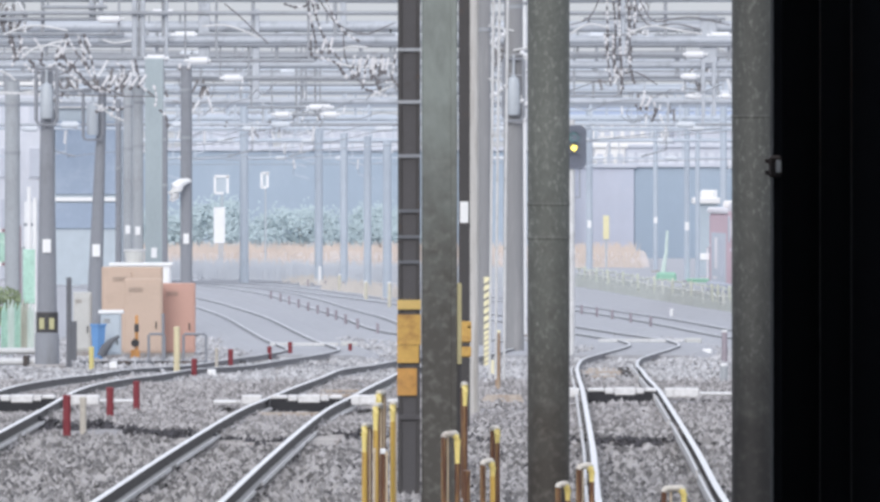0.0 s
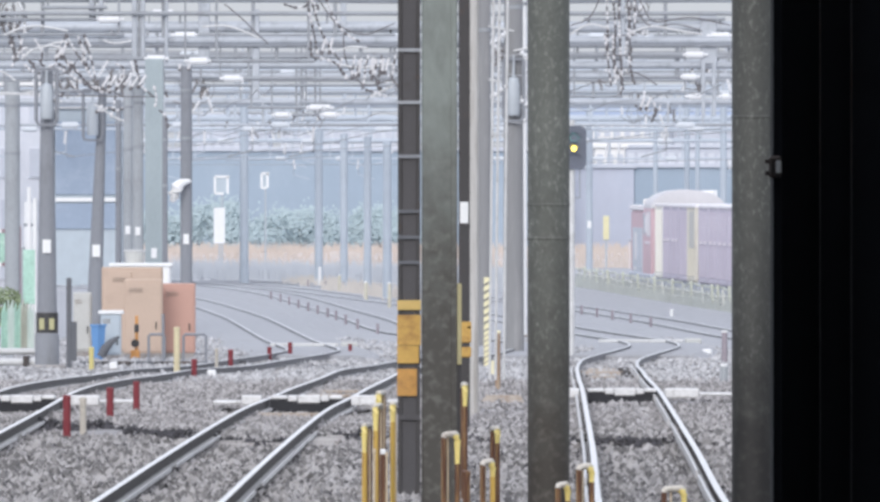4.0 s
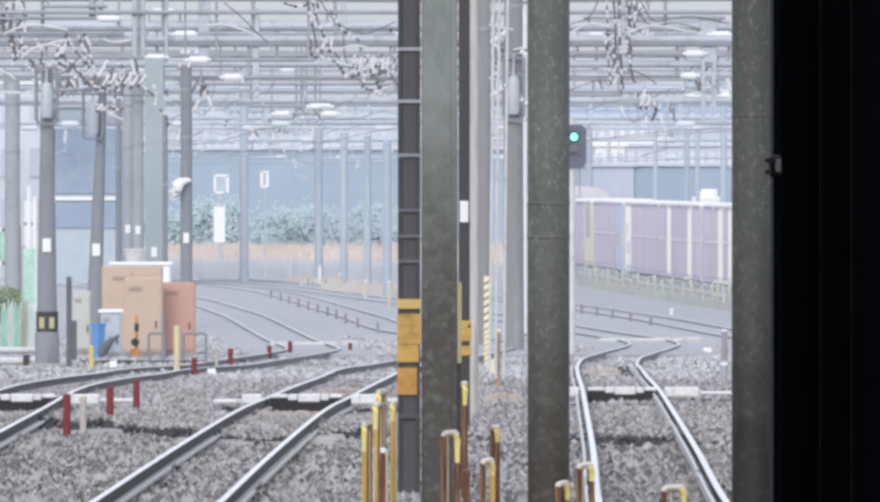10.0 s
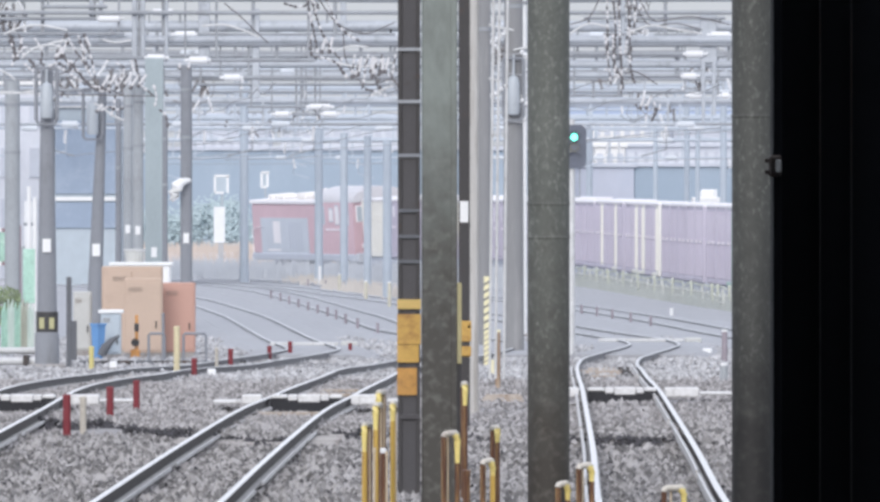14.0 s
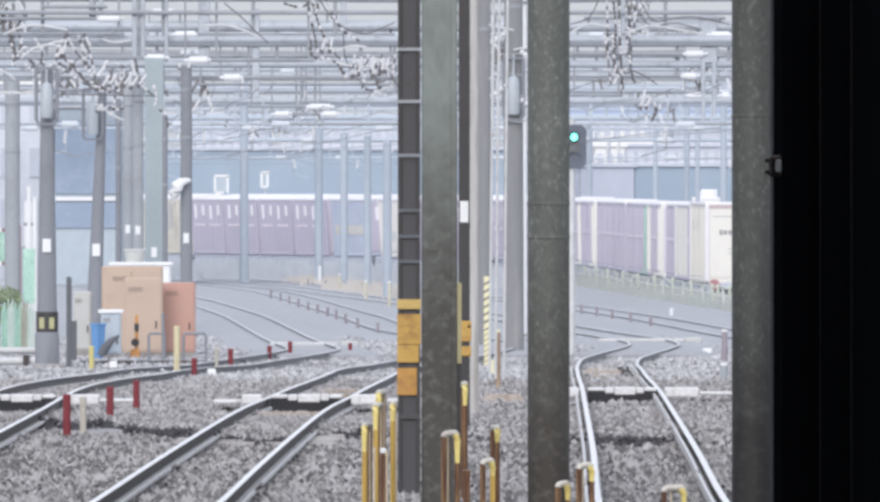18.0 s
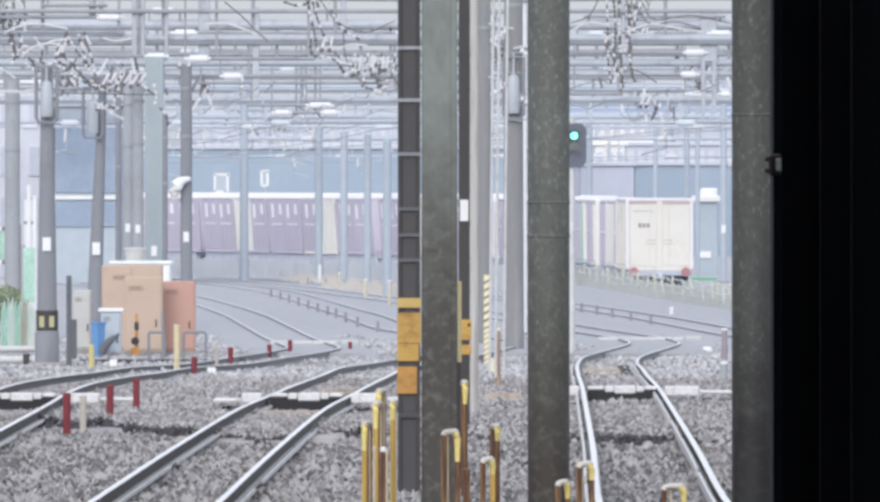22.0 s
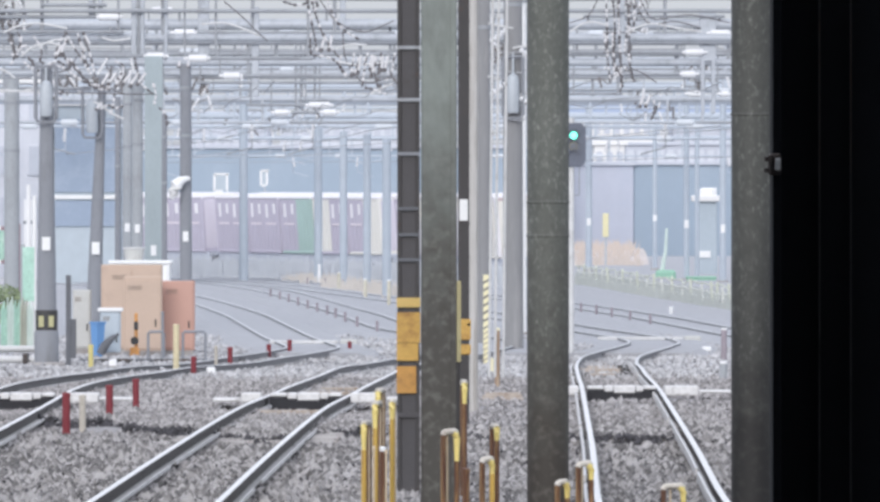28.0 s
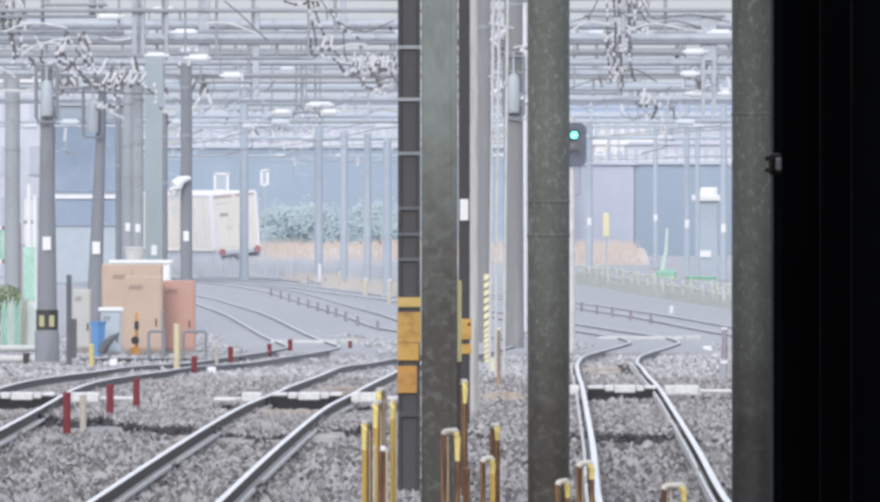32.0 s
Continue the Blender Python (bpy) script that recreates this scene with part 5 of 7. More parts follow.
def build_cabinets():
    cabinet(-6.725, 229.537, 1.325, 0.7, 1.963, tan_paint, "large tan steel relay cabinet", doors=2)
    cabinet(-6.355, 225.135, 0.818, 0.5, 1.721, tan_paint, "tan steel relay cabinet in front of the larger one")
    cabinet(-5.624, 226.228, 0.701, 0.6, 1.621, salmon_paint, "salmon-red steel relay cabinet")
    cabinet(-6.9, 242.595, 1.362, 1.2, 1.945, white_paint, "white hut with an overhanging flat lid", lid=white_paint)
    cabinet(-6.952, 221.905, 0.427, 0.4, 0.996, pale_blue, "pale blue box with a white lid", lid=white_paint)
    cabinet(-7.817, 229.537, 0.393, 0.4, 1.411, cabinet_grey, "tall narrow light-grey cabinet")
    x, y = -7.19, 220.849
    b = thing("waste_bin", "bright blue tapered plastic bin", "bin", pose(x, y, ground_z(x, y)))
    part("tub", Shape().lathe((0, 0, 0), [(0.106, 0.0), (0.153, 0.712), (0.172, 0.761)], 4), blue_plastic, b)
    part("rim", Shape().lathe((0, 0, 0.761), [(0.178, -0.02), (0.178, 0.02)], 4), blue_plastic, b)
    x, y = -6.473, 222.972
    o = thing("point_motor_lamp", "orange and black lineside lever box", "lever box", pose(x, y, ground_z(x, y)))
    part("base", Shape().box((0, 0, 0.1), (0.2, 0.2, 0.24), 0.03), mat("orange_paint", (0.62, 0.30, 0.10), 0.6, 0, 0.1, 3, 20, 0.05), o)
    part("stem", Shape().box((0.03, 0, 0.55), (0.07, 0.08, 0.8), 0.02), MATS["orange_paint"], o)
    part("drum", Shape().tube([(0.0, -0.12, 0.36), (0.0, 0.1, 0.36)], 0.085, 16), dark_metal, o, smooth=True)
    part("catch", Shape().box((0.03, -0.05, 0.68), (0.09, 0.06, 0.18), 0.02), dark_metal, o)
    # tub on the flat lid of the hut
    x, y = -7.055, 242.595
    t = thing("water_tub", "pale grey round tub standing on the hut lid", "tub", pose(x, y, ground_z(x, y) + 1.945 + 0.07))
    part("tub", Shape().lathe((0, 0, 0), [(0.0, 0.0), (0.195, 0.0), (0.246, 0.285), (0.227, 0.285), (0.182, 0.03)], 18), cabinet_grey, t, smooth=True)
    part("rim", Shape().lathe((0, 0, 0.285), [(0.246, -0.03), (0.266, -0.015), (0.266, 0.02), (0.233, 0.02)], 18), pale_metal, t, smooth=True)
    # low tube railings
    for x, y, w, h in ((-5.852, 216.75, 0.324, 0.603), (-5.064, 216.75, 0.463, 0.603)):
        r = thing("tube_railing", "low grey tube railing in front of the cabinets", "railing", pose(x, y, ground_z(x, y)), group="tube railings")
        part("hoop", Shape().tube([(-w / 2, 0, -0.1), (-w / 2, 0, h - 0.03), (-w / 2 + 0.03, 0, h), (w / 2 - 0.03, 0, h), (w / 2, 0, h - 0.03), (w / 2, 0, -0.1)], 0.028, 8), mast_dark, r, smooth=True)
    x, y = -5.74, 217.6
    p = thing("slim_pole", "slim dark grey pole in front of the cabinets", "pole", pose(x, y, ground_z(x, y)))
    part("pole", Shape().tube([(0, 0, -0.1), (0, 0, 1.0)], 0.03, 8), mast_dark, p, smooth=True)
    part("cap", Shape().lathe((0, 0, 1.0), [(0.034, -0.04), (0.034, 0.01), (0.02, 0.02)], 8), mast_dark, p, smooth=True)
    # black sack slumped beside the bin
    x, y = -6.98, 220.5
    sk = thing("refuse_sack", "slumped dark grey sack beside the blue bin", "sack", pose(x, y, ground_z(x, y)))
    part("sack", Shape().tube([(-0.14, 0, 0.1), (-0.05, 0, 0.28), (0.08, 0, 0.42), (0.19, 0, 0.5)], [0.1, 0.1, 0.07, 0.035], 10), post_grey, sk, smooth=True)
    part("neck", Shape().tube([(0.17, 0, 0.48), (0.24, 0, 0.53)], [0.02, 0.035], 8), post_grey, sk, smooth=True)
    # dark post with box
    x, y = -7.335, 207.561
    p = thing("dark_post", "short dark steel post beside the mast", "post", pose(x, y, ground_z(x, y)))
    part("post", Shape().box((0, 0, 0.888), (0.1, 0.1, 1.842), 0.01), post_grey, p)
    part("bracket", Shape().box((0.1, -0.02, 0.555), (0.111, 0.06, 0.777), 0.01), post_grey, p)
    x0, x1, y = -7.329, -3.915, 212.884
    k = thing("cable_trough", "low dark concrete cable trough in front of the cabinets", "cable trough", pose((x0 + x1) / 2, y, ground_z(x0, y)))
    n = 9
    for i in range(n):
        w = (x1 - x0) / n
        part("trough_block", Shape().box((-(x1 - x0) / 2 + w * (i + 0.5), 0.02 * (i % 2), 0.03), (w - 0.02, 0.3, 0.12), 0.015), dark_metal if i % 3 else post_grey, k)


build_cabinets()


def build_markers():
    pale_yellow = mat("pale_stake_yellow", (0.62, 0.54, 0.22), 0.6, 0, 0.15, 5, 30, 0.05)
    stake_bone = mat("worn_stake_bone", (0.50, 0.46, 0.40), 0.7, 0, 0.25, 5, 30, 0.1, (0.34, 0.30, 0.26), 0.4, 6)
    post_straw = mat("muted_post_straw", (0.60, 0.57, 0.47), 0.7, 0, 0.2, 5, 30, 0.1)
    post_cream = mat("worn_post_cream", (0.66, 0.58, 0.38), 0.65, 0, 0.2, 5, 30, 0.1, (0.45, 0.34, 0.2), 0.3, 5)
    for x, y, h, r in ((-4.616, 129.843, 0.56, 0.049), (-4.389, 139.633, 0.418, 0.049), (-4.18, 144.539, 0.425, 0.046), (-4.298, 183.563, 0.343, 0.049),
                       (-4.156, 208.408, 0.368, 0.05), (-3.589, 220.849, 0.295, 0.047), (-3.229, 226.228, 0.339, 0.048), (-1.982, 231.756, 0.248, 0.043)):
        marker(x, y, r, h, red_paint, "dark red lineside marker stake")
    for x, y, h, r in ((-4.496, 132.236, 0.49, 0.042), (-4.347, 204.297, 0.437, 0.033), (-6.782, 204.297, 0.459, 0.049), (-4.659, 185.815, 0.894, 0.055)):
        marker(x, y, r, h, (pale_yellow if r < 0.05 else post_cream) if x < -4.5 else stake_bone, "worn pale yellow marker stake")
    # the stakes along the far tracks
    for line, off, y0, y1, step in (("middle", -0.82, 262, 362, 8.5), ("outer", -0.9, 275, 420, 7.0)):
        pts = shifted(LINES[line], off)
        nxt = y0
        for p in pts:
            if p.y > nxt and p.y < y1:
                marker(p.x, p.y, 0.036, 0.36, stake_grey, "low reddish-grey stake along a far track")
                nxt = p.y + step
    for x, y, w, h in ((-6.432, 206.729, 0.155, 0.155), (-4.043, 185.815, 0.159, 0.149), (-5.147, 192.926, 0.144, 0.124), (-3.759, 209.271, 0.067, 0.067), (5.897, 231.756, 0.198, 0.149), (3.453, 257.331, 0.11, 0.11)):
        b = thing("marker_block", "small white concrete marker block on the ballast", "block", pose(x, y, ground_z(x, y)), group="marker blocks")
        part("block", Shape().box((0, 0, h / 2), (w, w, h), 0.02), white_paint, b)
        part("foot", Shape().box((0, 0, 0.0), (w * 1.25, w * 1.25, 0.06), 0.01), sleeper_mat, b)
    for x, y, h, m in ((5.822, 214.786, 0.689, stake_grey), (4.843, 179.019, 0.306, mast_conc), (-4.8, 419.571, 0.852, white_paint), (-2.47, 350.045, 0.749, post_straw), (-1.586, 329.554, 0.881, post_straw), (-3.71, 387.664, 0.705, post_straw),
                       (7.13, 322.943, 0.242, white_paint)):
        marker(x, y, 0.06, h, m, "slim marker post beside the track", cap=white_paint)
    # striped post
    post_yellow = mat("pale_post_yellow", (0.82, 0.76, 0.50), 0.6, 0, 0.12, 5, 30, 0.05)
    stripe_dark = mat("stripe_grey", (0.24, 0.23, 0.2), 0.7, 0, 0.1, 5, 30, 0)
    stripe_pale = mat("stripe_worn", (0.5, 0.45, 0.33), 0.7, 0, 0.1, 5, 30, 0)
    rust_pale = mat("post_pale_rust", (0.34, 0.235, 0.16), 0.7, 0, 0.3, 5, 40, 0.1, (0.5, 0.42, 0.33), 0.4, 8, stretch=(1, 1, 0.2))
    x, y = 0.956, 212.884
    s = thing("striped_post", "yellow and black striped clearance post", "post", pose(x, y, ground_z(x, y)))
    h = 1.798
    part("post", Shape().tube([(0, 0, -0.2), (0, 0, h)], 0.07, 14), post_yellow, s, smooth=True)
    z = h - 0.13
    for k in range(13):
        ring = Shape().lathe((0, 0, z), [(0.0725, -0.026 if k < 6 else -0.018), (0.0725, 0.026 if k < 6 else 0.018)], 14)
        ring.v = [(a, b, c + 0.55 * a) for a, b, c in ring.v]
        part("stripe", ring, stripe_dark if k < 7 else stripe_pale, s, "slanting dark stripe")
        z -= 0.155 if k < 6 else 0.108
    for x, y, h, m in ((0.927, 168.395, 0.95, rust_pale), (0.924, 185.815, 0.298, cream_paint), (1.744, 274.07, 0.205, white_paint), (1.73, 272.009, 0.204, white_paint)):
        marker(x, y, 0.042, h, m, "slim rusty or cream lineside post", cap=cream_paint)


build_markers()


# ---- hooped bollards at the platform end ----
def hoop(x, y, top, span, along, label, front, sleeve):
    """A bent pipe hoop: a pale bar between a painted elbow (at +x) and a rusty leg (at -x)."""
    z0 = ground_z(x, y)
    h = top - z0
    b = thing("hoop_bollard", label, "bollard", pose(x, y, z0, 0, 0, along), group="hoop bollards")
    r, e = 0.024, span / 2
    part("leg", Shape().tube([(-e, 0, -0.2), (-e, 0, h - 0.03)], r, 12), rust_pipe, b, "rusty brown pipe leg", smooth=True)
    part("leg", Shape().tube([(e, 0, -0.2), (e, 0, h - sleeve)], r, 12), front, b, "pipe leg with peeling ochre paint", smooth=True)
    part("elbow", Shape().tube([(e, 0, h - sleeve - 0.02), (e, 0, h - sleeve * 0.55), (e, 0, h - 0.06), (e - 0.012, 0, h - 0.022), (e - 0.04, 0, h - 0.002)], [r - 0.004, r + 0.001, r + 0.006, r + 0.008, r + 0.004], 14), bow_yellow, b, "thick yellow painted elbow", smooth=True)
    part("top_bar", Shape().tube([(-e - 0.006, 0, h - 0.032), (-e + 0.008, 0, h - 0.008), (-e + 0.035, 0, h), (e - 0.022, 0, h + 0.004), (e - 0.004, 0, h - 0.012)], [r + 0.001, r + 0.003, r + 0.003, r + 0.005, r + 0.002], 14), bar_grey, b, "worn grey-white top bar", smooth=True)
    part("inner_rod", Shape().tube([(-e * 0.25, 0.02, -0.2), (-e * 0.25, 0.02, h - 0.02)], 0.009, 8), cream_rod, b, "thin pale rod inside the hoop", smooth=True)
    return b


def build_bollards():
    for x, top, span, turn, y, front, sleeve in (
            (-0.667, 0.868, 0.5, -95, 96, ochre_pipe, 0.24), (-0.55, 1.134, 0.6, -94, 98, ochre_pipe, 0.2), (-0.562, 1.056, 0.5, -95, 95.5, ochre_pipe, 0.22), (-0.43, 1.051, 0.6, -91, 97, ochre_pipe, 0.16),
            (0.093, 0.87, 0.14, 32, 92, rust_pipe, 0.26), (0.23, 1.182, 0.5, -88, 100, rust_pipe, 0.2), (0.513, 0.803, 0.5, -85, 98, rust_pipe, 0.13), (0.418, 0.629, 0.12, 42, 92, ochre_pipe, 0.13),
            (1.065, 0.452, 0.12, 44, 91, rust_pipe, 0.14), (1.26, 0.613, 0.13, 30, 91, rust_pipe, 0.14), (2.006, 0.443, 0.18, 18, 90, rust_pipe, 0.14)):
        hoop(x, y, top, span, turn, "yellow-elbowed hoop bollard with rusty pipe legs", front, sleeve)
    for px, y, r, row, m, label, cap in ((-0.508, 94, 0.026, 0.685, rust_pipe, "rusty pipe with a white cap", white_paint), (-0.588, 94, 0.012, 0.69, cream_rod, "thin pale rod beside the bollards", cream_rod),
                                         (-0.472, 93, 0.009, 0.681, cream_rod, "thin pale rod beside the bollards", cream_rod), (0.234, 93, 0.034, 0.517, rust_pipe, "short rusty pipe stub beside the bollards", rust_pipe)):
        marker(px, y, r, row - ground_z(px, y), m, label, cap=cap)


build_bollards()


# ---- pale duct covers across the tracks ----
duct_white = mat("duct_pale_zinc", (0.72, 0.71, 0.71), 0.6, 0.1, 0.25, 3, 25, 0.2, (0.42, 0.40, 0.385), 0.4, 5)
# near black: shade under the duct covers, put into a colour
trough_dark = mat("trough_shade", (0.03, 0.03, 0.035), 0.8, 0, 0.2, 3, 25, 0.2)


def duct(x, y, spans, label):
    d = thing("cable_duct", label, "cable duct", pose(x, y, rail_z(y)), group="cable ducts")
    for x0, x1, z, h in spans:
        part("cover", Shape().box(((x0 + x1) / 2, 0, z + 0.02 - h * 0.4), (x1 - x0 - 0.01, 0.6, h * 0.8), 0.012), duct_white, d)
    part("trough", Shape().box((0.0, 0.02, -0.19), (1.0, 0.59, 0.37)), trough_dark, d, "solid trough box, black as the shade below the covers")
    return d


def build_ducts():
    for key, y in (("left", 146.5), ("middle", 146.5), ("right", 153.0)):
        c = min(LINES[key], key=lambda p: abs(p.y - y))
        wide = [(-1.3, -0.9, -0.04, 0.06), (-0.9, -0.62, 0.03, 0.16), (-0.5, -0.26, 0.03, 0.06), (-0.26, -0.12, 0.03, 0.10), (-0.12, 0.2, 0.035, 0.135), (0.2, 0.32, 0.03, 0.10), (0.32, 0.5, 0.03, 0.06), (0.62, 1.12, 0.03, 0.17), (1.12, 1.6, -0.03, 0.05)]
        duct(c.x, y, wide, "pale stepped metal duct covers crossing under the rails")

    # planks between the columns, added in place of a patch of brown dust
    x, y = 0.9, 152.0
    bd = thing("crossing_board", "brown planks standing in for a dust patch beside the duct", "board", pose(x, y, ground_z(x, y)))
    for k in range(3):
        part("plank", Shape().box((0.01 * k, -0.5 + 0.42 * k, 0.03 + 0.03 * k), (0.62 - 0.05 * k, 0.38, 0.06), 0.01), timber_mat, bd)

    # pale plates at the far points, added as the sunlit sides of the rails
    for x0, x1, y in ((-3.9, -2.337, 241.553), (3.748, 5.742, 248.631)):
        p = thing("point_plates", "plates and rods of points, pale as sunlit rail sides", "points", pose((x0 + x1) / 2, y, ground_z(x0, y)), group="point plates")
        w = x1 - x0
        part("plate", Shape().box((0, 0, 0.14), (w, 0.3, 0.075), 0.01), pale_metal, p)
        part("rod", Shape().tube([(-w / 2, -0.2, 0.05), (w / 2, -0.2, 0.05)], 0.03, 8), dark_metal, p)
        part("motor", Shape().box((w / 2 + 0.25, 0, 0.1), (0.4, 0.3, 0.2), 0.03), cabinet_grey, p)


build_ducts()


# ---- guard fence beside the goods line ----
# all three fence colours are paled, even the dark one: painted haze
fence_pale = mat("fence_pale", (0.66, 0.67, 0.63), 0.7, 0, 0.15, 3, 20, 0.1, (0.62, 0.63, 0.5), 0.3, 3)
fence_yellow = mat("fence_yellow", (0.60, 0.62, 0.535), 0.7, 0, 0.15, 3, 20, 0.1, (0.58, 0.58, 0.4), 0.3, 3)
fence_dark = mat("fence_dark", (0.60, 0.63, 0.60), 0.8, 0, 0.15, 3, 20, 0.1)


def fence_line():
    """Points along the guard fence, between the yard and the goods line."""
    ys = [306, 320, 343, 367, 381, 396]
    zs = [0.05, 0.09, 0.21, 0.34, 0.40, 0.43]
    out = []
    for k in range(46):
        y = 306 + 2.0 * k
        i = GOODS[:, 0] > -10
        out.append(Vector((float(np.interp(y, GOODS[i, 2], GOODS[i, 1])) - 2.45, y, float(np.interp(y, ys, zs)))))
    return out


def fence_line_at(y):
    pts = fence_line()
    return pts[max(0, min(len(pts) - 1, round((y - 306) / 2)))]


def build_fence():
    pts = fence_line()
    bund = thing("ballast_bund", "low grey ballast bund beside the goods line", "bank", kind="structure")
    part("bund", Shape().sweep([(-3.6, -1.1), (0.7, -1.1), (0.35, 0.0), (-0.4, 0.0)], pts), ballast, bund)
    f = thing("guard_fence", "low guard fence of sagging pale yellow tapes on stakes", "fence")
    rng = random.Random(31)
    tall = Shape().box((0, 0, 0.34), (0.085, 0.085, 0.84), 0.01).mesh("stake", fence_yellow)
    short = Shape().box((0, 0, 0.28), (0.075, 0.075, 0.70), 0.01).mesh("stake", fence_pale)
    for i in range(len(pts) - 1):
        p, q = pts[i], pts[i + 1]
        if i % 2 == 0 or rng.random() < 0.15:
            part("stake", tall if i % 4 else short, None, f, at=pose(p.x, p.y, p.z, rng.uniform(-3, 3), rng.uniform(-6, 6), 0))
        for h, r, m in ((0.66, 0.027, fence_yellow), (0.45, 0.024, fence_pale), (0.24, 0.026, (fence_yellow, fence_dark, fence_pale)[i % 3])):
            sag = rng.uniform(-0.03, 0.07)
            e0, e1 = rng.uniform(-0.03, 0.03), rng.uniform(-0.03, 0.03)
            way = [p.lerp(q, u / 6) + Vector((0, 0, h + e0 + (e1 - e0) * u / 6 - sag * (1 - (u / 3 - 1) ** 2))) for u in range(7)]
            part("tape", Shape().tube(way, r, 5), m, f, smooth=True)


build_fence()

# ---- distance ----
# distant walls and windows: pale bluish colours with haze painted in
far_blue = mat("far_blue_hazed", (0.35, 0.42, 0.50), 0.85, 0, 0.06, 0.05, 1.0, 0, (0.40, 0.465, 0.54), 0.5, 0.08)
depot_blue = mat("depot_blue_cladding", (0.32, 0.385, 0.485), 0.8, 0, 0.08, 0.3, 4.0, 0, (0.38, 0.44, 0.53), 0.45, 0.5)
far_lilac = mat("far_lilac_hazed", (0.52, 0.54, 0.62), 0.85, 0, 0.08, 0.05, 1.0, 0, (0.48, 0.52, 0.61), 0.5, 0.08)
far_white = mat("far_white_wall", (0.78, 0.77, 0.76), 0.8, 0, 0.08, 0.1, 2, 0)
cabin_teal = mat("cabin_dull_teal", (0.42, 0.48, 0.53), 0.7, 0, 0.1, 0.5, 6, 0, (0.48, 0.53, 0.58), 0.4, 0.8)
# the annex is lilac-white because haze is put into its colour
annex_haze_white = mat("annex_lilac_haze", (0.66, 0.67, 0.72), 0.85, 0, 0.1, 0.3, 3.0, 0, (0.60, 0.62, 0.68), 0.4, 0.6, stretch=(1, 1, 0.3))
far_grey = mat("far_grey_wall", (0.56, 0.58, 0.64), 0.85, 0, 0.1, 0.05, 1.0, 0)
window_pale = mat("far_window_pale", (0.63, 0.65, 0.70), 0.6, 0, 0.1, 0.3, 2, 0)
glass_dark = mat("far_window_glass", (0.36, 0.42, 0.52), 0.3, 0, 0.15, 0.3, 2, 0)
gear_dark = mat("skid_grey", (0.3, 0.31, 0.33), 0.8, 0, 0.1, 1, 10, 0.1)
girder_blue = mat("girder_blue", (0.38, 0.45, 0.60), 0.6, 0, 0.12, 0.3, 4, 0.05)


def block(name, x0, x1, y, dpt, z0, z1, material, label, rows=0, cols=0, roof=None, win=glass_dark, category="building", ww=0.6, wh=0.55):
    b = thing(name, label, category, pose((x0 + x1) / 2, y, z0))
    w, h = x1 - x0, z1 - z0
    part("wall", Shape().box((0, dpt / 2, h / 2), (w, dpt, h), 0.05), material, b)
    part("roof", Shape().box((0, dpt / 2, h + 0.15), (w + 0.5, dpt + 0.5, 0.3), 0.05), roof or material, b)
    if rows and cols:
        cw, ch = w / cols, h / rows
        frame_m = Shape().box((0, 0, 0), (cw * ww + 0.12, 0.12, ch * wh + 0.12), 0.02).mesh("window_frame", material)
        pane_m = Shape().box((0, -0.03, 0), (cw * ww, 0.1, ch * wh), 0.01).mesh("pane", win)
        for r in range(rows):
            for c in range(cols):
                wdw = part("window", frame_m, None, b, at=pose(-w / 2 + cw * (c + 0.5), -0.03, ch * (r + 0.5)))
                part("pane", pane_m, None, wdw)
    return b


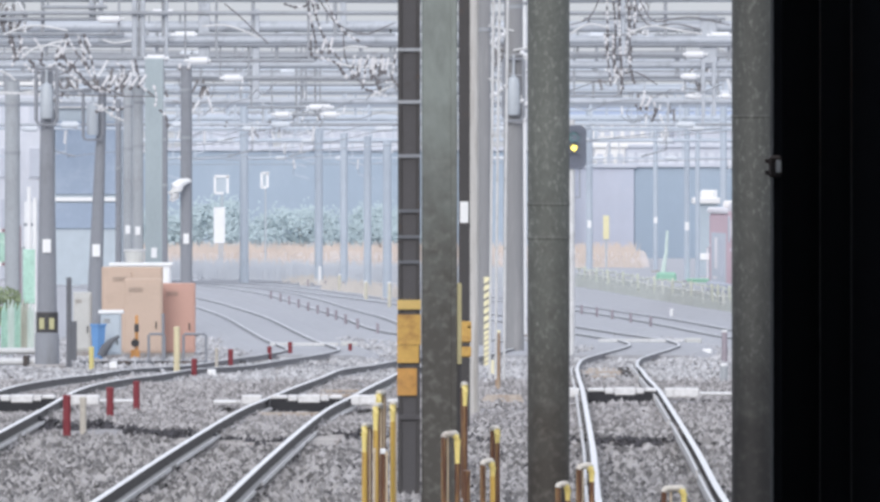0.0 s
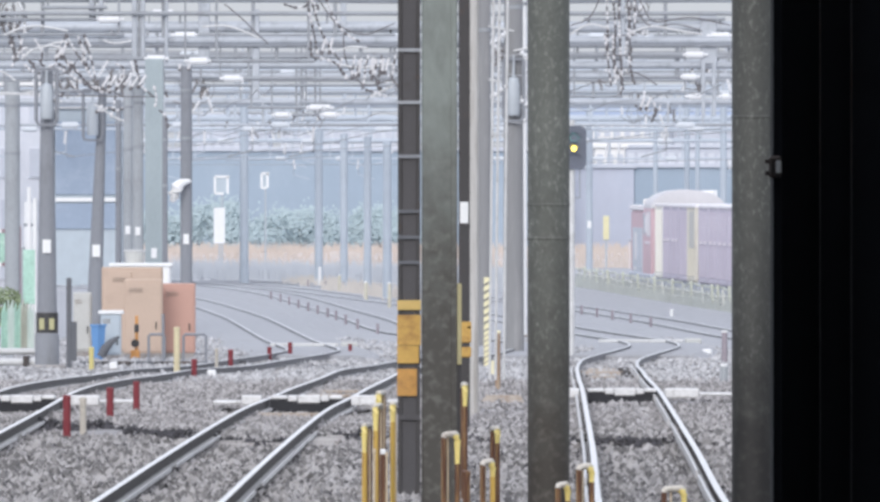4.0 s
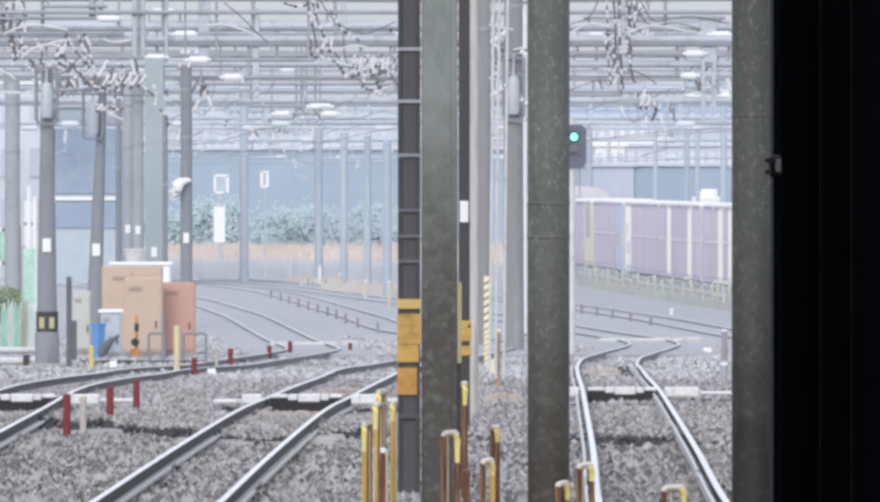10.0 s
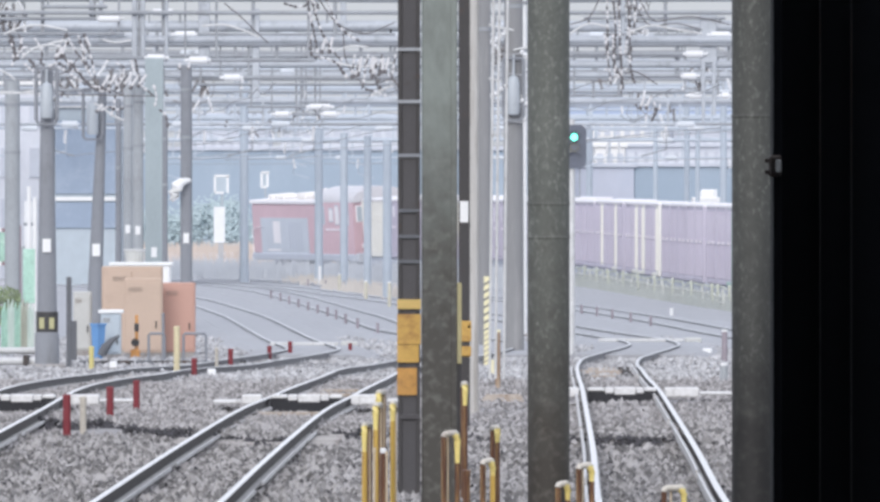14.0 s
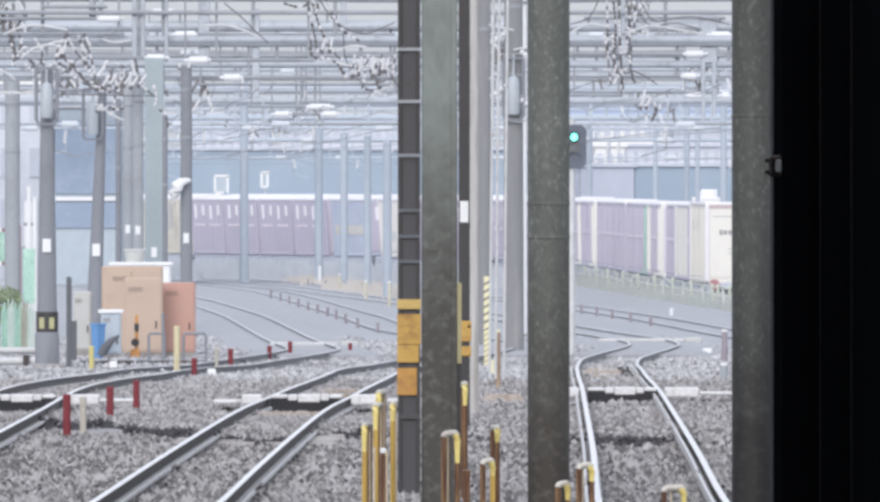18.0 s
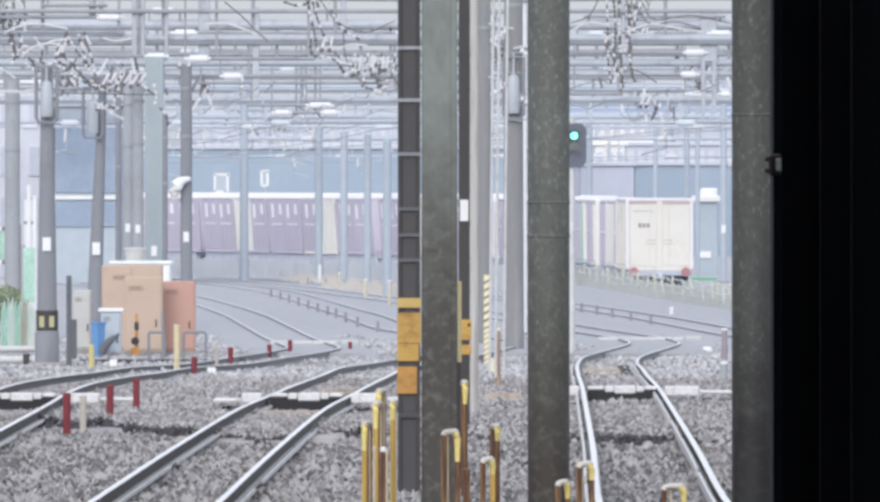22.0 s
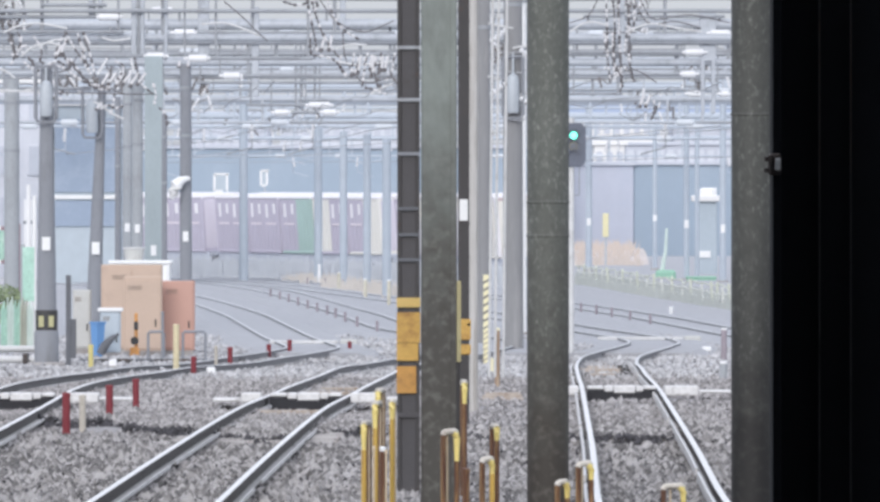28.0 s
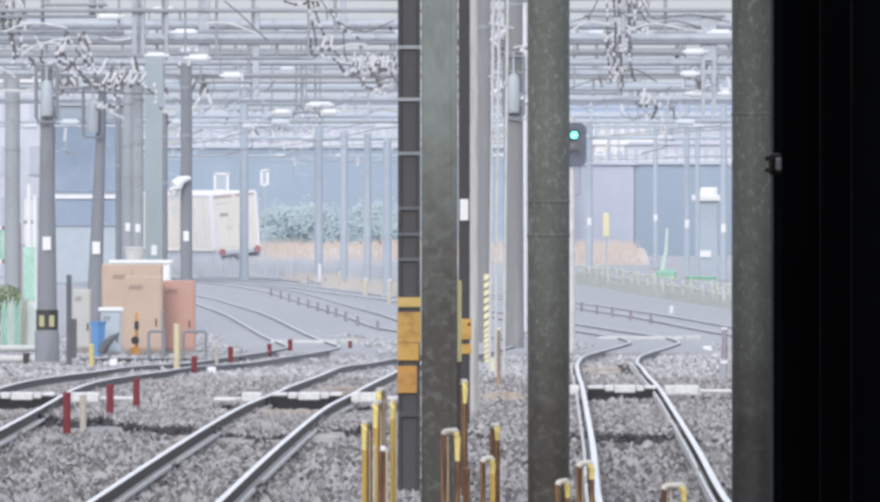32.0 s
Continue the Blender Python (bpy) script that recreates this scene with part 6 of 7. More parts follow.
def build_distance():
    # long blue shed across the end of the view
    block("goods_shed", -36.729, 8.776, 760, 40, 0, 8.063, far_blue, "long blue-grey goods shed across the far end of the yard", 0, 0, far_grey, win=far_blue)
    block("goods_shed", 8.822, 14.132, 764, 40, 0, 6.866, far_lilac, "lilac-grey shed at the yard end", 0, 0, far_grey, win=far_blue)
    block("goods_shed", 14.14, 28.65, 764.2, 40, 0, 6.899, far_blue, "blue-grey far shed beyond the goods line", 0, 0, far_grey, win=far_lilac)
    block("apartment_house", 12.689, 15.172, 860, 20, 0, 9.045, far_white, "white house seen over the shed roof", 4, 3, far_white, far_grey)
    block("apartment_house", 15.974, 26.27, 900, 20, 0, 9.34, far_grey, "pale grey building over the shed roof", 5, 12, far_grey, window_pale)
    block("apartment_house", 12.364, 20.747, 980, 20, 0, 12.392, far_white, "white apartment building far off", 7, 9, far_white, far_grey)
    block("apartment_house", 22.239, 34.0, 1000, 20, 0, 12.964, far_grey, "grey apartment building far off", 7, 12, far_grey, window_pale)
    block("apartment_house", -24.271, -16.252, 1000, 20, 0, 13.071, far_grey, "grey apartment building beyond the shed", 8, 9, far_grey, window_pale)
    block("apartment_house", -14.879, -3.353, 980, 20, 0, 11.816, window_pale, "pale apartment building beyond the shed", 7, 12, far_grey, far_grey)
    # blue-banded building beside the left masts
    b = block("depot_building", -15.403, -12.753, 420, 14, 0.05, 7.37, pale_blue, "tall pale blue depot building with blue bands", 0, 0, far_white)
    w = 2.649
    part("blue_band", Shape().box((0, -0.03, 5.344), (w - 0.04, 0.1, 2.919), 0.01), depot_blue, b, "blue cladding band")
    part("white_stripe", Shape().box((0, -0.1, 3.6830000000000003), (w - 0.02, 0.08, 0.16), 0.01), white_paint, b, "white stripe")
    part("dark_band", Shape().box((0, -0.03, 3.032), (w - 0.04, 0.12, 1.033), 0.01), depot_blue, b, "deeper blue band")
    block("depot_annex", -19.4, -15.86, 430, 12, 0.05, 8.4, annex_haze_white, "depot annex with a flat roof, lilac-white as painted haze", 4, 3, far_white, far_grey)
    c = block("equipment_cabin", 12.269, 13.231, 500, 1.6, 0.15, 3.716, cabin_teal, "pale teal equipment cabin with a white cap", 0, 0, far_white, category="cabin")
    part("cap", Shape().box((0, 0.5, 3.8859999999999997), (0.695, 0.7, 0.642), 0.08), white_paint, c, "white hooded cap")
    part("hatch", Shape().box((-0.1, -0.04, 1.0530000000000002), (0.535, 0.08, 0.321), 0.02), white_paint, c)
    sk = thing("green_skip", "low green steel skip behind the goods line", "skip", pose(11.709, 470, -0.22))
    part("tub", Shape().box((0, 0, 0.087), (1.307, 1.4, 0.854), 0.05), mat("skip_green", (0.30, 0.52, 0.40), 0.7, 0, 0.1, 1, 10, 0.1), sk)
    part("rim", Shape().box((0, 0, 0.489), (1.382, 1.5, 0.08), 0.02), MATS["skip_green"], sk)
    part("skid", Shape().box((0, 0, 0.05), (1.005, 1.2, 0.3), 0.03), gear_dark, sk)
    cr = thing("signal_crank", "slim pale green crank post", "post", pose(10.341, 480, 0.1))
    part("stem", Shape().tube([(-0.205, 0, -0.1), (-0.103, 0, 0.804), (0, 0, 1.3), (0.05, 0, 2.35)], [0.12, 0.1, 0.08, 0.06], 10), net_pale, cr, smooth=True)
    part("foot", Shape().box((0, 0, 0.1), (0.924, 0.8, 0.7), 0.1), MATS["skip_green"], cr)
    # overbridge girder
    g = thing("bridge_girder", "far blue bridge girder across the tracks", "bridge", pose(0, 740, 0))
    part("girder", Shape().box((14.479, 0, 10.731), (16.615, 1.0, 1.266), 0.03), girder_blue, g)
    part("pier", Shape().box((24.369, 0.6, 5.2), (1.2, 1.2, 10.0), 0.05), far_grey, g)
    part("pier", Shape().box((7.556, 0.6, 5.2), (1.2, 1.2, 10.0), 0.05), far_grey, g)
    # white signs hung in the distance
    for x, z0, z1, w, y in ((-11.765, 1.742, 3.658, 0.599, 560), (-11.719, 4.422, 5.328, 0.785, 565), (-9.477, 4.742, 5.534, 0.427, 570), (8.545, 1.978, 3.191, 0.31, 540), (13.344, 3.812, 4.451, 0.778, 520)):
        s = thing("trackside_sign", "yellow trackside board on a post" if 9 > x > 8 else "white trackside board on a post", "sign", pose(x, y, ground_z(x, y)), group="trackside boards")
        zc, hh = (z0 + z1) / 2 - s.location.z, z1 - z0
        if y in (565, 570):
            bar = 0.13
            part("frame", Shape().box((0, -0.08, zc + hh / 2), (w, 0.06, bar)).box((-w / 2, -0.08, zc), (bar, 0.06, hh)).box((w / 2 - 0.1, -0.08, zc), (bar, 0.06, hh)).box((-w * 0.2, -0.08, zc - hh / 2), (w * 0.6, 0.06, bar)), white_paint, s, "open white frame")
            part("infill", Shape().box((0, -0.05, zc), (w - 0.1, 0.03, hh - 0.1)), pale_blue, s)
        else:
            part("board", Shape().box((0, -0.08, zc), (w, 0.06, hh), 0.015), board_yellow if 9 > x > 8 else white_paint, s)
        part("post", Shape().tube([(0, 0, -0.2), (0, 0, z1 - s.location.z)], 0.05, 8), mast_zinc, s)
    # white floodlight on the mast behind the cabinets
    x, y = -6.381, 264.069
    l = thing("floodlight", "white bell-shaped floodlight on a mast", "floodlight", pose(x, y - 0.2, 3.575))
    part("arm", Shape().tube([(0.02, 0.1, 0.2), (-0.02, -0.05, 0.2), (-0.18, -0.1, 0.12)], 0.03, 8), white_paint, l)
    u = 0.014
    sh = Shape().tube([(8 * u, -0.1, 17 * u), (2 * u, -0.12, 17 * u), (-8 * u, -0.14, 14 * u), (-17 * u, -0.16, 5 * u), (-22 * u, -0.17, -6 * u), (-21 * u, -0.17, -14 * u), (-18 * u, -0.17, -18 * u)], [3 * u, 5 * u, 8 * u, 12 * u, 12 * u, 10 * u, 7 * u], 16)
    part("shade", sh, white_paint, l, smooth=True)
    # green net fence and shrubs on the left
    nx, ny = -9.317, 231.756
    n = thing("net_fence", "pale mint-green netting stretched on posts", "fence", pose(nx, ny, ground_z(nx, ny)))
    u = 0.012
    for k in range(5):
        fold = Shape()
        for q in range(6):
            fold.box(((-30 + k * 12 + q * 2) * u, 0.03 * ((q + k) % 3), (40 + 6 * (k % 2)) * u), (2.2 * u, 0.02, (84 + 10 * ((k * 3 + q) % 4)) * u), 0.003)
        part("net_panel", fold, (net_green, net_pale, net_green, net_brown, net_pale)[k], n)
    part("upper_net", Shape().box((20 * u, 0.1, 145 * u), (22 * u, 0.03, 100 * u), 0.01), net_green, n)
    for dx, h in ((9, 200), (31, 290), (20, 310)):
        part("post", Shape().tube([(dx * u, 0.14, -0.2), (dx * u, 0.14, h * u)], 0.045, 8), white_paint if h > 200 else mast_conc, n)
    # two pale pipes on low blocks
    px, py = -8.547, 209.271
    pp = thing("stacked_pipes", "two pale pipes lying on low blocks", "pipes", pose(px, py, ground_z(px, py)))
    part("pipe", Shape().tube([(-1.2, 0, 0.12), (0.48, 0, 0.12)], 0.075, 12), pale_metal, pp, smooth=True)
    part("pipe", Shape().tube([(-1.2, 0.3, 0.33), (0.5, 0.3, 0.33)], 0.065, 12), pale_metal, pp, smooth=True)
    for dx in (-0.8, 0.3):
        part("block", Shape().box((dx, 0.15, 0.1), (0.12, 0.6, 0.28), 0.01), dark_metal, pp)
    # red barrier frame
    bx, by = -10.856, 264.069
    rb = thing("barrier_frame", "red and white striped barrier frame", "barrier", pose(bx, by, ground_z(bx, by)))
    v = 0.014
    for dx in (-20, 20):
        part("upright", Shape().box((dx * v, 0, 100 * v), (5 * v, 0.06, 200 * v), 0.01), muted_red, rb)
    for z in (132, 192):
        for k in range(5):
            part("rail_stripe", Shape().box(((-16 + 8 * k) * v, 0, z * v), (7.6 * v, 0.05, 7 * v), 0.008), muted_red if k % 2 else white_paint, rb)
    part("mesh_panel", Shape().box((0, 0.03, 160 * v), (36 * v, 0.01, 56 * v)), net_green, rb)
    rng = random.Random(8)
    sv = Shape()
    for k in range(900):
        a, r = rng.uniform(0, 6.283), rng.random() ** 0.5
        cx, cz = math.cos(a) * r * 0.45, 0.5 + math.sin(a) * r * 0.45 + 0.5
        cy = rng.uniform(-0.3, 0.3)
        q = rng.uniform(0.03, 0.06)
        u, v = Vector((rng.uniform(-1, 1), rng.uniform(-1, 1), rng.uniform(-1, 1))) * q, Vector((rng.uniform(-1, 1), rng.uniform(-1, 1), rng.uniform(-1, 1))) * q
        c = Vector((cx, cy, cz))
        sv.add([c - u, c + v, c + u, c - v], [(0, 1, 2, 3)])
    sx, sy = -10.038, 242.595
    sh = thing("shrub", "small green shrub in front of the netting", "shrub", pose(sx, sy, ground_z(sx, sy)))
    part("leaves", sv, leaf_mat, sh)
    part("stem", Shape().tube([(0, 0, -0.1), (0.03, 0, 0.5), (0.0, 0, 1.1)], [0.03, 0.02, 0.01], 6), rust_pipe, sh)


build_distance()


def build_bank():
    """Low bank of dry grass behind the goods line, and a belt of trees."""
    s = Shape()
    xs = np.arange(-60, 13, 2.0)
    prof = ((598, 0.05), (604, 0.6), (610, 1.0), (618, 1.15), (640, 1.15), (660, 0.1))
    for y, h in prof:
        for x in xs:
            s.v.append((x, y + 2 * noise.noise(Vector((x * 0.1, y, 0))), 0.0 + h + (0.35 * noise.noise(Vector((x * 0.25, y * 0.1, 5))) if h > 0.5 else 0)))
    n = len(xs)
    for j in range(len(prof) - 1):
        for i in range(n - 1):
            s.f.append((j * n + i, j * n + i + 1, (j + 1) * n + i + 1, (j + 1) * n + i))
    s.m = [0] * len(s.f)
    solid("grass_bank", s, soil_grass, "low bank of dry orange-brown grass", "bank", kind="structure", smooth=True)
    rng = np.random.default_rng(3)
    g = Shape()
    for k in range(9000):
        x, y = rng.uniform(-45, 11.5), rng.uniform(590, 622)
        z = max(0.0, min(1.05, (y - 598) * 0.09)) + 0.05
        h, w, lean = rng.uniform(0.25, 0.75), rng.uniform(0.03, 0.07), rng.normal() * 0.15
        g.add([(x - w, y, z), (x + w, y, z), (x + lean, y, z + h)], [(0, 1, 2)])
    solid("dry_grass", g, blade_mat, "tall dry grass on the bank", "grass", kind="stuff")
    for i, (x, y, r, h) in enumerate(((-14, 668, 3.2, 3.4), (-9, 672, 3.4, 3.0), (-18, 670, 2.6, 2.6), (-4, 675, 3.0, 3.0))):
        t = thing("tree", "low broad tree, its green foliage paled as haze", "tree", pose(x, y, 0.2), group="trees behind the bank")
        part("trunk", Shape().tube([(0, 0, -0.3), (0.1, 0, h * 0.4), (0.0, 0.1, h * 0.8)], [0.16, 0.12, 0.05], 8), rust_pipe, t)
        lv = Shape()
        rg = random.Random(70 + i)
        for c in range(26):
            a, e = rg.uniform(0, 6.283), rg.uniform(-0.3, 1.3)
            cc = Vector((math.cos(a) * math.cos(e) * r * rg.uniform(0.4, 1), math.sin(a) * math.cos(e) * r * 0.6, h * 0.55 + math.sin(e) * h * 0.5))
            lv.tube([(0, 0, h * 0.4), cc], [0.06, 0.02], 5)
            for q in range(150):
                o = cc + Vector((rg.gauss(0, 0.5), rg.gauss(0, 0.35), rg.gauss(0, 0.36)))
                turn = rg.uniform(-1.2, 1.2)
                u = Vector((math.cos(turn), rg.uniform(-0.3, 0.3), math.sin(turn))) * 0.085
                v = Vector((-math.sin(turn), rg.uniform(-0.1, 0.5), math.cos(turn))) * 0.085
                lv.add([o - u, o + v, o + u, o - v], [(0, 1, 2, 3)])
        part("crown", lv, hazy_leaf_mat, t)


build_bank()
# blue-grey weeds: haze painted into the plant colour
verge_mat = mat("verge_weeds_hazed", (0.545, 0.57, 0.61), 0.9, 0, 0.08, 0.3, 8, 0, island=0.06)
fence_green = mat("fence_weeds_dull_green", (0.455, 0.478, 0.468), 0.9, 0, 0.08, 0.3, 8, 0, island=0.5)
straw_mat = mat("verge_straw", (0.60, 0.56, 0.52), 0.9, 0, 0.1, 0.3, 8, 0, island=0.3)


def blades(spots, low, high, rng):
    g = Shape()
    for x, y, z in spots:
        h, w, lean = rng.uniform(low, high), rng.uniform(0.03, 0.06), rng.normal() * 0.12
        g.add([(x - w, y, z - 0.1), (x + w, y, z - 0.1), (x + lean, y, z + h)], [(0, 1, 2)])
    return g


def build_verge():
    """Haze-toned weeds hide the running gear on the goods line's curve; straw round the feet of the far masts."""
    rng = np.random.default_rng(17)
    weeds, straw = [], []
    for k in range(15000):
        s = rng.uniform(98, 330)
        p, q = goods_at(s), goods_at(s + 1)
        t = (q - p).normalized()
        off = -rng.uniform(2.1, 3.9)
        weeds.append((p.x + t.y * off, p.y - t.x * off, p.z - 0.13))
    solid("verge_weeds", blades(weeds, 0.65, 1.08, rng), verge_mat, "weeds along the goods line in a painted haze tone", "weeds", kind="stuff")
    growth = []
    for k in range(6500):
        y = rng.uniform(302, 397)
        p = fence_line_at(y)
        growth.append((p.x + rng.uniform(-0.25, 0.9), y, p.z - 0.28))
    solid("fence_weeds", blades(growth, 0.3, 0.82, rng), fence_green, "dull grey-green weeds grown through the guard fence", "weeds", kind="stuff")
    for k in range(3000):
        u = rng.random()
        x, y = -5.6 + 4.4 * u + rng.normal() * 0.5, 442 - 84 * u + rng.normal() * 3
        if math.sin(y * 0.35) + math.sin(y * 0.13 + 1) > -0.3:
            straw.append((x, y, ground_z(x, y)))
    solid("verge_straw", blades(straw, 0.12, 0.5, rng), straw_mat, "dry straw round the feet of the far masts", "grass", kind="stuff")


build_verge()

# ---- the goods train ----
# train colours are washed out: haze is painted into them
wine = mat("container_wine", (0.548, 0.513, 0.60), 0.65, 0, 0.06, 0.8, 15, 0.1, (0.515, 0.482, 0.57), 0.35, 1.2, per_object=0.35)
ivory = mat("container_ivory", (0.83, 0.81, 0.76), 0.6, 0, 0.08, 0.8, 15, 0.1, (0.70, 0.68, 0.65), 0.3, 1.0, stretch=(1, 1, 0.3))
streaked = mat("container_streaked_cream", (0.80, 0.77, 0.71), 0.65, 0, 0.1, 0.8, 15, 0.1, (0.60, 0.58, 0.56), 0.45, 1.6, stretch=(1, 1, 0.06))
patch_pale = mat("printed_patch_pale", (0.68, 0.69, 0.70), 0.7, 0, 0.1, 1, 15, 0)
mark_grey = mat("printed_mark_grey", (0.52, 0.52, 0.52), 0.7, 0, 0.1, 1, 15, 0)
mark_dark = mat("printed_mark_dark", (0.36, 0.35, 0.35), 0.7, 0, 0.1, 1, 15, 0)
edge_pink = mat("edge_dull_pink", (0.56, 0.46, 0.46), 0.7, 0, 0.1, 1, 15, 0)
label_white = mat("label_white", (0.91, 0.89, 0.91), 0.5, 0, 0.03, 1, 15, 0)
label_pink = mat("lettering_pale_pink", (0.80, 0.73, 0.78), 0.6, 0, 0.05, 1, 15, 0)
beige = mat("container_beige", (0.66, 0.63, 0.56), 0.6, 0, 0.08, 0.8, 15, 0.1, (0.5, 0.46, 0.4), 0.3, 1.0)
white_box = mat("container_white", (0.80, 0.77, 0.71), 0.5, 0, 0.05, 0.8, 15, 0.05, (0.74, 0.705, 0.645), 0.25, 0.8)
blue_box = mat("container_blue", (0.53, 0.57, 0.67), 0.6, 0, 0.1, 0.8, 15, 0.1)
green_box = mat("container_green", (0.45, 0.59, 0.55), 0.6, 0, 0.1, 0.8, 15, 0.1)
end_white = mat("container_end_pale", (0.84, 0.81, 0.78), 0.6, 0, 0.08, 0.8, 15, 0.1, (0.74, 0.70, 0.67), 0.3, 1.0)
# frames and wheels pale blue-grey instead of dark, also as haze
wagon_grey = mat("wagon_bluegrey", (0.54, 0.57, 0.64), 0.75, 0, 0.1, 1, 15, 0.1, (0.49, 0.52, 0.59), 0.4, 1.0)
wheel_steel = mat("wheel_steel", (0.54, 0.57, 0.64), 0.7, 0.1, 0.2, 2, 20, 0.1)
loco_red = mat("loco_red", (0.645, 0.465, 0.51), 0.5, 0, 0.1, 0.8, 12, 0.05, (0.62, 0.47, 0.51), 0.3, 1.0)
wine_end = mat("container_end_lilac", (0.70, 0.66, 0.73), 0.65, 0, 0.08, 0.8, 15, 0.1, (0.65, 0.61, 0.68), 0.3, 1.0)
cab_roof = mat("cab_roof_pale", (0.66, 0.645, 0.67), 0.6, 0, 0.1, 0.8, 12, 0.05)
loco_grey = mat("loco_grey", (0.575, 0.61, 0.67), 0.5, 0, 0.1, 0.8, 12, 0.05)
# bogies and gear lightened the same way, haze in the colour
gear_grey = mat("running_gear_hazed", (0.58, 0.61, 0.67), 0.85, 0, 0.2, 1, 15, 0.1)
roof_white = mat("roof_edge_white", (0.85, 0.82, 0.84), 0.5, 0, 0.05, 1, 15, 0.05)


SIDES = {  # colours of the front and the rear leaf of a container's side
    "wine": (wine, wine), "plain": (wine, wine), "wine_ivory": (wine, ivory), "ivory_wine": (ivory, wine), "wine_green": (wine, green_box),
    "ivory": (ivory, ivory), "beige": (beige, beige), "white": (end_white, end_white), "blue": (blue_box, blue_box), "long_beige": (ivory, wine), "long_streaked": (streaked, streaked),
}


def container(length, kind, label):
    """A freight container, its base at z = 0; +y is the way it travels."""
    fore, aft = SIDES[kind]
    tail = kind == "long_streaked"
    end = white_box if tail else (wine_end if wine in (fore, aft) else wine if kind == "blue" else fore)
    h, w = (2.62, 2.47) if tail else (2.55, 2.45)
    c = thing("freight_container", label, "container", group="containers on the train")
    body = Shape().box((0, 0, h / 2), (w - 0.1, length - 0.06, h - 0.06), 0.02)
    part("body", body, aft, c)
    part("roof", Shape().box((0, 0, h - 0.03), (w, length, 0.1), 0.02), roof_white, c, "pale weathered roof edge")
    part("floor_frame", Shape().box((0, 0, 0.06), (w, length, 0.13), 0.02), aft, c)
    for sx in (-1, 1):
        for sy in (-1, 1):
            part("corner_post", Shape().box((sx * (w / 2 - 0.06), sy * (length / 2 - 0.06), h / 2), (0.12, 0.12 if not tail else 0.3, h - 0.1), 0.015), roof_white if tail else (fore if sy > 0 else aft), c)
    for sy in (-1, 1):
        e = part("end_wall", Shape().box((0, sy * (length / 2 - 0.02), h / 2), (w - 0.24, 0.03, h - 0.3), 0.01), end, c)
        for dx in (-w * 0.24, w * 0.24):
            part("door_leaf", Shape().box((dx, sy * (length / 2 - 0.002), h / 2), (w * 0.42, 0.015, h - 0.42), 0.006), end, e)
        if tail:
            for dx in (-0.35, -0.12, 0.12, 0.35):
                part("lock_bar", Shape().tube([(dx, sy * (length / 2 + 0.02), 0.25), (dx, sy * (length / 2 + 0.02), h - 0.25)], 0.016, 6), white_box, e)
            for dx in (-0.32, 0.32):
                part("vent_marks", Shape().box((dx, sy * (length / 2 + 0.012), h * 0.42), (0.34, 0.008, 0.035)).box((dx, sy * (length / 2 + 0.012), h * 0.37), (0.34, 0.008, 0.035)), mark_grey, e)
            part("lettering", Shape().box((-0.72, sy * (length / 2 + 0.012), h * 0.63), (0.1, 0.008, 0.17)).box((-0.58, sy * (length / 2 + 0.012), h * 0.63), (0.12, 0.008, 0.14)).box((-0.42, sy * (length / 2 + 0.012), h * 0.63), (0.12, 0.008, 0.14)), mark_dark, e, "grey mark bars")
            part("lettering_line", Shape().box((-0.6, sy * (length / 2 + 0.012), h * 0.83), (0.75, 0.008, 0.035)), mark_grey, e)
            part("top_edge", Shape().box((-w * 0.26, sy * (length / 2 + 0.006), h - 0.13), (w * 0.44, 0.012, 0.12)).box((w * 0.26, sy * (length / 2 + 0.006), h - 0.13), (w * 0.44, 0.012, 0.12)), edge_pink, e, "dull reddish top edge")
        else:
            if kind == "blue":
                part("label_panel", Shape().box((-0.35, sy * (length / 2 + 0.008), h * 0.74), (0.75, 0.01, 0.6), 0.002), label_white, e, "white label as a plain bar")
            part("lock_bar", Shape().tube([(0.1, sy * (length / 2 + 0.012), 0.3), (0.1, sy * (length / 2 + 0.012), h - 0.3)], 0.018, 6), mark_grey, e)
    split = -0.33 if kind == "long_beige" else 0.0
    if kind == "long_beige":
        for sx in (-1, 1):
            for yy, wide in ((length / 2 - 0.45, 0.8), (-length / 2 + 0.2, 0.3)):
                part("white_post", Shape().box((sx * (w / 2 - 0.012), yy, h / 2), (0.03, wide, h - 0.1), 0.006), roof_white, c, "broad white corner post")
    for sx in (-1, 1):
        for m, y0, y1 in ((fore, split * length, length / 2 - 0.12), (aft, -length / 2 + 0.12, split * length)):
            panel, mid, n = Shape(), (y0 + y1) / 2, 4
            panel.box((sx * (w / 2 - 0.04), mid, h / 2), (0.03, y1 - y0 - 0.03, h - 0.22), 0.004)
            for k in range(n):
                panel.box((sx * (w / 2 - 0.012), y0 + (y1 - y0) * (k + 0.5) / n, h / 2), (0.03, 0.09, h - 0.4), 0.004)
            leaf = part("side_leaf", panel, m, c, {ivory: "ivory door leaf", green_box: "green door leaf"}.get(m, ""))
            if m is wine and kind != "plain":
                x = sx * (w / 2 + 0.002)
                low = h * (0.755 if sx * mid > 0 else 0.765)
                part("label_panel", Shape().box((x - sx * 0.0245, mid + 0.43, low), (0.006, 0.33, 0.62), 0.002), label_white, leaf, "tall white label as a plain bar")
                part("label_panel", Shape().box((x - sx * 0.0245, mid - 0.43, h * 0.79), (0.006, 0.31, 0.46), 0.002), label_white, leaf, "short white label as a plain bar")
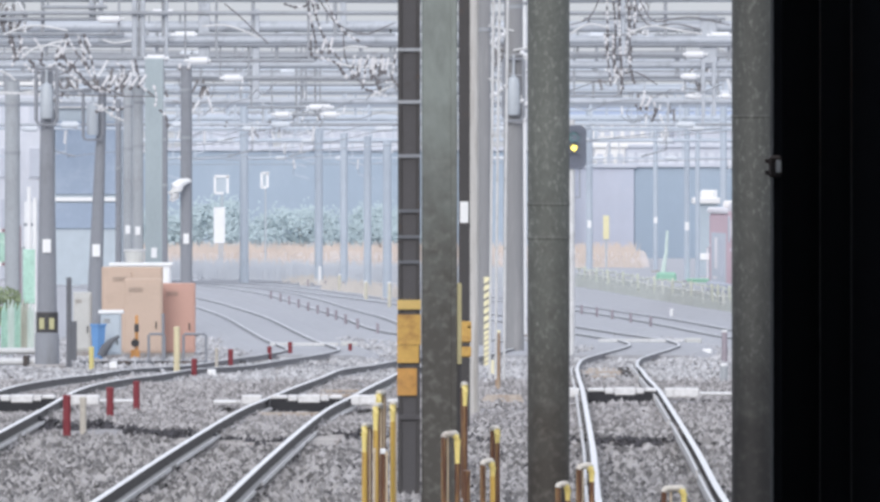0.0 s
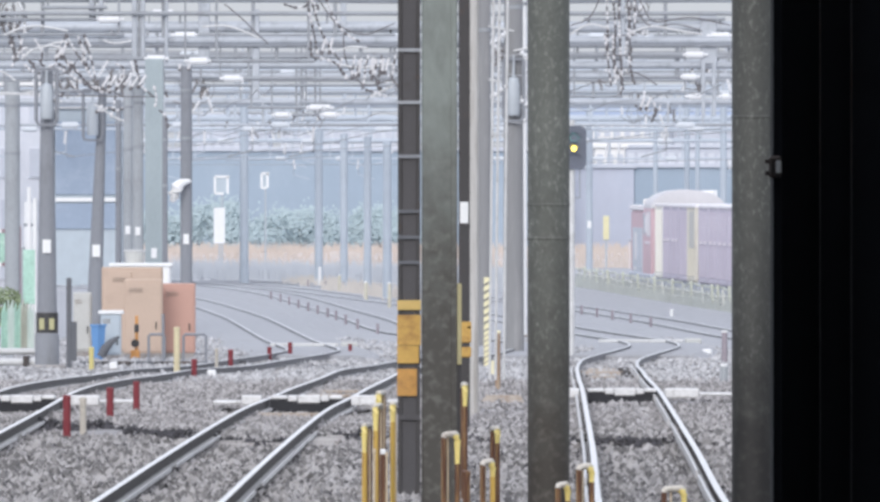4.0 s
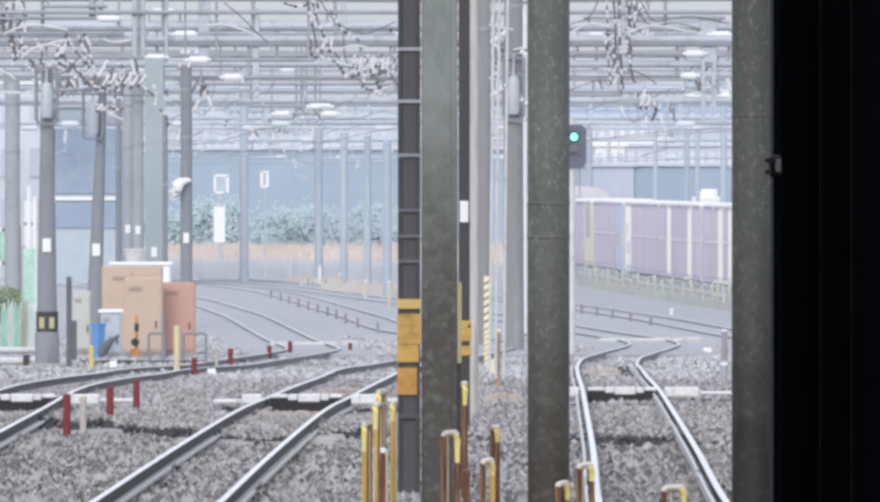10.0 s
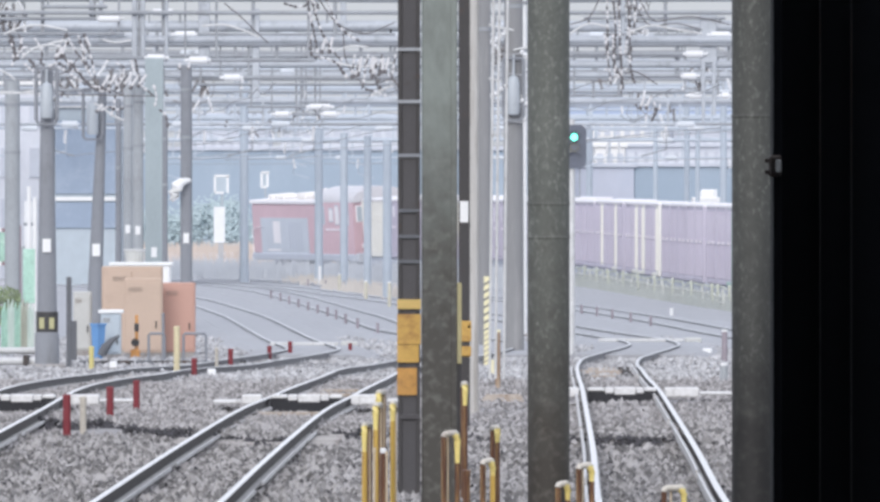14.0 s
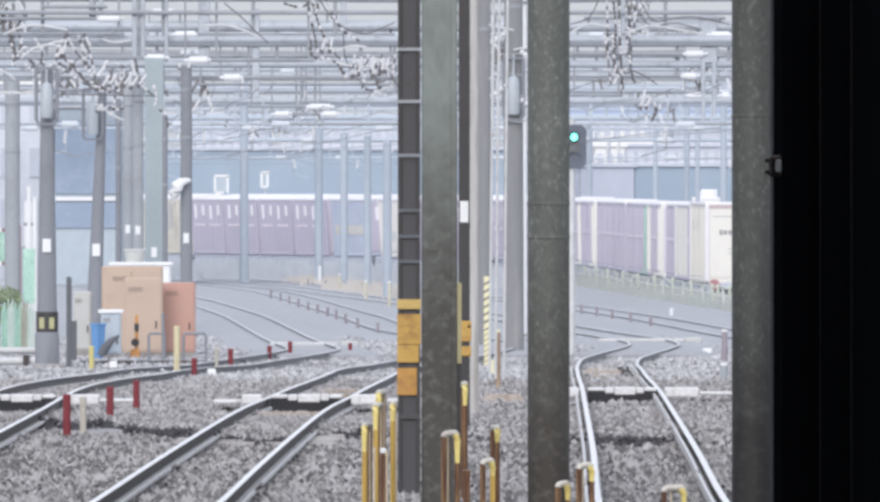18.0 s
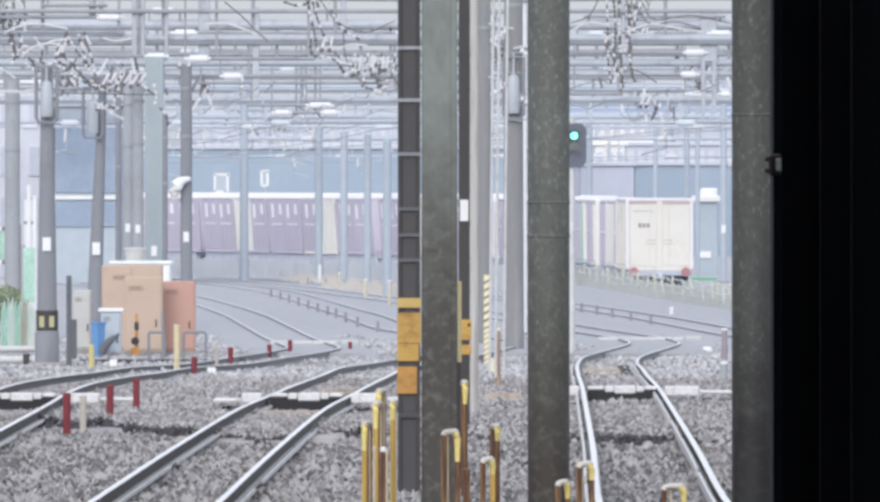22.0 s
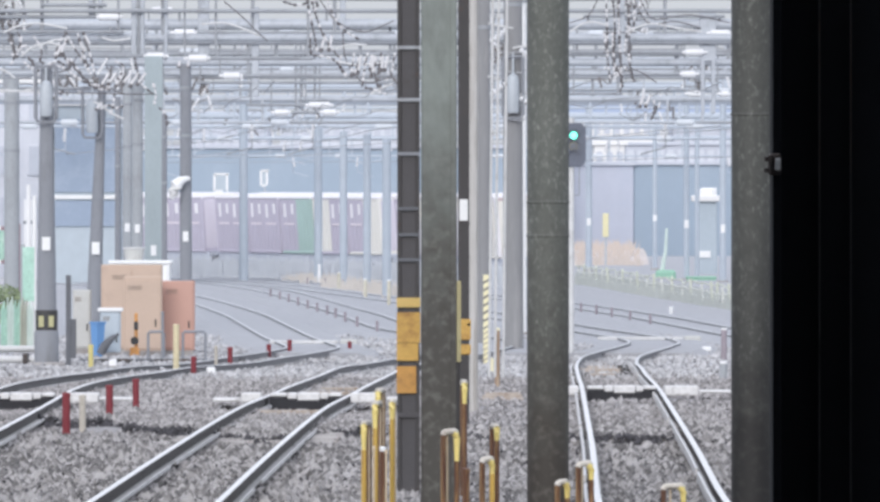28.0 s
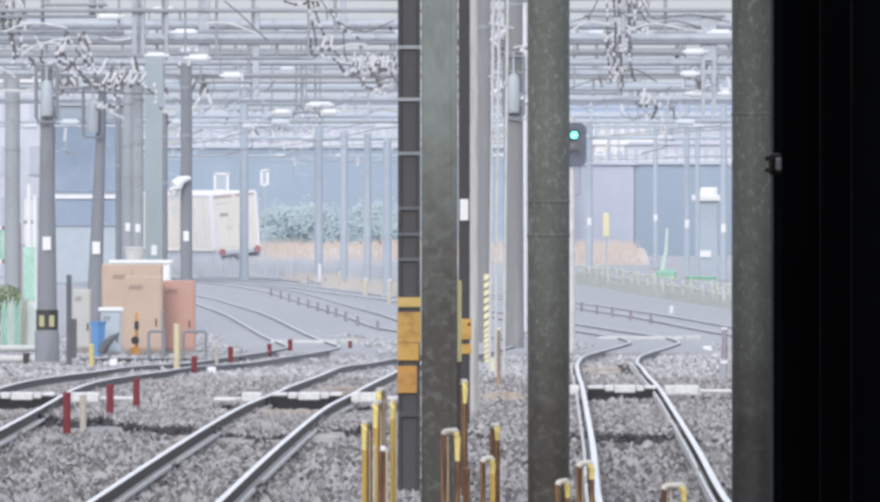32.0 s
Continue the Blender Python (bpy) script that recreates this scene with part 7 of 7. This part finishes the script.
                part("label_strip", Shape().box((x, mid, h * 0.525), (0.008, min(1.25, y1 - y0 - 0.3), 0.1), 0.002), label_pink, leaf, "pale lettering strip as a plain bar")
        if kind == "white":
            for yy, zz, a, b in ((0.5, 0.62, 1.3, 0.42), (-0.05, 0.36, 1.9, 0.42), (-0.35, 0.1, 1.7, 0.09)):
                part("picture_patch", Shape().box((sx * (w / 2 - 0.006), yy, h * zz), (0.008, a, b), 0.003), patch_pale, c, "pale grey printed patch")
        if tail:
            for k in (-1, 0, 1):
                part("mark", Shape().box((sx * (w / 2 - 0.005), k * length * 0.28, h * 0.72), (0.008, 0.22, 0.3), 0.003), patch_pale, c, "small pale grey mark")
        if kind == "beige":
            part("picture_patch", Shape().box((sx * (w / 2 - 0.004), -0.2, h * 0.68), (0.008, 2.4, 1.2), 0.003), mark_grey, c, "large blue-grey printed square")
        if kind == "blue":
            part("orange_band", Shape().box((sx * (w / 2 - 0.005), 0, h * 0.46), (0.012, length * 0.8, 0.42), 0.003), beige, c, "pale orange band")
    return c


def tail_markers(g):
    for sx in (-1, 1):
        part("tail_marker", Shape().tube([(sx * 0.95, -9.86, 0.97), (sx * 0.95, -9.81, 0.97)], 0.17, 16), mat("tail_red", (0.46, 0.22, 0.24), 0.5, 0, 0.1, 3, 20, 0), g, "round dull red tail marker", smooth=True)


def wagon():
    g = thing("container_wagon", "blue-grey flat container wagon on two bogies", "wagon", group="wagons of the train")
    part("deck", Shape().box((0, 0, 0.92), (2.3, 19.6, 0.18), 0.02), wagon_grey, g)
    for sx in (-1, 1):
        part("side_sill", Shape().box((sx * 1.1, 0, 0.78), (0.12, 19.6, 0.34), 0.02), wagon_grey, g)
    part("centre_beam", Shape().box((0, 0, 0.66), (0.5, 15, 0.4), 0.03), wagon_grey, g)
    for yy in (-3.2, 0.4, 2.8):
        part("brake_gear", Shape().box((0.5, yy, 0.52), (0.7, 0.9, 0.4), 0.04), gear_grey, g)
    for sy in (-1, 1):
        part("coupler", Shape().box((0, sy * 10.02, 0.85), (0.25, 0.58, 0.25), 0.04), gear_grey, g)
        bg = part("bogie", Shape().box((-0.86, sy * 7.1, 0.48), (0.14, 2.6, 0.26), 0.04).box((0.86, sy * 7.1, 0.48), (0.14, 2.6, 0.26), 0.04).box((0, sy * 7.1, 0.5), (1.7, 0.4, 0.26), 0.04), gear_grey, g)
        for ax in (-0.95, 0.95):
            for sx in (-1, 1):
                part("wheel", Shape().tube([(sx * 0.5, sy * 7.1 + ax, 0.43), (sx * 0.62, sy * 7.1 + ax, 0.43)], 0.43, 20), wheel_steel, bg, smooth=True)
    return g


def arch(w, h, rise, y0, y1, n=10):
    """A solid with upright sides and an arched top, from y0 to y1, its base at z = 0."""
    ring = [(-w / 2, 0), (w / 2, 0)] + [(w / 2 * math.cos(math.pi * k / n), h - rise + rise * math.sin(math.pi * k / n)) for k in range(n + 1)]
    k = len(ring)
    return Shape().add([(x, y0, z) for x, z in ring] + [(x, y1, z) for x, z in ring], [tuple(range(k)), tuple(range(2 * k - 1, k - 1, -1))] + [(i, k + i, k + (i + 1) % k, (i + 1) % k) for i in range(k)])


def moved(shape, z):
    shape.v = [(a, b, c + z) for a, b, c in shape.v]
    return shape


def locomotive():
    """A hood at the front (+y), and a taller cab at the rear."""
    l = thing("shunting_locomotive", "red and grey shunting locomotive with a tall rear cab", "locomotive")
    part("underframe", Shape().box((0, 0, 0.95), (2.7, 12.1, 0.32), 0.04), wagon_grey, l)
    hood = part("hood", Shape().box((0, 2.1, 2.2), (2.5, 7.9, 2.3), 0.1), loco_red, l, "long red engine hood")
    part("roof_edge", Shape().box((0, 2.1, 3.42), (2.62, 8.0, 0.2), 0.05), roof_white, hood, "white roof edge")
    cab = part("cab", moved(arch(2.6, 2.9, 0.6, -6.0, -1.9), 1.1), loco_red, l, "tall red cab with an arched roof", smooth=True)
    part("roof", moved(arch(2.6, 0.66, 0.6, -6.15, -1.8), 3.42), cab_roof, cab, "pale arched cab roof", smooth=True)
    for sx in (-1, 1):
        side = part("grey_panel", Shape().box((sx * 1.258, 2.2, 1.9), (0.02, 5.6, 1.62), 0.005), loco_grey, hood, "blue-grey side panel")
        part("white_board", Shape().box((sx * 1.275, 3.1, 2.05), (0.02, 0.8, 1.0), 0.005), roof_white, side)
        part("marking_line", Shape().box((sx * 1.272, 3.5, 1.25), (0.012, 1.5, 0.09), 0.003), roof_white, side, "pale lettering line as a plain bar")
        for k in range(5):
            part("grille", Shape().box((sx * 1.272, 0.2 + 0.34 * k, 1.9), (0.014, 0.16, 1.2), 0.003), wagon_grey, side)
        for yy, hh, m in ((-2.5, 0.72, pale_blue), (-3.5, 0.52, roof_white), (-4.2, 0.78, roof_white), (-5.3, 0.78, roof_white)):
            win = part("cab_window", Shape().box((sx * 1.305, yy, 2.85), (0.03, 0.5, hh + 0.12), 0.02), loco_grey, cab)
            part("pane", Shape().box((sx * 1.322, yy, 2.85), (0.02, 0.4, hh), 0.01), m, win)
        part("cab_strip", Shape().box((sx * 1.31, -4.1, 2.2), (0.02, 2.6, 0.1), 0.004), label_pink, cab)
        part("handrail", Shape().tube([(sx * 1.32, 5.9, 1.2), (sx * 1.32, 5.9, 2.2), (sx * 1.32, 4.6, 2.3)], 0.02, 6), roof_white, hood)
    front = part("hood_front", Shape().box((0, 6.06, 2.1), (1.9, 0.04, 1.9), 0.02), loco_grey, hood, "pale grey hood front")
    part("front_band", Shape().box((0, 6.09, 1.6), (1.8, 0.03, 0.14), 0.005), roof_white, front)
    for sy in (-1, 1):
        for sx in (-0.85, 0.85):
            part("headlight", Shape().tube([(sx, sy * 6.02, 1.45), (sx, sy * 6.14, 1.45)], 0.12, 12), roof_white, l, smooth=True)
        part("buffer_beam", Shape().box((0, sy * 6.1, 0.95), (2.5, 0.2, 0.4), 0.03), gear_grey, l)
        part("coupler", Shape().box((0, sy * 6.35, 0.85), (0.25, 0.5, 0.25), 0.04), gear_grey, l)
        bg = part("bogie", Shape().box((-0.9, sy * 3.7, 0.5), (0.16, 3.0, 0.32), 0.04).box((0.9, sy * 3.7, 0.5), (0.16, 3.0, 0.32), 0.04).box((0, sy * 3.7, 0.55), (1.8, 0.5, 0.3), 0.04), gear_grey, l)
        for ax in (-1.2, 1.2):
            for sx in (-1, 1):
                part("wheel", Shape().tube([(sx * 0.5, sy * 3.7 + ax, 0.5), (sx * 0.62, sy * 3.7 + ax, 0.5)], 0.5, 20), wheel_steel, bg, smooth=True)
    for sx in (-0.62, 0.62):
        win = part("rear_window", Shape().box((sx, -6.0, 2.9), (1.05, 0.05, 0.75), 0.02), roof_white, cab)
        part("pane", Shape().box((sx, -6.03, 2.9), (0.92, 0.03, 0.62), 0.01), pale_blue, win)
    for yy, w, h in ((4.6, 0.5, 0.22), (3.4, 1.0, 0.2), (0.9, 0.9, 0.3), (-0.7, 0.5, 0.24)):
        part("roof_unit", Shape().box((-0.3, yy, 3.52 + h / 2), (1.2, w, h), 0.06), end_white, hood)
    part("exhaust", Shape().tube([(-0.5, -0.2, 3.5), (-0.5, -0.5, 3.8), (-0.5, -1.2, 3.95)], 0.09, 8), roof_white, hood, smooth=True)
    return l


CONSIST = ((0.0, "ivory", "wine", "wine", "plain", "beige"), (0.0, "wine", "wine", "wine", "wine", "blue"), (1.3, "white", "wine", "wine", "wine", "wine"), (0.0, "wine", "ivory_wine", "wine", "wine_ivory", "wine"),
           (0.0, "wine", "wine_ivory", "wine_ivory", "wine", "wine_ivory"), (0.0, "wine", "wine", "wine", "wine", "wine"), (0.0, "wine", "wine", "wine_green", "ivory_wine", "wine_ivory"), (1.2, "wine", "long_beige", "long_streaked"))
LENGTHS = {"long_beige": 7.4, "long_streaked": 6.85}
LABELS = {"ivory": "ivory freight container with faint vertical streaks", "wine": "pale wine-purple steel freight container with white label marks", "plain": "plain wine-purple steel freight container", "white": "white freight container with grey printed patches",
          "beige": "beige freight container with a grey printed patch", "blue": "blue freight container with a pale orange band", "wine_ivory": "wine-purple freight container with one ivory door leaf",
          "ivory_wine": "freight container with ivory and wine-purple door leaves", "wine_green": "wine-purple freight container with one green door leaf",
          "long_beige": "long freight container, ivory with a wine-purple end bay", "long_streaked": "long streaked cream freight container with white end doors"}


def build_train():
    """Every vehicle with its middle's distance behind the train's front, and every load with its place on its wagon."""
    moving = [(locomotive(), 6.1, 3.7, 0.0, 0.0)]
    first, masters = None, {}
    for i, loads in enumerate(CONSIST):
        back = 12.4 + 20.75 * i + 10.4
        if first is None:
            first = wagon()
            g = first
        else:
            g = copy_thing(first, Matrix())
        moving.append((g, back, 7.1, 0.0, 0.0))
        if i == len(CONSIST) - 1:
            tail_markers(g)
        place = 9.7 - loads[0]
        for kind in loads[1:]:
            length = LENGTHS.get(kind, 3.72)
            if kind in masters:
                c = copy_thing(masters[kind], Matrix())
            else:
                c = masters[kind] = container(length, kind, LABELS[kind])
            if kind == "blue":
                place -= 0.45
            moving.append((c, back, 7.1, place - length / 2, 1.02))
            place -= length + (0.16 if loads[0] == 0 else 0.04)
    return moving


MOVING = build_train()


def motions():
    def front(t):
        # the train is a little slower in its first two seconds
        return 41.06 + 9.983 * t + 0.003 * t * t + 0.75 * max(0.0, 1.8 - t)
    for ob, back, half, ahead, up in MOVING:
        rows = []
        for k in range(33):
            s = front(k) - back
            a, b = goods_at(s + half), goods_at(s - half)
            mid, way = (a + b) / 2, (a - b).normalized()
            side = way.cross(Vector((0, 0, 1))).normalized()
            m = Matrix((side, way, side.cross(way))).transposed().to_4x4() @ pose(0, 0, 0, 0, -cant(s), 0)
            m.translation = mid + Vector((0, 0, 0.565 * math.sin(radians(cant(s))))) + m.to_3x3() @ Vector((0, ahead, up))
            rows.append((float(k), m))
        walk(ob, rows)
    for name, shown_first in (("yellow", True), ("green", False)):
        ob = SIGNAL_LAMPS[name]
        at = ob.matrix_basis.translation.copy()
        on, off = (0.0, 180.0) if shown_first else (180.0, 0.0)
        t0, t1 = (6.5, 6.6) if shown_first else (6.6, 6.7)
        rows = [(t, pose(at.x, at.y, at.z, 0, 0, on + (off - on) * u)) for t, u in ((0.0, 0.0), (t0, 0.0), (t0 + 0.0334, 0.35), (t0 + 0.0667, 0.7), (t1, 1.0), (32.0, 1.0))]
        walk(ob, rows)


motions()
